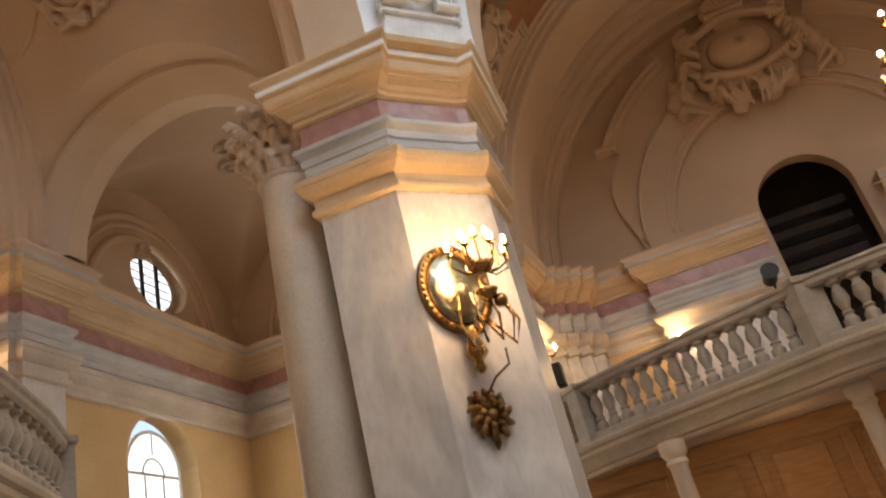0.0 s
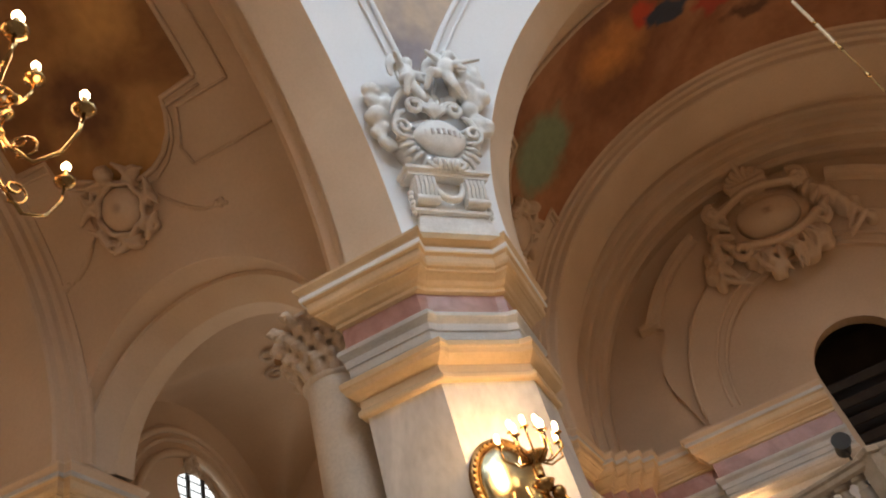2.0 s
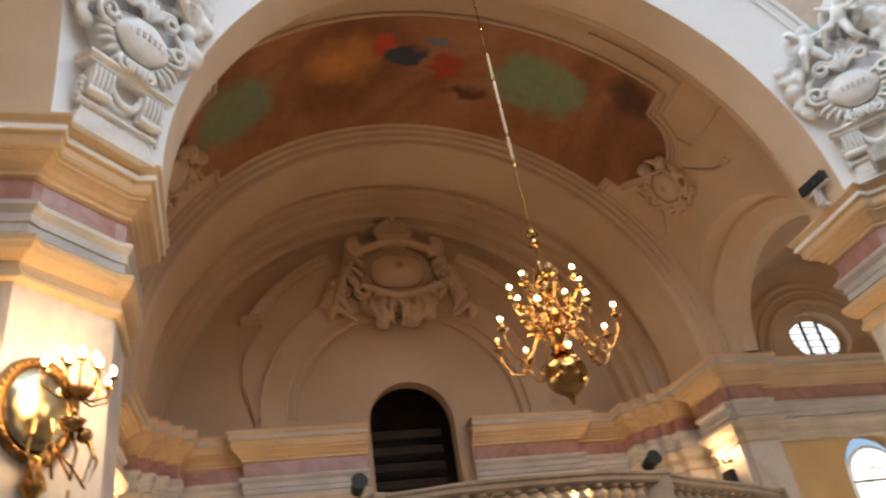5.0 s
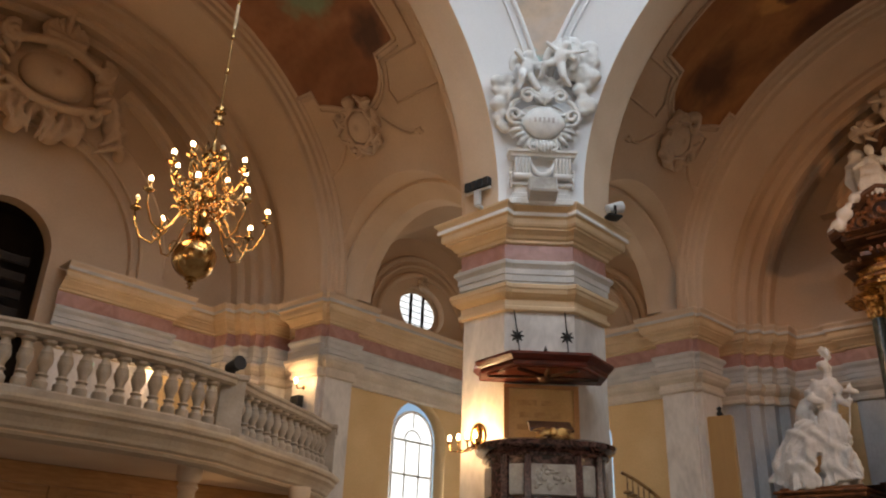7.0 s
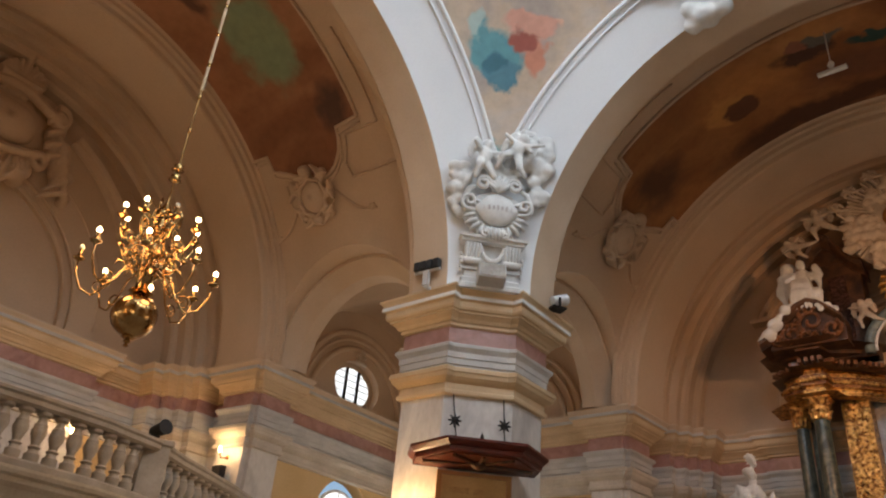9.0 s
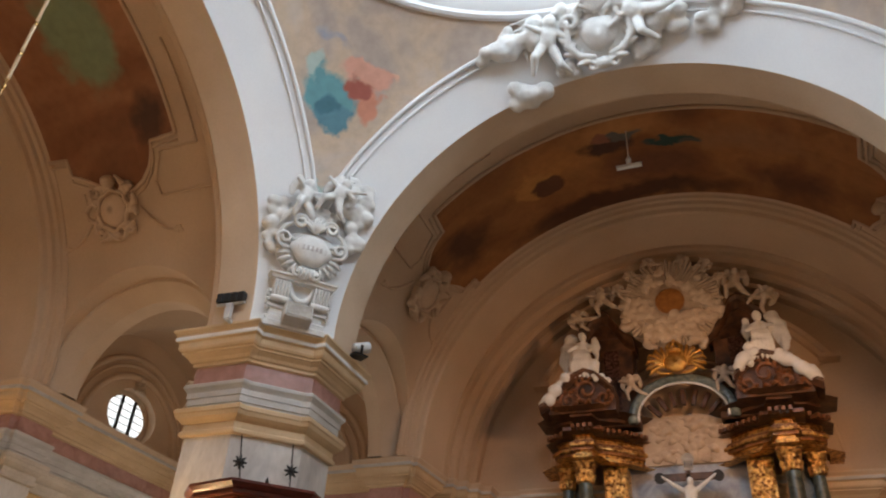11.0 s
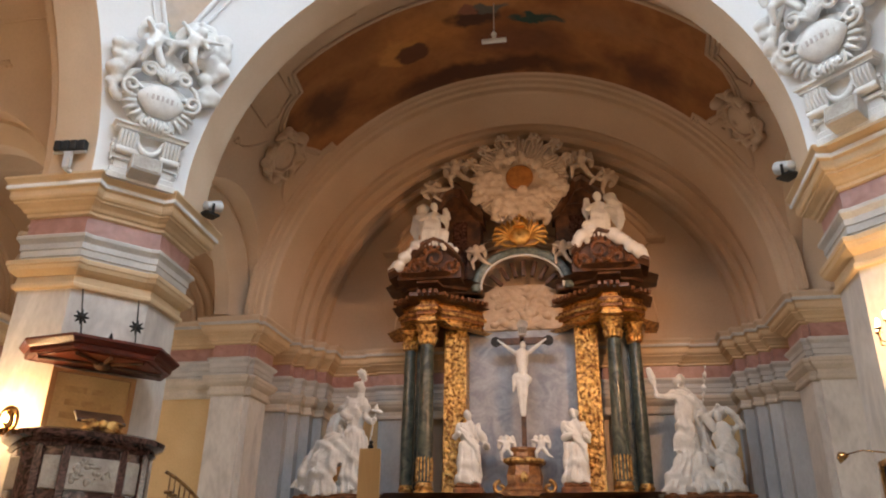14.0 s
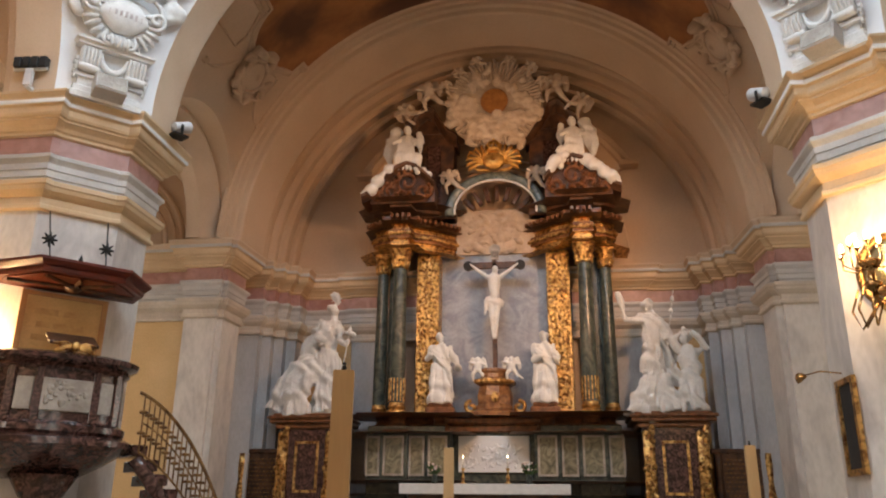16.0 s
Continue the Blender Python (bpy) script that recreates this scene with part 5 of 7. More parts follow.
# organ room behind the west arch, its darkness put into the wall and slat colour
structure("wall_organ_room", holed([(-1.6, 3.4), (1.6, 3.4), (1.6, 9.8), (-1.6, 9.8)], [], 0.1), SHADEPAINT, "back wall behind the gallery arch, painted dark for shade", "wall", turn(1) @ pose(0, 18.2, 0, 90, 0, 0))
structure("wall_organ_room_sides", Geo().box(-1.75, -1.6, 16.3, 18.3, 3.4, 9.9).box(1.6, 1.75, 16.3, 18.3, 3.4, 9.9).box(-1.75, 1.75, 16.3, 18.3, 9.8, 9.95).box(-1.75, 1.75, 16.3, 18.3, 3.3, 3.45), SHADEPAINT, "side walls behind the gallery arch, painted dark for shade", "wall", turn(1))
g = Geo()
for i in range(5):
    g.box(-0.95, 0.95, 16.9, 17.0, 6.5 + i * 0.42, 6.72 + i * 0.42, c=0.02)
tagged(part("organ_case", g, SHADEPAINT, None, m=turn(1)), "slatted wooden organ front, its shadow painted as dark colour", "organ case")

# wall lamps with white reflectors at the gallery level
for arm in ("west", "south"):
    m = turn(ARMS[arm])
    for sx in (-1, 1):
        for x, y, rz in ((3.75, 15.53, 0), (6.3, 13.2, 90)):
            t = thing("wall_lamp", "small brass wall lamp with lit candle bulbs", "wall lamp", m @ pose(sx * x, y, 5.88, 0, 0, -sx * rz), "gallery wall lamps")
            g = Geo().lathe([(0.09, 0), (0.1, 0.03), (0.04, 0.06)], 12, pose(0, 0.12, 0, 90, 0, 0)).tube([(0, 0.1, 0), (0, -0.1, -0.05), (0, -0.16, 0.05)], 0.02, 6)
            part("bracket", g, BRASS, t, smooth=True)
            part("bulb", Geo().ball((0, -0.16, 0.13), (0.035, 0.035, 0.07), 8), FLAME, t, smooth=True)
            warm_lamp((m @ pose(sx * x, y, 5.88, 0, 0, -sx * rz)) @ Vector((0, -0.22, 0.15)), GALLERY_POWER, 0.06)
            if rz:
                sp = thing("wall_speaker", "dark loudspeaker box on the pier beside the gallery", "loudspeaker", m @ pose(sx * x, y, 5.2, 0, 0, -sx * rz), "gallery loudspeakers")
                part("case", Geo().box(-0.16, 0.16, -0.16, 0.0, 0, 0.46, c=0.015), BLACK, sp)
                part("grille", Geo().box(-0.14, 0.14, -0.168, -0.16, 0.02, 0.44), IRON, sp)

# ---- chandeliers ----
GLASSBULB = material("unlit_bulb_glass", (0.75, 0.66, 0.52), (0.65, 0.55, 0.42), 0.15)
RAILGOLD = material("worn_gilt_iron", (0.34, 0.19, 0.07), (0.13, 0.065, 0.025), 0.4, 0.5, scale=8, fine=50, bump=0.2)
DARKBRASS = material("dark_brass", (0.30, 0.17, 0.06), (0.14, 0.07, 0.025), 0.3, 0.9, scale=6, fine=50, bump=0.2)


def chandelier(m, rope):
    t = thing("chandelier", "polished brass chandelier with lit candle bulbs and a ball below", "chandelier", m, "brass chandeliers")
    part("ball", Geo().lathe([(0.01, 0.0), (0.035, 0.02), (0.015, 0.045), (0.05, 0.075), (0.03, 0.1), (0.085, 0.125), (0.07, 0.14)] + [(0.285 * math.sin(radians(a)), 0.42 - 0.285 * math.cos(radians(a))) for a in range(15, 166, 15)] + [(0.09, 0.71)], 32), BRASS, t, smooth=60)
    part("stem", Geo().lathe([(0.09, 0.70), (0.16, 0.74), (0.1, 0.8), (0.06, 0.86), (0.11, 0.95), (0.13, 1.02), (0.07, 1.1), (0.06, 1.2), (0.12, 1.28), (0.14, 1.35), (0.07, 1.43), (0.05, 1.55), (0.1, 1.63), (0.1, 1.7), (0.05, 1.78), (0.04, 1.9), (0.09, 1.97), (0.05, 2.05), (0.02, 2.12), (0.02, 2.2)], 20), BRASS, t, smooth=60)
    for tier, (z, r, n, drop, off) in enumerate(((0.92, 0.84, 8, 0.34, 0), (1.56, 0.50, 8, 0.20, 22))):
        for i in range(n):
            arm = part("arm", Geo().tube([(0.08, 0, z + 0.02), (0.22 * r, 0, z + 0.14), (0.38 * r, 0, z + 0.06), (0.5 * r, 0, z - drop * 0.5), (0.68 * r, 0, z - drop), (0.86 * r, 0, z - drop * 0.8), (0.98 * r, 0, z - drop * 0.2), (r, 0, z + 0.1)], [0.02, 0.016, 0.014, 0.014, 0.015, 0.014, 0.013, 0.012], 7), BRASS, t, smooth=True, m=pose(0, 0, 0, 0, 0, off + 360 * i / n))
            part("scroll", Geo().tube([(p[0], p[1] + 0.1, p[2]) for p in scroll(0.6 * r, z - drop * 0.55, 0.1, 1.3, 250, 1)], 0.011, 5), BRASS, arm, smooth=True)
            part("drip_pan", Geo().lathe([(0.02, 0), (0.07, 0.03), (0.075, 0.045), (0.03, 0.05), (0.028, 0.1), (0.01, 0.11)], 12, pose(r, 0, z + 0.09)), BRASS, arm, smooth=True)
            lit = i % 4 != 3 if tier else i != 5
            part("candle", Geo().lathe([(0.02, z + 0.19), (0.02, z + 0.25), (0.01, z + 0.255)], 10, pose(r, 0, 0)), BRASS, arm, smooth=40)
            part("bulb", Geo().ball((r, 0, z + 0.285), (0.032, 0.032, 0.042), 10), FLAME if lit else GLASSBULB, arm, smooth=True)
            part("leaf", Geo().tube([(0.3 * r, 0, z + 0.1), (0.36 * r, 0, z + 0.2), (0.46 * r, 0, z + 0.22), (0.5 * r, 0, z + 0.14)], [0.008, 0.016, 0.014, 0.004], 6), BRASS, arm, smooth=True)
            if i % 2 == 0:
                part("reflector", Geo().lathe([(0.01, -0.008), (0.06, 0.0), (0.065, 0.01), (0.01, 0.008)], 14, pose(0.3 * r + 0.06, 0.06, z + 0.26, 90, 0, 90)), BRASS, arm, smooth=True)
    for i in range(8):
        orn = Geo().tube([(p[0], 0.02, p[2]) for p in scroll(0.24, 1.2, 0.13, 1.3, 200, -1)], 0.014, 6).tube([(0.06, 0, 1.12), (0.2, 0, 1.05), (0.34, 0, 1.16), (0.4, 0, 1.3)], [0.016, 0.014, 0.012, 0.005], 6)
        orn.lathe([(0.005, -0.03), (0.04, -0.02), (0.05, 0.0), (0.02, 0.03), (0.005, 0.06)], 10, pose(0.4, 0, 1.32))
        part("ornament", orn, BRASS, t, smooth=True, m=pose(0, 0, 0, 0, 0, 11 + 45 * i))
    for i in range(6):
        orn = Geo().tube([(0.04, 0, 1.86), (0.16, 0, 1.82), (0.24, 0, 1.94), (0.2, 0, 2.06), (0.14, 0, 2.0)], [0.014, 0.013, 0.012, 0.01, 0.005], 6)
        part("ornament", orn, BRASS, t, smooth=True, m=pose(0, 0, 0, 0, 0, 60 * i))
    part("chain", Geo().tube([(0, 0, 2.18), (0, 0, rope)], 0.013, 6), BRASS, t)
    for z in (2.45, 2.62):
        part("chain_knot", Geo().lathe([(0.02, z), (0.09, z + 0.03), (0.05, z + 0.07), (0.07, z + 0.1), (0.02, z + 0.14)], 12), BRASS, t, smooth=True)
    z = 3.3
    while z < rope - 0.5:
        part("chain_sleeve", Geo().lathe([(0.014, z), (0.028, z + 0.02), (0.028, z + 0.09), (0.014, z + 0.11)], 8), BRASS, t, smooth=True)
        z += 0.62
    part("rod_sleeve", Geo().tube([(0, 0, 4.1), (0, 0, 6.4)], 0.024, 8), CREAM, t)
    return t


ch = chandelier(pose(-7.0, 0.0, 5.0, 0, 0, 10), 9.42)
copy_thing(ch, pose(-0.1, -7.45, 5.0, 0, 0, 31))
for x, y in ((-7.0, 0.0), (-0.1, -7.45)):
    for a in (0, 120, 240):
        warm_lamp((x + 0.62 * math.cos(radians(a + 15)), y + 0.62 * math.sin(radians(a + 15)), 6.35), CHANDELIER_POWER / 3, 0.25)

# ---- mirror sconces on the diagonal pier faces ----


def mirror_sconce(m, power):
    """Front to -y, on a wall at y = 0; origin at the mirror's centre."""
    t = thing("mirror_sconce", "oval brass mirror sconce with lit candle arms on the marble pier", "wall sconce", m, "mirror sconces")
    oval = lambda rx, rz, y: [(rx * math.cos(a), y, rz * math.sin(a)) for a in span(0, 2 * math.pi, 40)[:-1]]
    part("mirror", Geo().rings([oval(0.36, 0.44, -0.03), oval(0.33, 0.41, -0.075), oval(0.24, 0.3, -0.1), oval(0.12, 0.15, -0.115), oval(0.01, 0.01, -0.12)]), MIRROR, t, "bulging oval brass mirror", smooth=True)
    f = Geo().rings([oval(0.45, 0.53, -0.01), oval(0.45, 0.53, -0.04), oval(0.43, 0.51, -0.06), oval(0.37, 0.45, -0.06), oval(0.35, 0.43, -0.03)], caps=False)
    for i in range(40):
        a = 2 * math.pi * i / 40
        f.ball((0.40 * math.cos(a), -0.06, 0.48 * math.sin(a)), (0.026, 0.026, 0.03), 6)
    part("frame", f, DARKBRASS, t, "embossed brass frame", smooth=True)
    b = Geo()
    b.lathe([(0.03, -1.0), (0.07, -0.95), (0.05, -0.88), (0.12, -0.8), (0.1, -0.7), (0.06, -0.62), (0.1, -0.55), (0.04, -0.48)], 14, pose(0, -0.12, 0))
    b.tube([(0, -0.1, -0.5), (0, -0.3, -0.62), (0, -0.55, -0.5), (0, -0.6, -0.3)], 0.03, 8)
    part("bracket", b, BRASS, t, smooth=True)
    s = Geo()
    for k in range(5):
        a = radians(-150 + 30 * k)
        s.tube([(0.05 * math.cos(a), -0.35, -0.45), (0.3 * math.cos(a), -0.35 + 0.3 * math.sin(a), -0.85), (0.4 * math.cos(a), -0.35 + 0.35 * math.sin(a), -0.6), (0.3 * math.cos(a), -0.35 + 0.2 * math.sin(a), -0.3)], 0.016, 6)
    part("scrollwork", s, BRASS, t, smooth=True)
    cup = Geo().lathe([(0.02, -0.42), (0.09, -0.36), (0.12, -0.3), (0.05, -0.26), (0.05, -0.1), (0.14, -0.04), (0.15, 0.0), (0.03, 0.01)], 16, pose(0, -0.6, 0))
    part("cup", cup, BRASS, t, smooth=True)
    part("ball", Geo().ball((0.12, -0.62, -0.42), 0.075, 12), BRASS, t, smooth=True)
    for k in range(9):
        a = radians(-180 + 22.5 * k)
        q = 0.2 if k % 2 else 0.34
        x, y, z = q * math.cos(a), -0.6 + q * 0.8 * math.sin(a), 0.1 + (0.12 if k % 2 else 0.0)
        arm = part("candle_arm", Geo().tube([(0, -0.6, -0.05), (x * 0.5, -0.6 + (y + 0.6) * 0.5, -0.12), (x, y, -0.04), (x, y, z)], 0.012, 6).lathe([(0.015, 0), (0.05, 0.02), (0.02, 0.04)], 10, pose(x, y, z)), BRASS, t, smooth=True)
        part("bulb", Geo().ball((x, y, z + 0.1), (0.028, 0.028, 0.055), 8), FLAME, arm, smooth=True)
    warm_lamp(m @ Vector((0, -0.62, 0.42)), power, 0.16)
    warm_lamp(m @ Vector((-0.05, -0.42, 0.1)), power * 0.35, 0.1)
    return t


FACE_B = pose(-(CE + D + CB + D) / 2, (CE + D + CB + D) / 2, 0, 0, 0, 45)
mirror_sconce(turn(1) @ FACE_B @ pose(-0.2, -0.004, 4.82), SCONCE_POWER)
mirror_sconce(turn(3) @ FACE_B @ pose(0.1, -0.004, 4.82), SCONCE_POWER)
for k in (1,):
    base = turn(k) @ FACE_B @ pose(-0.2, 0, 3.38)
    g = Geo().lathe([(0.01, 0.16), (0.05, 0.15), (0.08, 0.1), (0.16, 0.07), (0.2, 0.03), (0.2, 0.0)], 20, base @ pose(0, 0, 0, 90, 0, 0))
    for ring, n, r in ((0, 10, 0.2), (1, 8, 0.13)):
        for i in range(n):
            a = 2 * math.pi * (i + 0.5 * ring) / n
            pts = [(q * math.cos(a + 0.12 * j), -d, q * math.sin(a + 0.12 * j)) for j, (q, d) in enumerate(((r * 0.5, 0.09), (r * 0.9, 0.11 + 0.03 * ring), (r * 1.2, 0.08 + 0.03 * ring), (r * 1.25, 0.04)))]
            g.tube([tuple(base @ Vector(p)) for p in pts], [0.03, 0.045, 0.035, 0.015], 6)
    for i in range(5):
        a = radians(50 + 20 * i)
        g.tube([tuple(base @ Vector((q * math.cos(a), -0.05, q * math.sin(a)))) for q in (0.18, 0.27, 0.3)], [0.02, 0.03, 0.02], 6)
    g.tube([tuple(base @ Vector(p)) for p in ((0, -0.06, -0.2), (0.01, -0.06, -0.28), (0, -0.05, -0.34))], [0.03, 0.035, 0.015], 6)
    g.tube([tuple(base @ Vector(p)) for p in ((0, -0.1, 0.2), (0.06, -0.25, 0.34), (0.16, -0.4, 0.42), (0.1, -0.5, 0.55))], 0.012, 6)
    tagged(part("brass_rosette", g, DARKBRASS, None, smooth=True), "dark leafy brass rosette on the pier below the sconce", "wall ornament")

# small sconce on the pulpit pier
t = thing("small_sconce", "small brass wall sconce with lit bulbs beside the pulpit", "wall sconce", pose(-6.95, CB + D - 0.003, 4.0))
g = Geo()
oval = lambda rx, rz, y: [(rx * math.cos(a), y, rz * math.sin(a)) for a in span(0, 2 * math.pi, 28)[:-1]]
g.rings([oval(0.17, 0.23, 0), oval(0.17, 0.23, -0.03), oval(0.11, 0.16, -0.05), oval(0.09, 0.14, -0.02), oval(0.01, 0.01, -0.02)])
part("back_plate", g, BRASS, t, smooth=True)
for k, x in enumerate((-0.3, -0.1, 0.1, 0.28)):
    arm = part("candle_arm", Geo().tube([(0, -0.03, -0.1), (x * 0.5, -0.25, -0.28), (x, -0.38, -0.26), (x, -0.4, -0.14)], 0.014, 6).lathe([(0.015, -0.15), (0.05, -0.13), (0.02, -0.11)], 10, pose(x, -0.4, 0)), BRASS, t, smooth=True)
    part("bulb", Geo().ball((x, -0.4, -0.06), (0.03, 0.03, 0.055), 8), FLAME, arm, smooth=True)
warm_lamp((-6.95, CB + D - 0.45, 4.05), SCONCE_POWER * 1.5, 0.12)

# ---- pulpit on the north-west pier ----
PM = FACE_B
t = thing("pulpit_canopy", "red-brown wooden pulpit canopy hung on the pier", "pulpit canopy", PM @ pose(0, 0, 4.95) @ Matrix.Diagonal((0.94, 0.95, 1, 1)))


def hexa(w, d, z, cut=0.42):
    return [(-w, 0, z), (-w, -d * cut, z), (-w * 0.55, -d, z), (w * 0.55, -d, z), (w, -d * cut, z), (w, 0, z)]


part("board", Geo().rings([hexa(1.0, 1.1, -0.08), hexa(1.08, 1.2, -0.1), hexa(1.1, 1.22, -0.07), hexa(1.1, 1.22, -0.02), hexa(1.14, 1.27, 0.0), hexa(1.2, 1.34, 0.05), hexa(1.2, 1.34, 0.09), hexa(1.05, 1.15, 0.14)]), REDWOOD, t)
part("soffit", Geo().rings([hexa(0.98, 1.06, -0.095), hexa(0.98, 1.06, -0.085)]), REDWOOD, t, "red-brown panelled underside")
g = Geo()
for x, y in ((-0.95, -0.4), (-0.5, -1.0), (0.5, -1.0), (0.95, -0.4), (0.0, -1.02)):
    g.tube([(0, -0.5, -0.11), (x, y, -0.11)], 0.03, 6)
part("rib", g, DARKWOOD, t)
part("boss", Geo().lathe([(0.02, -0.2), (0.1, -0.17), (0.16, -0.1)], 14, pose(0, -0.5, 0)), DARKWOOD, t, smooth=True)
for x in (-0.42, 0.42):
    part("hanging_rod", Geo().tube([(x, -0.6, 0.15), (x * 1.12, -0.02, 1.22)], 0.012, 6), IRON, t)
    st = Geo()
    for i in range(8):
        a = math.pi * i / 4
        st.tube([(0, 0, 0), (0.12 * math.cos(a), 0, 0.12 * math.sin(a))], [0.035, 0.012], 6)
    st.ball((0, 0, 0), 0.05, 8)
    part("rod_star", st, IRON, t, m=pose(x * 1.06, -0.34, 0.62), smooth=True)
part("finial", Geo().lathe([(0.04, 0.18), (0.02, 0.24), (0.035, 0.28), (0.005, 0.36)], 8, pose(0, -0.7, 0)), IRON, t, smooth=True)

t = thing("pulpit_backboard", "bronze-toned wooden board behind the pulpit", "panel", PM @ pose(0, -0.004, 0))
part("board", Geo().box(-0.56, 0.56, -0.06, 0, 3.55, 4.78, c=0.01), BRONZE, t)
part("frame", holed([(-0.62, 3.5), (0.62, 3.5), (0.62, 4.8), (-0.62, 4.8)], [[(-0.54, 3.56), (0.54, 3.56), (0.54, 4.74), (-0.54, 4.74)]], 0.05), OAK, t, m=pose(0, -0.05, 0, 90, 0, 0))
for z, w, n in ((4.46, 0.40, 2), (4.26, 0.36, 3), (4.06, 0.40, 2)):
    for i in range(n):
        q = 2 * w / n
        part("lettering_bar", Geo().box(-w + i * q, -w + (i + 0.82) * q, -0.063, -0.058, z, z + 0.09), BRONZELETTER, t, "worn row of letters")

t = thing("pulpit", "brown marble pulpit with pale relief panels and curved stairs", "pulpit", PM @ pose(0, 0, 0.06) @ Matrix.Diagonal((1.1, 1.04, 1, 1)))


def bowed(w, d, z, n=18):
    pts = [(-w, 0.0, z)]
    for i in range(n + 1):
        a = math.pi - math.pi * i / n
        c, s = math.cos(a), math.sin(a)
        pts.append((w * math.copysign(abs(c) ** 0.75, c), -0.35 - (d - 0.35) * abs(s) ** 0.7, z))
    return pts + [(w, 0.0, z)]


part("body", Geo().rings([bowed(0.86, 1.2, 2.55), bowed(0.9, 1.25, 2.6), bowed(0.9, 1.25, 2.68), bowed(0.82, 1.15, 2.74), bowed(0.82, 1.15, 3.42)]), BROWNMARBLE, t, smooth=35)
part("rim", Geo().rings([bowed(0.84, 1.17, 3.42), bowed(0.88, 1.22, 3.46), bowed(0.86, 1.2, 3.5), bowed(0.96, 1.32, 3.56), bowed(0.98, 1.34, 3.62), bowed(0.9, 1.25, 3.66)]), BROWNMARBLE, t, smooth=35)
part("foot_moulding", Geo().rings([bowed(0.4, 0.55, 2.0), bowed(0.7, 0.95, 2.18), bowed(0.9, 1.22, 2.34), bowed(1.0, 1.36, 2.42), bowed(1.0, 1.36, 2.5), bowed(0.9, 1.25, 2.56)]), BROWNMARBLE, t, smooth=35)
part("pendant", Geo().lathe([(0.03, 1.2), (0.1, 1.25), (0.06, 1.32), (0.2, 1.42), (0.22, 1.52), (0.1, 1.6), (0.26, 1.75), (0.42, 2.05)], 18, pose(0, -0.55, 0)), BROWNMARBLE, t, smooth=True)
for x, rz, w in ((0, 0, 0.3), (-0.48, -22, 0.1), (0.48, 22, 0.1), (-0.8, -68, 0.14), (0.8, 68, 0.14)):
    y = -1.16 if x == 0 else (-1.09 if abs(x) < 0.6 else -0.62)
    p = part("relief_panel", Geo().box(-w, w, -0.02, 0.06, 2.86, 3.3, c=0.012), PALEPANEL, t, "pale carved relief panel", m=pose(x, y, 0, 0, 0, rz))
    if x == 0:
        rel = Geo()
        rnd = random.Random(8)
        for i in range(26):
            rel.ball((rnd.uniform(-0.24, 0.24), -0.02, 3.08 + rnd.uniform(-0.16, 0.2)), (rnd.uniform(0.02, 0.06), 0.025, rnd.uniform(0.015, 0.05)), 6)
        part("carving", rel, PALEPANEL, p, smooth=True)
for x in (-0.62, -0.34, 0.34, 0.62):
    part("pilaster", Geo().box(-0.05, 0.05, -0.05, 0.05, 2.72, 3.44, c=0.01), BROWNMARBLE, t, m=pose(x, -1.0 if abs(x) > 0.5 else -1.13, 0, 0, 0, 30 * (1 if x > 0 else -1) if abs(x) > 0.5 else 0))
ld = Geo()
ld.box(-0.3, 0.3, -0.2, 0.2, 0, 0.05, pose(0, -0.95, 3.86, 28, 0, 0), c=0.01).box(-0.05, 0.05, -1.0, -0.9, 3.62, 3.82)
part("book_rest", ld, DARKWOOD, t)
g = Geo()
for sx in (-1, 1):
    for i in range(5):
        g.tube([(0, -1.22, 3.74), (sx * (0.12 + 0.03 * i), -1.23, 3.8 - 0.035 * i), (sx * (0.26 - 0.02 * i), -1.2, 3.78 - 0.05 * i)], [0.03, 0.02, 0.008], 6)
g.ball((0, -1.24, 3.74), (0.06, 0.05, 0.08), 10)
part("winged_emblem", g, GOLD, t, "gilded winged ornament", smooth=True)
# stairs curling down behind the pulpit towards the altar side
treads = 11
for i in range(treads):
    a = i / (treads - 1)
    x, y, z = 1.05 + 1.5 * a, -0.5 + 0.55 * a * a, 2.5 - 0.2 * i
    part("tread", Geo().box(-0.1, 0.1, -0.42, 0.42, z - 0.16, z, c=0.01), BROWNMARBLE, t, m=pose(x, y, 0, 0, 0, 18 * a))
part("stair_string", Geo().tube([(1.0 + 1.5 * a, -0.92 + 0.5 * a * a, 2.3 - 2.0 * a) for a in span(0, 1, 12)], 0.1, 8), BROWNMARBLE, t, smooth=True)
rail = [(0.95 + 1.62 * a, -0.95 + 0.5 * a * a, 3.25 - 0.7 * a - 1.35 * a ** 2) for a in span(0, 1, 22)]
part("hand_rail", Geo().tube(rail, 0.025, 6), RAILGOLD, t, smooth=True)
lat = Geo()
for i, p in enumerate(rail[1:]):
    low = (p[0], p[1], p[2] - 0.82)
    lat.tube([p, low], 0.012, 5)
    lat.lathe([(0.05, -0.02), (0.06, 0), (0.05, 0.02)], 8, pose(p[0], p[1], p[2] - 0.25))
    lat.lathe([(0.05, -0.02), (0.06, 0), (0.05, 0.02)], 8, pose(p[0], p[1], p[2] - 0.55))
lat.tube([(p[0], p[1], p[2] - 0.82) for p in rail[1:]], 0.016, 5).tube([(p[0], p[1], p[2] - 0.4) for p in rail[1:]], 0.012, 5)
part("lattice", lat, RAILGOLD, t, "dark gilded iron lattice", smooth=True)

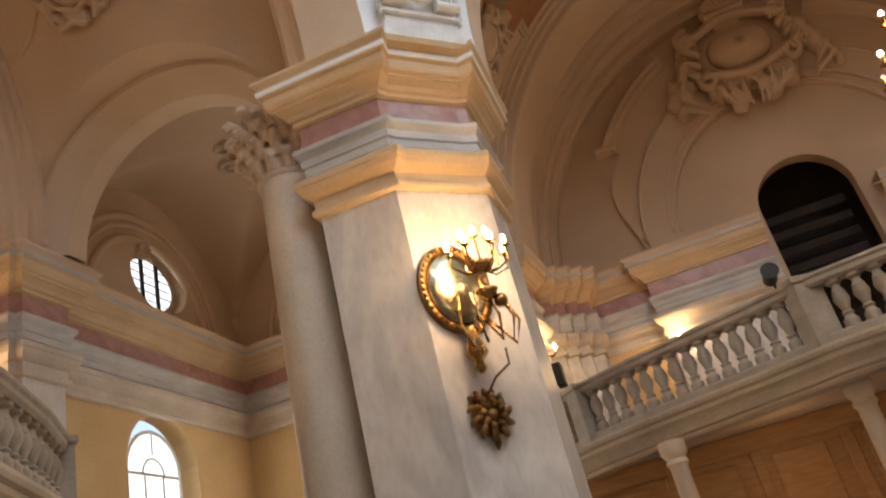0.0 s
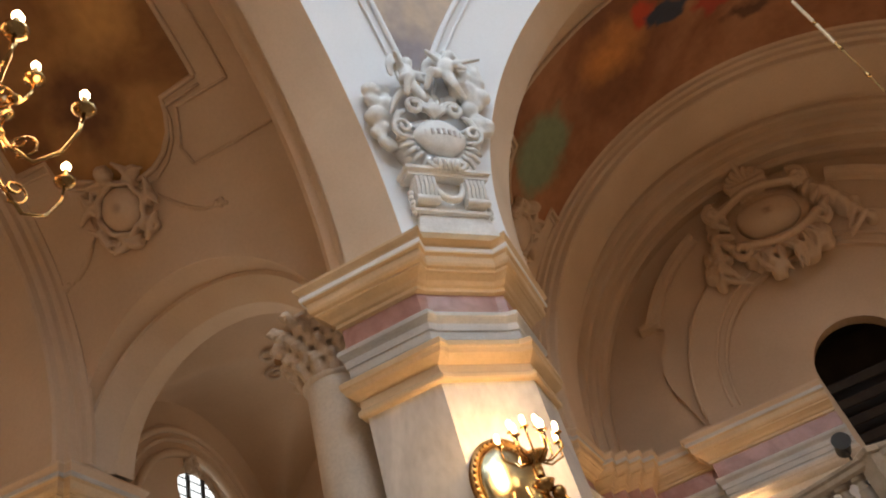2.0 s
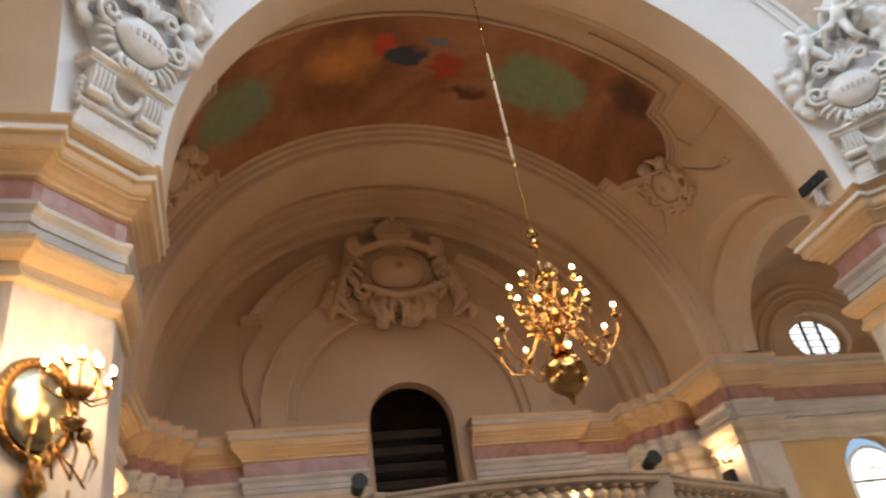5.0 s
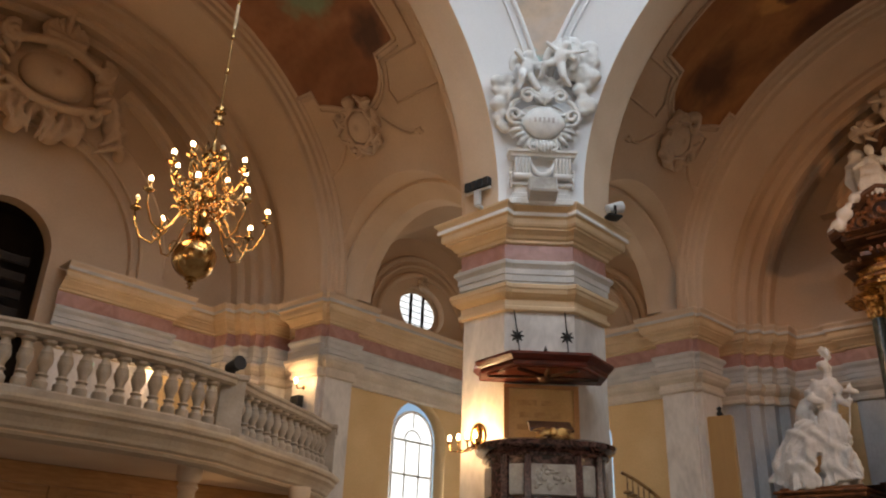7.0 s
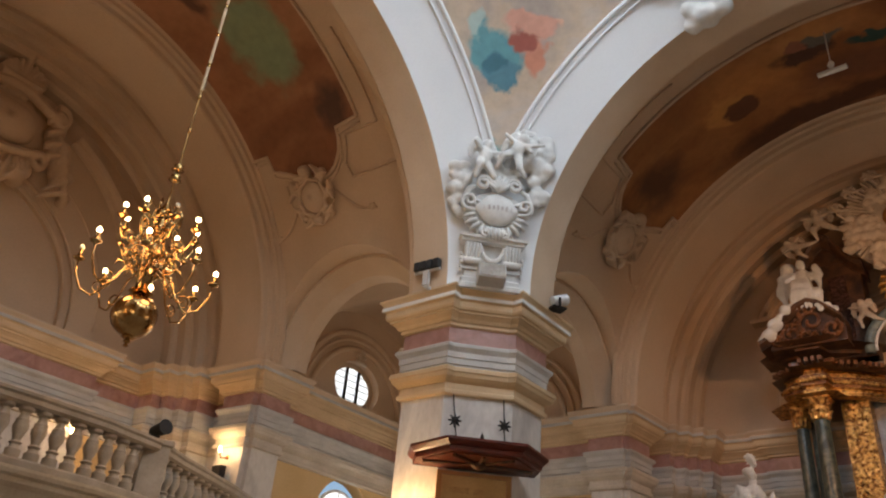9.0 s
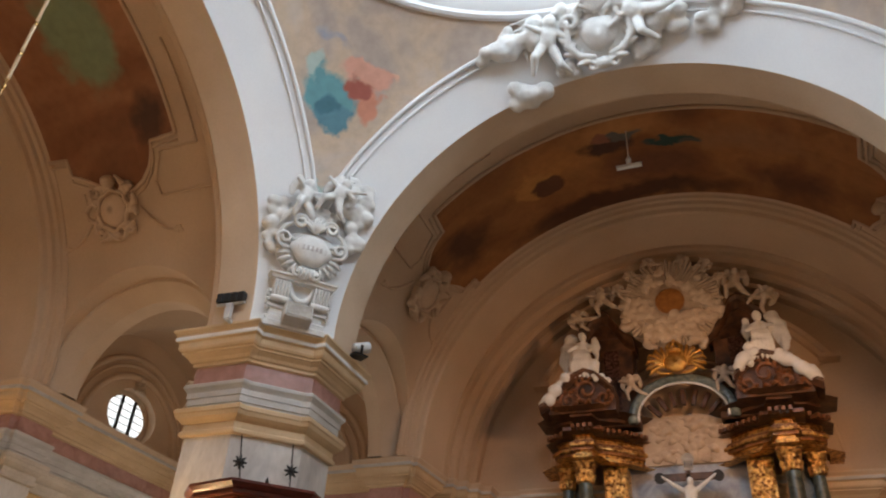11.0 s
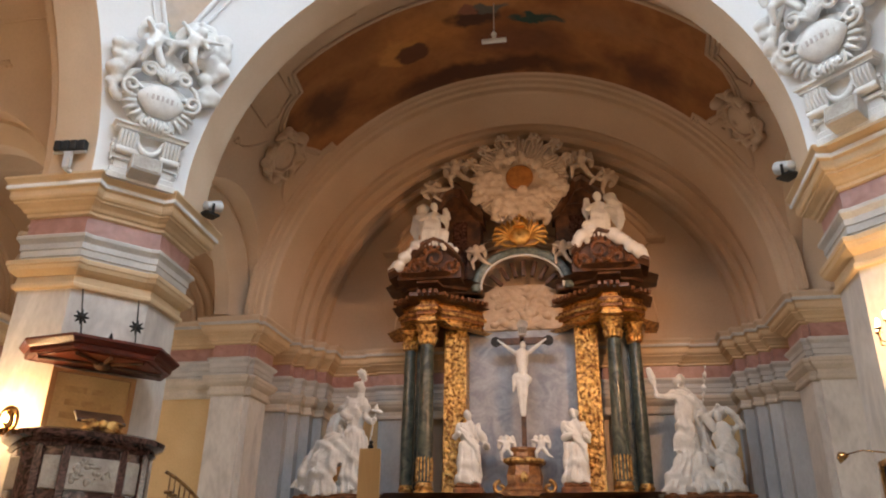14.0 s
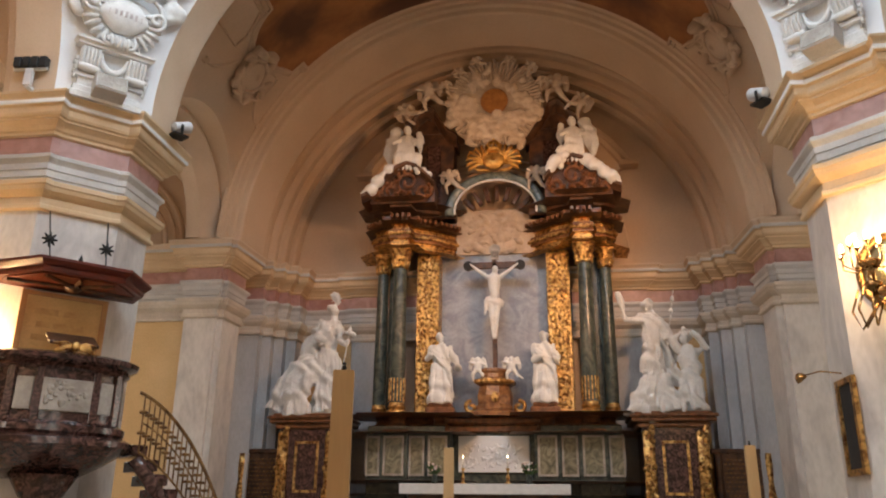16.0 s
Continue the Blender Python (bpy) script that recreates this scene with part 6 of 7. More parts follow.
# ---- altar ----
A = thing("altar_retable", "dark and gilded altar retable with green marble columns", "altar")
part("base", Geo().box(-1.2, 1.2, 14.6, 15.7, 0.9, 3.7, c=0.02), GREENMARBLE, A)
for sx in (-1, 1):
    part("base_wing", Geo().box(sx * 2.1 - 0.95, sx * 2.1 + 0.95, 14.25, 15.7, 0.9, 3.7, c=0.02), GREENMARBLE, A)
    brow = mitred([(sx * 3.15, 15.5), (sx * 3.15, 14.55), (sx * 2.75, 14.5), (sx * 2.7, 14.2), (sx * 2.02, 14.2), (sx * 1.95, 14.45), (sx * 1.65, 14.5), (sx * 1.6, 14.3), (sx * 1.0, 14.3), (sx * 0.95, 14.6)], -1 if sx > 0 else 1)
    part("wing_cornice", Geo().sweep(brow, [(-0.6, 3.5), (0.0, 3.52), (0.03, 3.6), (0.1, 3.66), (0.12, 3.74), (0.2, 3.78), (0.22, 3.86), (0.17, 3.93), (-0.6, 3.95)]), WARMWOOD, A, "glossy red-brown moulding")
    part("dado_pier", Geo().box(sx * 2.36 - 0.34, sx * 2.36 + 0.34, 14.12, 14.4, 1.3, 3.55, c=0.015).box(sx * 1.3 - 0.3, sx * 1.3 + 0.3, 14.16, 14.7, 1.3, 3.55, c=0.015), GREENMARBLE, A)
    part("dado_moulding", Geo().sweep(brow, [(-0.6, 2.1), (0.02, 2.12), (0.1, 2.2), (0.1, 2.28), (0.02, 2.36), (-0.6, 2.4)]), WARMWOOD, A)
    part("wing_plinth", Geo().box(sx * 2.1 - 1.05, sx * 2.1 + 1.05, 14.15, 15.7, 0.9, 1.3, c=0.04), BROWNMARBLE, A)
part("base_cornice", Geo().box(-1.2, 1.2, 14.42, 15.7, 3.74, 3.92, c=0.05).box(-1.2, 1.2, 14.5, 15.7, 3.56, 3.74, c=0.03), WARMWOOD, A)
for sx in (-1, 1):
    for x, y, w in ((2.9, 14.24, 0.15), (2.36, 14.11, 0.22), (1.82, 14.24, 0.16), (1.3, 14.15, 0.2)):
        pan = part("marble_panel", Geo().box(sx * x - w, sx * x + w, y - 0.02, y + 0.05, 2.55, 3.42, c=0.012), OLIVEMARBLE, A, "veined olive marble panel")
        part("panel_frame", holed([(sx * x - w - 0.03, 2.52), (sx * x + w + 0.03, 2.52), (sx * x + w + 0.03, 3.45), (sx * x - w - 0.03, 3.45)], [[(sx * x - w + 0.02, 2.57), (sx * x + w - 0.02, 2.57), (sx * x + w - 0.02, 3.4), (sx * x - w + 0.02, 3.4)]], 0.05), PALEPANEL, pan, m=pose(0, y, 0, 90, 0, 0))
part("frontal_panel", Geo().box(-0.85, 0.87, 14.52, 14.62, 2.62, 3.48, c=0.015), WHITE, A, "white relief panel")
g = Geo()
rnd = random.Random(31)
for i in range(90):
    g.ball((rnd.uniform(-0.72, 0.74), 14.52, rnd.uniform(2.72, 3.3)), (rnd.uniform(0.02, 0.07), 0.025, rnd.uniform(0.02, 0.07)), 6)
carve(part("panel_relief", g, WHITE, A), 0.02, 0.0)
part("back_slab", Geo().box(-1.5, 1.6, 15.3, 15.6, 3.9, 9.6), GREYBACK, A, "clouded blue-grey marble back")

ROOF = [(3.36, 9.56), (3.15, 9.66), (2.94, 9.88), (2.7, 10.14), (2.44, 10.36), (2.16, 10.46), (1.9, 10.36), (1.66, 10.14), (1.44, 9.9)]
COL = [(0.25, 0.0), (0.25, 0.1), (0.2, 0.14), (0.23, 0.2), (0.19, 0.26), (0.195, 0.3)]
CAPP = [(0.165, 0.0), (0.2, 0.03), (0.16, 0.06), (0.2, 0.2), (0.24, 0.3), (0.22, 0.34), (0.28, 0.44), (0.3, 0.5)]


def leaves(g, x, y, z, r, n, h, seed):
    rnd = random.Random(seed)
    for row in range(2):
        for i in range(n):
            a = 2 * math.pi * (i + 0.5 * row) / n
            c, s = math.cos(a), math.sin(a)
            zz = z + row * h * 0.45
            g.tube([(x + r * c, y + r * s, zz), (x + 1.1 * r * c, y + 1.1 * r * s, zz + h * 0.4), (x + 1.4 * r * c, y + 1.4 * r * s, zz + h * 0.5), (x + 1.45 * r * c, y + 1.45 * r * s, zz + h * 0.4)], [0.05, 0.05, 0.04, 0.02], 5)


for sx in (-1, 1):
    for x, y, s, top in ((2.36, 14.3, 1.0, 7.7), (2.9, 14.72, 0.85, 7.68)):
        m = pose(sx * x, y, 3.95)
        hgt = top - 3.95
        part("column", Geo().lathe([(0.19 * s, 0.3), (0.195 * s, hgt * 0.35), (0.165 * s, hgt)], 24, m), GREENMARBLE, A, "dark green marble column shaft", smooth=60)
        part("column_base", Geo().lathe([(r * s, z) for r, z in COL], 24, m), GOLD, A, smooth=50)
        g = Geo().lathe([(r * s, top + z) for r, z in CAPP], 20, pose(sx * x, y, 0))
        leaves(g, sx * x, y, top + 0.03, 0.18 * s, 9, 0.36, 3)
        g.box(sx * x - 0.28 * s, sx * x + 0.28 * s, y - 0.28 * s, y + 0.28 * s, top + 0.47, top + 0.54, c=0.01)
        carve(part("column_capital", g, GOLD, A, "gilded leafy capital"), 0.016, 0.0)
        if s == 1.0:
            g = Geo()
            for i in range(14):
                a = 2 * math.pi * i / 14
                g.tube([(sx * x + 0.2 * math.cos(a), y + 0.2 * math.sin(a), 4.28), (sx * x + 0.195 * math.cos(a), y + 0.195 * math.sin(a), 4.85)], 0.022, 5)
            carve(part("fluted_sleeve", g, GOLD, A), 0.012, 0.0)
    # gilded pilaster with carved foliage
    pil = part("pilaster", Geo().box(sx * 1.7 - 0.3, sx * 1.7 + 0.3, 14.75, 15.3, 3.95, 8.25, c=0.02), GOLD, A, "gilded carved pilaster")
    g = Geo()
    rnd = random.Random(40)
    for i in range(460):
        q = rnd.uniform(0.03, 0.07)
        g.ball((sx * 1.7 + rnd.uniform(-0.25, 0.25), 14.75 + rnd.uniform(-0.03, 0.02), rnd.uniform(4.2, 8.15)), (q * 0.8, 0.05, q * rnd.uniform(0.8, 1.6)), 6)
    carve(part("foliage", g, GOLD, pil, "gilded carved foliage"), 0.018, 0.0)
    part("pilaster", Geo().box(sx * 2.62 - 0.16, sx * 2.62 + 0.16, 14.95, 15.4, 3.95, 8.25, c=0.02), GREENMARBLE, A)
    # entablature block, brought forward over the inner column
    plan = [(sx * 3.25, 15.5), (sx * 3.25, 14.8), (sx * 2.95, 14.52), (sx * 2.68, 14.46), (sx * 2.64, 14.04), (sx * 2.08, 14.04), (sx * 2.0, 14.42), (sx * 1.5, 14.7), (sx * 0.95, 15.25)]
    pth = mitred(plan, -1 if sx > 0 else 1)
    part("gilded_frieze", Geo().sweep(pth, [(-0.3, 8.2), (0.02, 8.21), (0.02, 8.3), (0.05, 8.32), (0.05, 8.4), (0.1, 8.44), (0.1, 8.49), (0.02, 8.505)]), GOLD, A, "gilded architrave")
    part("frieze_band", Geo().sweep(pth, [(0.015, 8.5), (0.015, 8.75)]), GILTWOOD, A)
    part("gilded_moulding", Geo().sweep(pth, [(0.01, 8.735), (0.04, 8.74), (0.1, 8.8), (0.1, 8.87), (0.13, 8.9), (0.04, 8.905)]), GOLD, A, "gilded moulding")
    g = Geo()
    for p, ang in along([(p[0], p[1]) for p in plan[1:]], 0.085):
        g.ball((p.x, p.y - 0.05, 8.62), (0.045, 0.05, 0.075), 6)
    carve(part("frieze_carving", g, GOLD, A), 0.02, 0.0)
    part("entablature", Geo().sweep(pth, [(-0.2, 8.92), (0.06, 8.93), (0.06, 9.0), (0.12, 9.03), (0.13, 9.1), (0.26, 9.12), (0.28, 9.2), (0.33, 9.24), (0.38, 9.34), (0.4, 9.36), (0.4, 9.42), (-0.4, 9.5)]), DARKWOOD, A)
    for p, ang in along([(p[0], p[1]) for p in plan[1:]], 0.15):
        part("dentil", Geo().box(-0.045, 0.045, -0.2, 0.06, 9.0, 9.11, c=0.01), WARMWOOD, A, m=pose(p.x, p.y, 0, 0, 0, ang if sx < 0 else ang + 180))
    part("block_top", Geo().rings([[(x, y, z) for x, y in plan] for z in (9.36, 9.46)]), DARKWOOD, A)
    # broken curved pediment with scrolls
    ped = Geo().rings([[(sx * x, 14.55, z - 0.14), (sx * x, 13.86, z - 0.14), (sx * x, 13.78, z - 0.06), (sx * x, 13.7, z - 0.02), (sx * x, 13.68, z + 0.06), (sx * x, 14.55, z + 0.08)] for x, z in ROOF])
    part("pediment_curve", ped, DARKWOOD, A, smooth=25)
    part("pediment_field", Geo().rings([[(sx * x, 13.94, 9.42), (sx * x, 13.94, z - 0.1), (sx * x, 14.5, z - 0.1), (sx * x, 14.5, 9.42)] for x, z in ROOF[1:]]), DARKWOOD, A)
    for cx, cz, r, st, sg in ((2.15, 9.98, 0.34, 250, 1), (2.62, 9.74, 0.24, 60, -1), (1.72, 9.74, 0.22, 120, 1), (2.96, 9.62, 0.13, 60, -1)):
        g = Geo().tube([(sx * p[0], p[1] + 14.0, p[2]) for p in scroll(cx, cz, r, 1.4, st, sg)], 0.05, 7)
        for i in range(7):
            a = radians(st + 34 * i)
            g.tube([(sx * (cx + r * 0.7 * math.cos(a)), 13.92, cz + r * 0.7 * math.sin(a)), (sx * (cx + r * 0.95 * math.cos(a + 0.2)), 13.82, cz + r * 0.95 * math.sin(a + 0.2)), (sx * (cx + r * 1.15 * math.cos(a + 0.5)), 13.88, cz + r * 1.15 * math.sin(a + 0.5))], [0.03, 0.06, 0.025], 6)
        carve(part("pediment_carving", g, WARMWOOD, A, "carved leafy scroll"), 0.016, 0.02, 0.06)
    # upper posts beside the opening
    part("attic_post", Geo().box(sx * 1.5 - 0.46, sx * 1.5 + 0.46, 14.9, 15.5, 9.3, 11.9, c=0.03).box(sx * 1.5 - 0.52, sx * 1.5 + 0.52, 14.84, 15.5, 9.3, 9.6, c=0.03), DARKWOOD, A)
    part("attic_panel", Geo().box(sx * 1.62 - 0.2, sx * 1.62 + 0.2, 14.86, 14.92, 9.8, 11.5, c=0.02), BROWNMARBLE, A)
    g = Geo()
    crest = [(0.95, 11.55), (1.2, 11.72), (1.42, 12.05), (1.62, 12.42), (1.82, 12.52), (2.02, 12.36), (2.2, 12.1), (2.42, 12.0)]
    g.rings([[(sx * x, y, z + dz) for y, dz in ((15.4, -0.16), (14.85, -0.16), (14.75, -0.04), (14.68, 0.0), (14.62, 0.1), (14.62, 0.17), (15.4, 0.17))] for x, z in crest])
    part("attic_cornice", g, DARKWOOD, A, smooth=25)
    part("attic_gable", Geo().rings([[(sx * x, 14.95, 11.0), (sx * x, 14.95, z), (sx * x, 15.4, z), (sx * x, 15.4, 11.0)] for x, z in crest[1:7]]), DARKWOOD, A)

part("green_arch", Geo().tube([(0.1 + 1.24 * math.cos(a), 14.74, 9.42 + 1.0 * math.sin(a)) for a in span(-0.1, math.pi + 0.1, 30)], 0.13, 12), ARCHMARBLE, A, "grey-green marbled arch", smooth=True)
# white tube added along the inner edge as the arch's highlight
part("arch_highlight", Geo().tube([(0.1 + 1.1 * math.cos(a), 14.68, 9.42 + 0.87 * math.sin(a)) for a in span(-0.1, math.pi + 0.1, 30)], 0.03, 6), WHITE, A, smooth=True)
for k, a in enumerate(span(45, 135, 6)):
    r = radians(a)
    part("ray_bar", Geo().box(-0.06, 0.06, -0.05, 0.05, 0.85, 1.3, c=0.015), DARKWOOD, A, m=pose(0.12, 15.12, 9.0, 0, 90 - a, 0))
g = Geo()
cloud(g, (0.1, 15.22, 8.95), (0.85, 0.04, 0.6), 90, (0.05, 0.13), 60)
part("relief_ground", Geo().box(-1.0, 1.2, 15.22, 15.4, 8.35, 9.62), TANSTUCCO, A)
carve(part("cloud_relief", g, TANSTUCCO, A, "pale cloud relief"), 0.035, 0.03, 0.2)
# gilded emblem: a shield between palm branches, under a crown
g = Geo()
rings = []
for i in range(7):
    q = math.cos(math.pi / 2 * i / 6)
    rings.append([(0.27 * q * math.cos(a) * (1 + 0.12 * math.cos(2 * a)), -0.05 - 0.12 * math.sin(math.pi / 2 * i / 6), (0.3 * q + 0.03 * q * math.cos(2 * a)) * math.sin(a)) for a in span(0, 2 * math.pi, 24)[:-1]])
g.rings(rings)
part("gilded_shield", g, BRIGHTGOLD, A, "gilded bulging shield", smooth=True, m=pose(0.1, 14.38, 10.7))
for sx in (-1, 1):
    branch = part("gilded_branch", Geo().tube([(sx * 0.1, -0.04, -0.3), (sx * 0.4, -0.06, -0.28), (sx * 0.62, -0.05, -0.12), (sx * 0.7, -0.04, 0.05)], [0.03, 0.05, 0.04, 0.015], 7), BRIGHTGOLD, A, "gilded palm branch", smooth=True, m=pose(0.1, 14.4, 10.72))
    for i in range(7):
        a = radians(-20 + 19 * i)
        L = 0.6 - 0.035 * abs(i - 3)
        leaf = Geo().tube([(sx * 0.2, -0.04, -0.1), (sx * (0.2 + 0.5 * L * math.cos(a)), -0.12, -0.1 + 0.5 * L * math.sin(a) + 0.06), (sx * (0.2 + 0.9 * L * math.cos(a)), -0.1, -0.1 + 0.92 * L * math.sin(a) + 0.02), (sx * (0.22 + L * math.cos(a)), -0.06, -0.15 + 0.86 * L * math.sin(a))], [0.025, 0.045, 0.055, 0.02], 7)
        part("leaf", leaf, BRIGHTGOLD, branch, smooth=True)
g = Geo().lathe([(0.17, 0.0), (0.2, 0.02), (0.18, 0.07), (0.2, 0.09), (0.19, 0.1)], 18)
for i in range(8):
    a = math.pi * i / 4
    g.tube([(0.18 * math.cos(a), 0.18 * math.sin(a), 0.1), (0.22 * math.cos(a), 0.22 * math.sin(a), 0.2), (0.12 * math.cos(a), 0.12 * math.sin(a), 0.3), (0, 0, 0.32)], 0.025, 6)
g.ball((0, 0, 0.37), 0.055, 8)
part("gilded_crown", g, BRIGHTGOLD, A, "gilded crown", smooth=True, m=pose(0.1, 14.34, 10.94))

# sunburst with an amber round window
S = thing("sunburst", "pale stucco sunburst with clouds round an amber disc", "sunburst", pose(0.12, 14.55, 12.58))
for i in range(72):
    a = 2 * math.pi * i / 72
    L = (1.36, 1.3, 1.34, 1.28)[i % 4] + 0.05 * math.sin(i * 5)
    c, q = math.cos(a), math.sin(a)
    part("ray", Geo().rings([[(0.34 * c - w * q, y, 0.34 * q + w * c) for w, y in ((-0.012, -0.06), (0, -0.1), (0.012, -0.06))], [(L * c - w * q, y, L * q + w * c) for w, y in ((-0.045, 0.0), (0, -0.05), (0.045, 0.0))]]), PALESTUCCO, S)
g = Geo()
rnd = random.Random(70)
for i in range(150):
    a = rnd.uniform(0, 2 * math.pi)
    q = rnd.uniform(0.5, 1.15)
    b = rnd.uniform(0.05, 0.13)
    if math.sin(a) < 0.25 or rnd.random() < 0.3:
        g.ball((q * math.cos(a), -0.06, q * math.sin(a)), (b * 1.3, 0.1, b), 8)
cloud(g, (0, -0.06, -1.05), (0.75, 0.06, 0.38), 70, (0.06, 0.14), 71)
cloud(g, (0, -0.08, -0.65), (0.8, 0.05, 0.3), 60, (0.05, 0.12), 72)
for sx in (-1, 1):
    cloud(g, (sx * 1.1, -0.06, -0.35), (0.25, 0.05, 0.35), 24, (0.06, 0.13), 74)
carve(part("cloud", g, PALESTUCCO, S), 0.028, 0.015, 0.1)
part("backing", Geo().lathe([(0.01, 0.06), (0.6, 0.06), (1.3, 0.02), (1.34, -0.06)], 48, pose(0, 0.08, 0, 90, 0, 0)), PALESTUCCO, S, smooth=30)
part("amber_disc", Geo().lathe([(0.01, 0.1), (0.34, 0.1), (0.385, 0.06), (0.385, 0.0)], 32, pose(0, -0.06, 0, 90, 0, 0)), AMBER, S, "amber brown disc", smooth=30)
for i in range(6):
    a = radians(22 + 136 * i / 5)
    w = Geo()
    winged_child(w, pose(1.3 * math.cos(a), -0.15, 1.22 * math.sin(a) - 0.12, 0, 70 * math.cos(a) + 25 * (i % 3 - 1), 0), 0.42 + 0.06 * (i % 2))
    carve(part("winged_figure", w, PALESTUCCO, S), 0.022, 0.0)
for sx in (-1, 1):
    for x, z, ry, q in ((2.2, 12.25, 50, 0.7), (1.72, 12.66, 10, 0.85), (1.12, 10.05, 8, 0.66)):
        w = Geo()
        winged_child(w, pose(0, 0, 0, 0, sx * ry, 0), q)
        tagged(carve(part("small_statue", w, PALESTUCCO, None, m=pose(0.05 + sx * x, 14.62, z)), 0.024, 0.01, 0.08), "small pale winged statue on the altar crest", "statue", "crest statues")

# crucifix
C = thing("crucifix", "dark wooden crucifix with a white carved figure", "crucifix", pose(0.06, 14.6, 0))
part("cross", Geo().box(-0.06, 0.06, 0, 0.08, 5.1, 8.2, c=0.01).box(-0.68, 0.68, 0, 0.08, 7.75, 7.93, c=0.01), DARKWOOD, C)
for sx in (-1, 1):
    part("cross_end", Geo().lathe([(0.02, -0.05), (0.13, -0.04), (0.13, 0.04), (0.02, 0.05)], 14, pose(sx * 0.68, 0.04, 7.84, 90, 0, 0)), BLACK, C, smooth=30)
part("title_board", Geo().box(-0.09, 0.13, -0.03, 0.02, 7.98, 8.26, c=0.01).lathe([(0.02, -0.03), (0.15, -0.02), (0.15, 0.02)], 14, pose(0.02, 0.0, 8.26, 90, 0, 0)), PALEPANEL, C)
g = Geo()
for i in range(4):
    g.box(-0.06 + i * 0.05, -0.04 + i * 0.05, -0.04, -0.03, 8.04, 8.2)
part("lettering_bar", g, BLACK, C, "dark letter strokes")
g = Geo()
limb(g, (0, -0.06, 7.42), (0.02, -0.1, 6.95), 0.15, 0.115)
limb(g, (0, -0.06, 7.45), (0, -0.06, 7.2), 0.17, 0.15)
g.ball((0.03, -0.12, 7.68), (0.085, 0.1, 0.115), 10)
for sx in (-1, 1):
    limb(g, (sx * 0.17, -0.06, 7.5), (sx * 0.4, -0.05, 7.68), 0.062, 0.05)
    limb(g, (sx * 0.4, -0.05, 7.68), (sx * 0.62, -0.03, 7.86), 0.048, 0.03)
    limb(g, (sx * 0.08, -0.08, 6.85), (sx * 0.06, -0.16, 6.4), 0.095, 0.07)
    limb(g, (sx * 0.06, -0.16, 6.4), (sx * 0.03, -0.06, 5.9), 0.068, 0.04)
limb(g, (-0.14, -0.08, 6.86), (0.14, -0.1, 6.78), 0.12, 0.12)
limb(g, (-0.2, -0.1, 6.85), (-0.24, -0.08, 6.5), 0.07, 0.03)
fig = carve(part("white_figure", g, STUCCO, C), 0.025, 0.012, 0.06)
# gilded pedestal under the cross
t = thing("gilded_pedestal", "gilded wooden pedestal with scrolled feet under the crucifix", "pedestal", pose(0.06, 14.55, 3.93))
part("block", Geo().lathe([(0.66, 0), (0.66, 0.1), (0.5, 0.16), (0.5, 0.22), (0.44, 0.3), (0.46, 0.5), (0.4, 0.72), (0.5, 0.8), (0.52, 0.88), (0.36, 0.94), (0.34, 1.04), (0.38, 1.1), (0.36, 1.16), (0.1, 1.2)], 8, pose(0, 0, 0, 0, 0, 22.5), squash=0.7), GILTWOOD, t)
part("gilded_band", Geo().lathe([(0.5, 0.78), (0.55, 0.82), (0.55, 0.88), (0.5, 0.9)], 8, pose(0, 0, 0, 0, 0, 22.5), squash=0.72), GOLD, t)
for sx in (-1, 1):
    part("scroll", Geo().tube([(sx * p[0], p[1], p[2]) for p in scroll(0.58, 0.22, 0.17, 1.1, 90, -1)], 0.05, 8), GOLD, t, smooth=True)
    w = Geo()
    winged_child(w, pose(sx * 0.42, -0.05, 0.95), 0.55)
    tagged(carve(part("small_statue", w, STUCCO, None, m=pose(0.06, 14.5, 3.95)), 0.025, 0.0), "small white winged statue beside the crucifix foot", "statue", "small statues")
part("ornament", Geo().ball((0, -0.28, 0.45), (0.12, 0.05, 0.14), 10), GOLD, t, smooth=True)

# standing statues at the cross
for sx, aL, aR, sd in ((-1, (-0.12, -0.16, 0.66), (0.26, -0.14, 0.52), 4), (1, (-0.02, -0.18, 0.62), (0.14, -0.17, 0.58), 9)):
    b = Geo().box(-0.36, 0.36, -0.25, 0.25, 0, 0.2, c=0.04).box(-0.3, 0.3, -0.2, 0.2, 0.2, 0.3, c=0.03)
    tagged(part("pedestal", b, WARMWOOD, None, m=pose(sx * 1.28, 14.45, 3.95)), "brown moulded base under a white statue", "base", "statue bases")
    g = Geo()
    robed_figure(g, 1.78, 0.06 * sx, aL, aR, sd)
    tagged(carve(part("statue", g, STUCCO, None, m=pose(sx * 1.28, 14.42, 4.24)), 0.015, 0.02, 0.09, 0.06), "white standing statue in a folded robe", "statue", "altar statues")



def cloth(g, path, width, n, r, seed):
    """Bundled ridges of cloth that follow one bent path."""
    rnd = random.Random(seed)
    pts = [Vector(p) for p in path]
    for i in range(n):
        off = (i / (n - 1) - 0.5) * 2 * width
        line = []
        for j, p in enumerate(pts):
            d = (pts[min(j + 1, len(pts) - 1)] - pts[max(j - 1, 0)]).normalized()
            side = d.cross(Vector((0, -1, 0)))
            f = 0.75 + 0.5 * j / (len(pts) - 1)
            line.append(p + side * off * f + Vector((rnd.uniform(-0.02, 0.02), 0.1 * (off / width) ** 2 + rnd.uniform(-0.03, 0.05), rnd.uniform(-0.03, 0.03))))
        g.tube(line, [r * rnd.uniform(0.6, 1.15) for p in pts], 6)


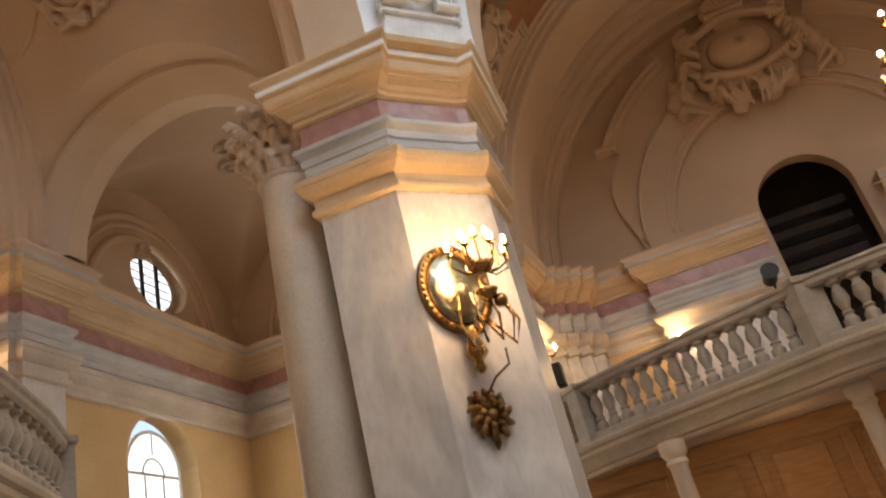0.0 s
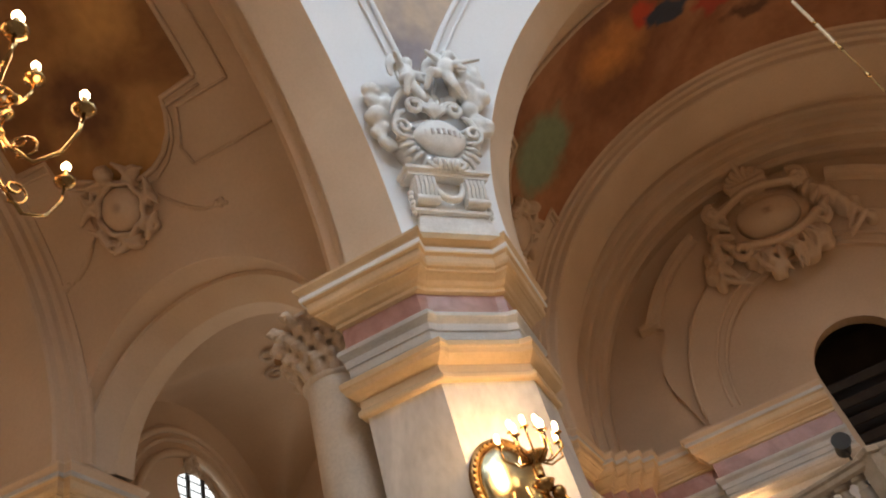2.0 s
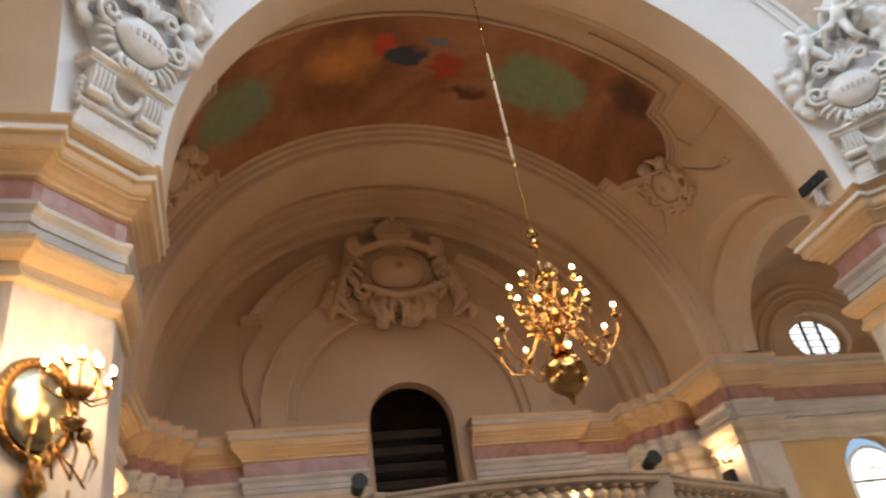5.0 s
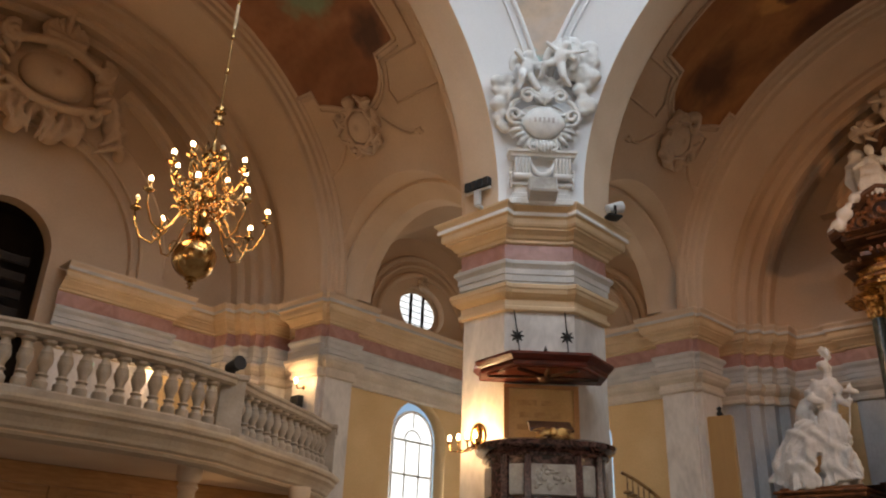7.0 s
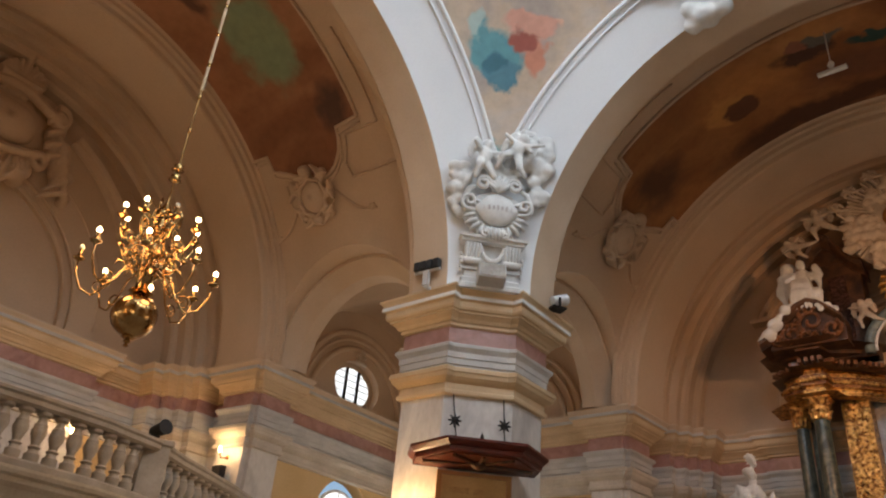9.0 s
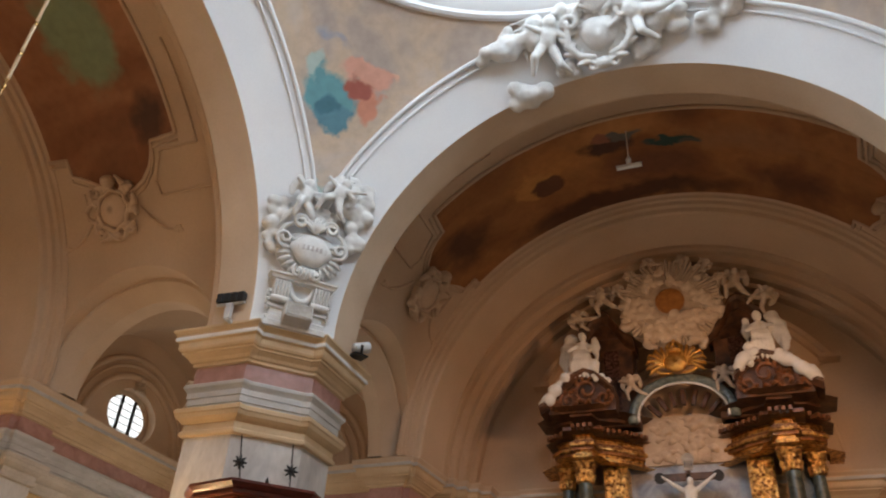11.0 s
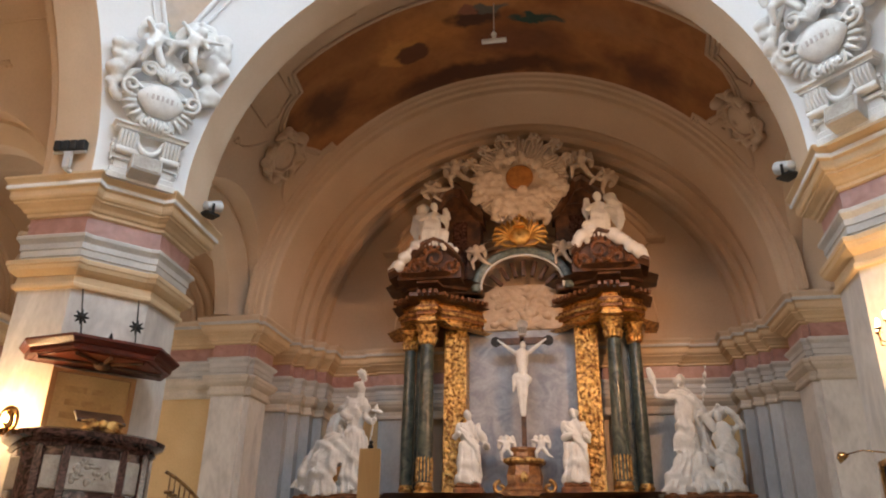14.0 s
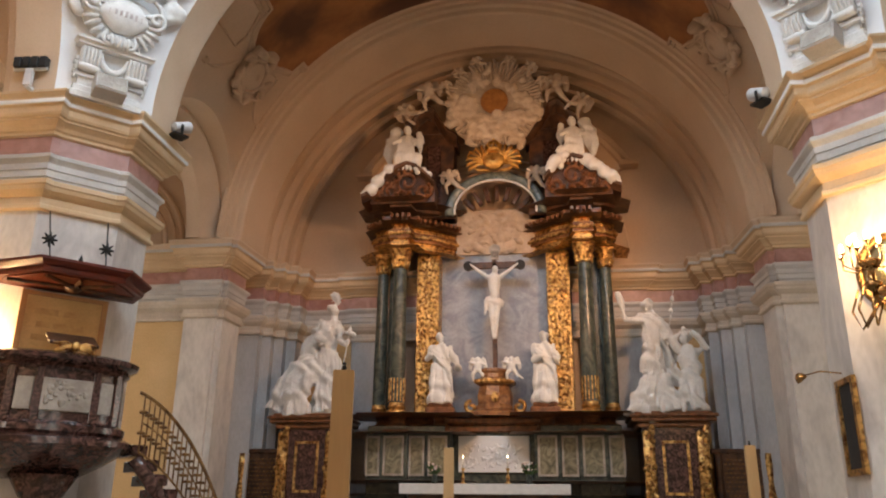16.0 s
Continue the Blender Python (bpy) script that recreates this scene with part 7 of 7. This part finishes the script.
# large side statues on carved pedestals
for sx, x in ((-1, -4.5), (1, 4.2)):
    t = thing("statue_pedestal", "dark and gilded carved pedestal beside the altar", "pedestal", pose(x, 14.5, 0.62))
    part("body", Geo().box(-0.72, 0.72, -0.42, 0.8, 0, 3.1, c=0.03), BROWNMARBLE, t)
    part("top", Geo().box(-0.95, 0.95, -0.6, 0.9, 3.12, 3.22, c=0.03).box(-1.0, 1.0, -0.66, 0.9, 3.22, 3.3, c=0.03).box(-0.88, 0.88, -0.54, 0.9, 3.3, 3.36, c=0.02).box(-0.82, 0.82, -0.5, 0.9, 3.0, 3.12, c=0.03), WARMWOOD, t)
    for q in (-0.6, 0.6):
        g = Geo().box(q - 0.13, q + 0.13, -0.52, -0.42, 1.2, 2.9, c=0.02)
        rnd = random.Random(80)
        for i in range(34):
            g.ball((q + rnd.uniform(-0.12, 0.12), -0.53, rnd.uniform(1.0, 3.0)), (0.06, 0.045, 0.08), 6)
        part("gilded_carving", g, GOLD, t, "gilded carved pilaster", smooth=True)
    part("frame", holed([(-0.3, 1.5), (0.3, 1.5), (0.3, 2.7), (-0.3, 2.7)], [[(-0.24, 1.56), (0.24, 1.56), (0.24, 2.64), (-0.24, 2.64)]], 0.05), GOLD, t, m=pose(0, -0.4, 0, 90, 0, 0))
    g = Geo()
    cloud(g, (0, 0, 0.2), (0.62, 0.25, 0.15), 24, (0.1, 0.22), 90 + sx)
    if sx < 0:
        # a robed figure with a small cross, its cloak heaped up beside it
        limb(g, (0.3, 0, 0.3), (0.32, -0.05, 1.3), 0.3, 0.25)
        limb(g, (0.32, -0.05, 1.3), (0.3, -0.06, 1.75), 0.24, 0.2)
        limb(g, (0.3, -0.06, 1.75), (0.38, -0.06, 2.3), 0.2, 0.22)
        limb(g, (0.38, -0.06, 2.3), (0.42, -0.08, 2.6), 0.14, 0.08)
        g.ball((0.43, -0.12, 2.74), (0.12, 0.14, 0.165), 10)
        g.ball((0.40, -0.05, 2.79), (0.14, 0.13, 0.14), 10)
        g.ball((0.46, -0.06, 3.06), (0.12, 0.08, 0.12), 10)
        for i in range(10):
            g.tube([(0.46, -0.06, 3.06), (0.46 + 0.17 * math.cos(i * 0.63), -0.06, 3.06 + 0.17 * math.sin(i * 0.63))], [0.05, 0.022], 6)
        g.tube([(0.42, -0.06, 2.85), (0.46, -0.06, 3.0)], 0.05, 6)
        cloth(g, [(0.2, 0.02, 2.45), (0.0, 0.06, 2.1), (-0.18, 0.02, 1.8), (-0.2, -0.08, 1.5), (0.05, -0.2, 1.35)], 0.22, 9, 0.055, 1)
        cloth(g, [(0.35, -0.24, 1.65), (0.42, -0.3, 1.2), (0.4, -0.3, 0.7), (0.5, -0.32, 0.15)], 0.3, 11, 0.05, 2)
        cloth(g, [(0.1, -0.24, 1.45), (-0.25, -0.36, 1.3), (-0.55, -0.36, 1.0), (-0.72, -0.3, 0.55), (-0.85, -0.25, 0.15)], 0.22, 12, 0.07, 3)
        cloth(g, [(0.15, -0.28, 1.2), (-0.1, -0.42, 0.95), (-0.35, -0.46, 0.55), (-0.3, -0.45, 0.05)], 0.24, 10, 0.06, 4)
        cloth(g, [(0.5, -0.2, 2.3), (0.35, -0.28, 2.05), (0.2, -0.26, 1.8)], 0.1, 6, 0.04, 5)
        limb(g, (0.1, -0.1, 1.1), (-0.45, -0.2, 0.85), 0.3, 0.28)
        limb(g, (-0.45, -0.2, 0.85), (-0.5, -0.2, 0.25), 0.28, 0.24)
        limb(g, (0.56, -0.08, 2.35), (0.68, -0.2, 1.95), 0.1, 0.085)
        limb(g, (0.68, -0.2, 1.95), (0.84, -0.36, 1.75), 0.08, 0.05)
        limb(g, (0.22, -0.1, 2.35), (0.08, -0.28, 2.0), 0.1, 0.09)
        limb(g, (0.08, -0.28, 2.0), (0.38, -0.36, 1.9), 0.085, 0.06)
        g.tube([(0.68, -0.38, 0.4), (0.98, -0.38, 2.25)], 0.026, 6).tube([(0.8, -0.38, 2.08), (1.1, -0.38, 2.02)], 0.026, 6)
    else:
        # a robed figure with a raised hand, a smaller one crouching beside it
        limb(g, (-0.3, 0, 0.5), (-0.32, -0.05, 1.6), 0.27, 0.22)
        limb(g, (-0.32, -0.05, 1.6), (-0.34, -0.05, 2.3), 0.19, 0.22)
        limb(g, (-0.34, -0.06, 2.3), (-0.36, -0.08, 2.55), 0.12, 0.08)
        cloth(g, [(-0.36, -0.2, 1.95), (-0.34, -0.27, 1.6), (-0.4, -0.28, 1.2), (-0.42, -0.28, 0.95)], 0.2, 10, 0.045, 11)
        cloth(g, [(-0.58, -0.12, 2.38), (-0.35, -0.24, 2.28), (-0.05, -0.2, 2.1), (0.08, -0.05, 1.6), (0.1, 0.0, 1.1), (0.2, 0.0, 0.7)], 0.12, 9, 0.05, 12)
        cloth(g, [(-0.3, -0.2, 1.1), (-0.45, -0.32, 0.7), (-0.6, -0.36, 0.3), (-0.75, -0.34, -0.1)], 0.26, 12, 0.06, 13)
        cloth(g, [(-0.1, -0.2, 0.95), (-0.1, -0.36, 0.5), (-0.05, -0.4, 0.1)], 0.2, 8, 0.06, 14)
        g.ball((-0.38, -0.12, 2.7), (0.13, 0.15, 0.17), 10)
        g.ball((-0.36, -0.05, 2.74), (0.15, 0.13, 0.14), 10)
        g.ball((-0.41, -0.22, 2.58), (0.07, 0.07, 0.1), 8)
        limb(g, (-0.52, -0.1, 2.32), (-0.92, -0.2, 2.3), 0.12, 0.09)
        limb(g, (-0.92, -0.2, 2.3), (-1.02, -0.22, 2.72), 0.075, 0.05)
        limb(g, (-1.02, -0.22, 2.72), (-1.08, -0.22, 2.95), 0.07, 0.04)
        limb(g, (-0.12, -0.1, 2.25), (0.1, -0.2, 1.9), 0.11, 0.09)
        limb(g, (0.1, -0.2, 1.9), (-0.1, -0.36, 1.75), 0.08, 0.05)
        g.tube([(0.0, -0.3, 1.6), (0.24, -0.3, 3.0)], 0.018, 6)
        limb(g, (0.52, -0.1, 0.3), (0.5, -0.15, 1.0), 0.24, 0.22)
        limb(g, (0.5, -0.15, 1.0), (0.46, -0.16, 1.5), 0.2, 0.19)
        cloth(g, [(0.3, -0.25, 1.4), (0.5, -0.36, 1.2), (0.7, -0.25, 1.05)], 0.12, 6, 0.04, 15)
        cloth(g, [(0.5, -0.32, 1.1), (0.45, -0.38, 0.7), (0.5, -0.38, 0.1)], 0.24, 10, 0.05, 16)
        g.ball((0.40, -0.2, 1.82), (0.14, 0.16, 0.18), 10)
        g.ball((0.46, -0.13, 1.87), (0.15, 0.14, 0.15), 10)
        limb(g, (0.62, -0.15, 1.5), (0.86, -0.2, 1.55), 0.1, 0.08)
        limb(g, (0.86, -0.2, 1.55), (0.62, -0.26, 1.98), 0.075, 0.05)
        limb(g, (0.3, -0.18, 1.5), (0.12, -0.28, 1.75), 0.09, 0.07)
        limb(g, (0.12, -0.28, 1.75), (0.4, -0.26, 2.02), 0.065, 0.045)
    tagged(carve(part("statue", g, STUCCO, None, m=pose(x, 14.35, 3.9)), 0.017, 0.03, 0.1, 0.08),
           "large white robed statue with a cross on clouds" if sx < 0 else "large white robed statue pointing up with a smaller figure", "statue", "altar statues")

# seated winged statues on the broken pediment
for sx in (-1, 1):
    g = Geo()
    limb(g, (0, 0, 0.25), (0, 0, 0.75), 0.2, 0.17)
    limb(g, (0, 0, 0.3), (-0.3 * sx, -0.2, 0.2), 0.16, 0.12)
    limb(g, (-0.3 * sx, -0.2, 0.2), (-0.32 * sx, -0.2, -0.2), 0.11, 0.07)
    g.ball((-0.02 * sx, -0.04, 1.02), (0.1, 0.11, 0.13), 10)
    limb(g, (-0.12, -0.05, 0.78), (-0.3, -0.25, 0.6), 0.06, 0.045)
    limb(g, (0.12, -0.05, 0.78), (0.28, -0.25, 0.66), 0.06, 0.045)
    for i in range(7):
        g.tube([(sx * 0.12, 0.12, 0.72), (sx * (0.34 + 0.02 * i), 0.16, 1.06 - 0.05 * i), (sx * (0.5 - 0.01 * i), 0.14, 0.85 - 0.1 * i), (sx * (0.62 - 0.04 * i), 0.1, 0.42 - 0.07 * i)], [0.06, 0.085, 0.07, 0.025], 6)
        if i < 5:
            g.tube([(-sx * 0.1, 0.14, 0.72), (-sx * (0.26 + 0.02 * i), 0.2, 1.0 - 0.05 * i), (-sx * (0.34 - 0.02 * i), 0.18, 0.66 - 0.08 * i)], [0.05, 0.07, 0.025], 6)
    g.ball((sx * 0.36, 0.14, 0.78), (0.15, 0.05, 0.44), 12)
    g.ball((sx * 0.3, 0.14, 1.08), (0.17, 0.05, 0.16), 10)
    g.ball((-sx * 0.28, 0.16, 0.86), (0.1, 0.05, 0.26), 10)
    for i in range(6):
        g.tube([(-0.16 + 0.06 * i, -0.16, 0.62), (-0.2 + 0.08 * i, -0.24, 0.3), (-0.26 + 0.1 * i, -0.2, -0.12)], [0.03, 0.055, 0.03], 6)
    tagged(carve(part("angel_statue", g, STUCCO, None, m=pose(sx * 2.22, 14.0, 10.42) @ Matrix.Scale(1.1, 4)), 0.02, 0.015, 0.08, 0.03), "white seated winged statue on the curved pediment", "statue", "pediment statues")
    g = Geo()
    rnd = random.Random(100 + sx)
    for i in range(22):
        f = (0.3, 0.8, 1.2, 2.0, 2.5, 3.1, 3.6, 5.6, 6.1, 6.7, 7.2)[i % 11] + rnd.uniform(-0.15, 0.15)
        n = int(f)
        x, z = [ROOF[n][a] + (ROOF[n + 1][a] - ROOF[n][a]) * (f - n) for a in (0, 1)]
        rr = rnd.choice((0.07, 0.1, 0.15, 0.19))
        g.ball((sx * x, 13.76 + rnd.uniform(-0.05, 0.1), z + 0.08 + rnd.uniform(-0.02, 0.08)), (rr, rr, rr * 0.9), 10)
    tagged(carve(part("cloud", g, WHITE, None), 0.03, 0.03, 0.12), "white carved cloud along the curved pediment", "carving", "pediment clouds")

# altar table and what stands on it
t = thing("altar_table", "altar table under a white lace-edged cloth", "altar table", pose(-0.1, 13.5, 0.9))
part("table_body", Geo().box(-1.7, 1.7, -0.35, 0.5, 0, 1.36, c=0.02), DARKWOOD, t)
part("cloth", Geo().box(-1.88, 1.88, -0.48, 0.52, 1.36, 1.41, c=0.008).box(-1.885, 1.885, -0.487, -0.475, 1.2, 1.405), CLOTH, t, "white lace-edged cloth")
g = Geo()
for i in range(64):
    g.ball((-1.86 + i * 0.059, -0.482, 1.2), (0.02, 0.008, 0.03), 6)
part("lace", g, CLOTH, t, smooth=True)
for x in (-0.62, 0.4):
    c = thing("candlestick", "small gilded candlestick with a white candle", "candlestick", pose(x, 13.55, 2.31), "altar candlesticks")
    part("stem", Geo().lathe([(0.09, 0), (0.08, 0.03), (0.03, 0.08), (0.045, 0.16), (0.02, 0.22), (0.02, 0.3), (0.06, 0.34), (0.02, 0.36)], 14), GOLD, c, smooth=True)
    part("candle", Geo().lathe([(0.018, 0.35), (0.018, 0.58), (0.004, 0.585)], 10), CLOTH, c, smooth=True)
    part("flame", Geo().ball((0, 0, 0.61), (0.012, 0.012, 0.03), 6), FLAME, c, smooth=True)
for x in (-1.28, 0.88):
    v = thing("flower_vase", "small vase with pink and white flowers", "flowers", pose(x, 13.6, 2.31), "altar flowers")
    part("vase", Geo().lathe([(0.06, 0), (0.08, 0.08), (0.05, 0.18), (0.07, 0.22)], 14), GREENMARBLE, v, smooth=True)
    g, h = Geo(), Geo()
    rnd = random.Random(int(x * 100))
    for i in range(34):
        a, q = rnd.uniform(0, 6.28), rnd.uniform(0.03, 0.2)
        x0, y0, z0 = q * math.cos(a), q * math.sin(a), 0.24 + rnd.uniform(0, 0.2)
        g.tube([(0, 0, 0.2), (x0, y0, z0), (x0 * 1.25, y0 * 1.25, z0 + 0.02)], [0.006, 0.025, 0.004], 4)
        if i % 2:
            h.ball((x0, y0, z0 + 0.06), (0.035, 0.035, 0.025), 7)
    part("foliage", g, LEAF, v)
    part("blossom", h, PETAL, v, smooth=True)

# altar screens at both sides
for sx in (-1, 1):
    t = thing("choir_screen", "dark wooden screen with a lattice and gilded knobs", "screen", pose(sx * 5.75, 14.6, 0.62))
    part("panel", Geo().box(-0.62, 0.62, 0, 0.1, 0, 2.45), DARKWOOD, t)
    part("top_rail", Geo().box(-0.7, 0.7, -0.06, 0.14, 2.45, 2.56, c=0.02), DARKWOOD, t)
    for x in (-0.55, 0.55):
        part("post", Geo().lathe([(0.08, 0), (0.09, 0.8), (0.06, 1.0), (0.1, 1.5), (0.07, 1.8), (0.09, 2.2), (0.08, 2.45)], 12, pose(x, -0.06, 0)), GOLD if x * sx > 0 else DARKWOOD, t, smooth=True)
    g = Geo()
    for i in range(9):
        for j in range(16):
            g.box(-0.42 + i * 0.1 + (0.05 if j % 2 else 0), -0.36 + i * 0.1 + (0.05 if j % 2 else 0), -0.02, 0.0, 0.8 + j * 0.1, 0.83 + j * 0.1)
    tagged(part("lattice", g, DARKBRASS, t), kind="stuff")

# tall wooden posts standing in front of the altar
for x, y, h, w in ((0.68, -1.83, 2.18, 0.042), (-0.42, 9.6, 2.8, 0.09), (4.75, 9.35, 2.82, 0.09)):
    t = thing("wooden_post", "plain pale wooden post with a small black knob", "post", pose(x, y, 0, 0, 0, 8), "wooden posts")
    ring = lambda q, z: [(-w * q, -w / 3, z), (w * q, -w / 3, z), (w * q, w / 3, z), (-w * q, w / 3, z)]
    part("board", Geo().rings([ring(1.13, 0), ring(1.0, h - 0.006), ring(0.94, h)]), PALEWOOD, t)
    part("knob", Geo().lathe([(0.22 * w, h), (0.28 * w, h + 0.22 * w), (0.13 * w, h + 0.5 * w), (0.22 * w, h + 0.67 * w), (0.05 * w, h + 0.83 * w)], 8), BLACK, t, smooth=True)

# framed board with a picture lamp on the north-east pier
FC = pose(CB + D, 6.95, 0, 0, 0, -90)
t = thing("framed_board", "black board in a gilded frame on the marble pier", "framed board", FC @ pose(0.25, -0.004, 2.85) @ Matrix.Diagonal((1.15, 1, 1.05, 1)))
part("frame", holed([(-0.3, -0.62), (0.3, -0.62), (0.3, 0.62), (-0.3, 0.62)], [[(-0.22, -0.54), (0.22, -0.54), (0.22, 0.54), (-0.22, 0.54)]], 0.06), GOLD, t, "gilded frame", m=pose(0, 0, 0, 90, 0, 0))
part("board", Geo().box(-0.23, 0.23, -0.03, 0.0, -0.55, 0.55), BLACK, t)
t = thing("picture_lamp", "small brass lamp on a curved arm above the framed board", "lamp", FC @ pose(0.0, -0.004, 3.6))
part("arm", Geo().tube([(0.1, 0, 0), (0.0, -0.25, 0.05), (-0.2, -0.45, 0.02)], 0.012, 6), BRASS, t, smooth=True)
part("shade", Geo().lathe([(0.02, 0.07), (0.07, 0.03), (0.09, -0.05), (0.085, -0.05), (0.06, 0.02)], 14, pose(-0.22, -0.47, 0.0, 40, 0, 0)), BRASS, t, smooth=True)

# ---- small fittings on the pier caps ----
for k in (0, 3):
    m = turn(k) @ pose(-5.44, 5.44, 8.005, 0, 0, 45) @ pose(0, 0, 0, -14, 0, 0)
    t = thing("loudspeaker", "flat grey loudspeaker box on the pier cap", "loudspeaker", m, "loudspeakers")
    part("case", Geo().box(-0.25, 0.25, -0.1, 0.2, 0.03, 0.36, c=0.015), GREYSTONE, t)
    part("grille", Geo().box(-0.225, 0.225, -0.112, -0.1, 0.055, 0.335), PALEPANEL, t)
for place, rz in (((-5.0, 6.95, 7.99), 150), ((5.0, 6.95, 7.99), 210)):
    t = thing("spotlight", "small silver spotlight on the pier cap", "spotlight", pose(*place, 0, 0, rz) @ Matrix.Scale(1.2, 4), "spotlights")
    part("housing", Geo().lathe([(0.03, -0.16), (0.075, -0.14), (0.085, 0.0), (0.095, 0.12), (0.085, 0.12), (0.05, 0.02)], 14, pose(0, -0.05, 0.18, 70, 0, 0)), SILVER, t, smooth=40)
    part("yoke", Geo().box(-0.1, 0.1, -0.12, 0.12, 0, 0.03).box(-0.1, -0.085, -0.02, 0.02, 0, 0.18).box(0.085, 0.1, -0.02, 0.02, 0, 0.18), IRON, t)
t = thing("lamp_rack", "small rack of dark floodlights on the pier cap", "floodlight", pose(-6.58, 5.0, 8.0, 0, 0, 4))
part("rack", Geo().box(-0.28, 0.28, -0.02, 0.02, 0.28, 0.32).box(-0.06, 0.06, -0.05, 0.02, 0, 0.3), SILVER, t)
part("bracket", Geo().box(-0.03, 0.03, -0.03, 0.2, -0.03, 0.03), SILVER, t)
for i in range(4):
    part("lamp_head", Geo().box(-0.06, 0.06, -0.08, 0.05, 0.32, 0.5, pose(-0.21 + i * 0.14, 0, 0), c=0.01), BLACK, t)
for sx in (-1, 1):
    m = turn(1) @ pose(sx * 2.45, 9.75, 4.05)
    t = thing("stage_light", "black spotlight fixed behind the gallery balustrade", "spotlight", m, "gallery spotlights")
    part("housing", Geo().lathe([(0.05, -0.2), (0.1, -0.18), (0.11, 0.1), (0.13, 0.14)], 14, pose(0, 0, 0.95, 80, 0, 0)), BLACK, t, smooth=40)
    part("stand", Geo().tube([(0, 0, -0.35), (0, 0, 0.9)], 0.018, 6), BLACK, t)
    part("housing", Geo().box(-0.12, 0.12, -0.12, 0.12, 0.1, 0.35, c=0.02), BLACK, t)
t = thing("exit_sign", "small green lit exit sign on the gallery wall", "exit sign", turn(1) @ pose(2.2, 15.5, 5.9))
part("box", Geo().box(-0.16, 0.16, -0.03, 0, -0.07, 0.07, c=0.01), WHITE, t)
part("panel", Geo().box(-0.13, 0.13, -0.036, -0.03, -0.05, 0.05), GREENSIGN, t)
t2 = thing("cross_pendant", "small white cross hanging under the vault painting", "pendant", pose(0.0, 9.3, 13.2))
part("stem", Geo().tube([(0, 0, 0.1), (0, 0, 1.1)], 0.012, 6).lathe([(0.05, 0.14), (0.07, 0.22), (0.03, 0.3)], 10), WHITE, t2, smooth=True)
part("bar", Geo().box(-0.28, 0.28, -0.05, 0.05, 0.0, 0.08, c=0.01), WHITE, t2)
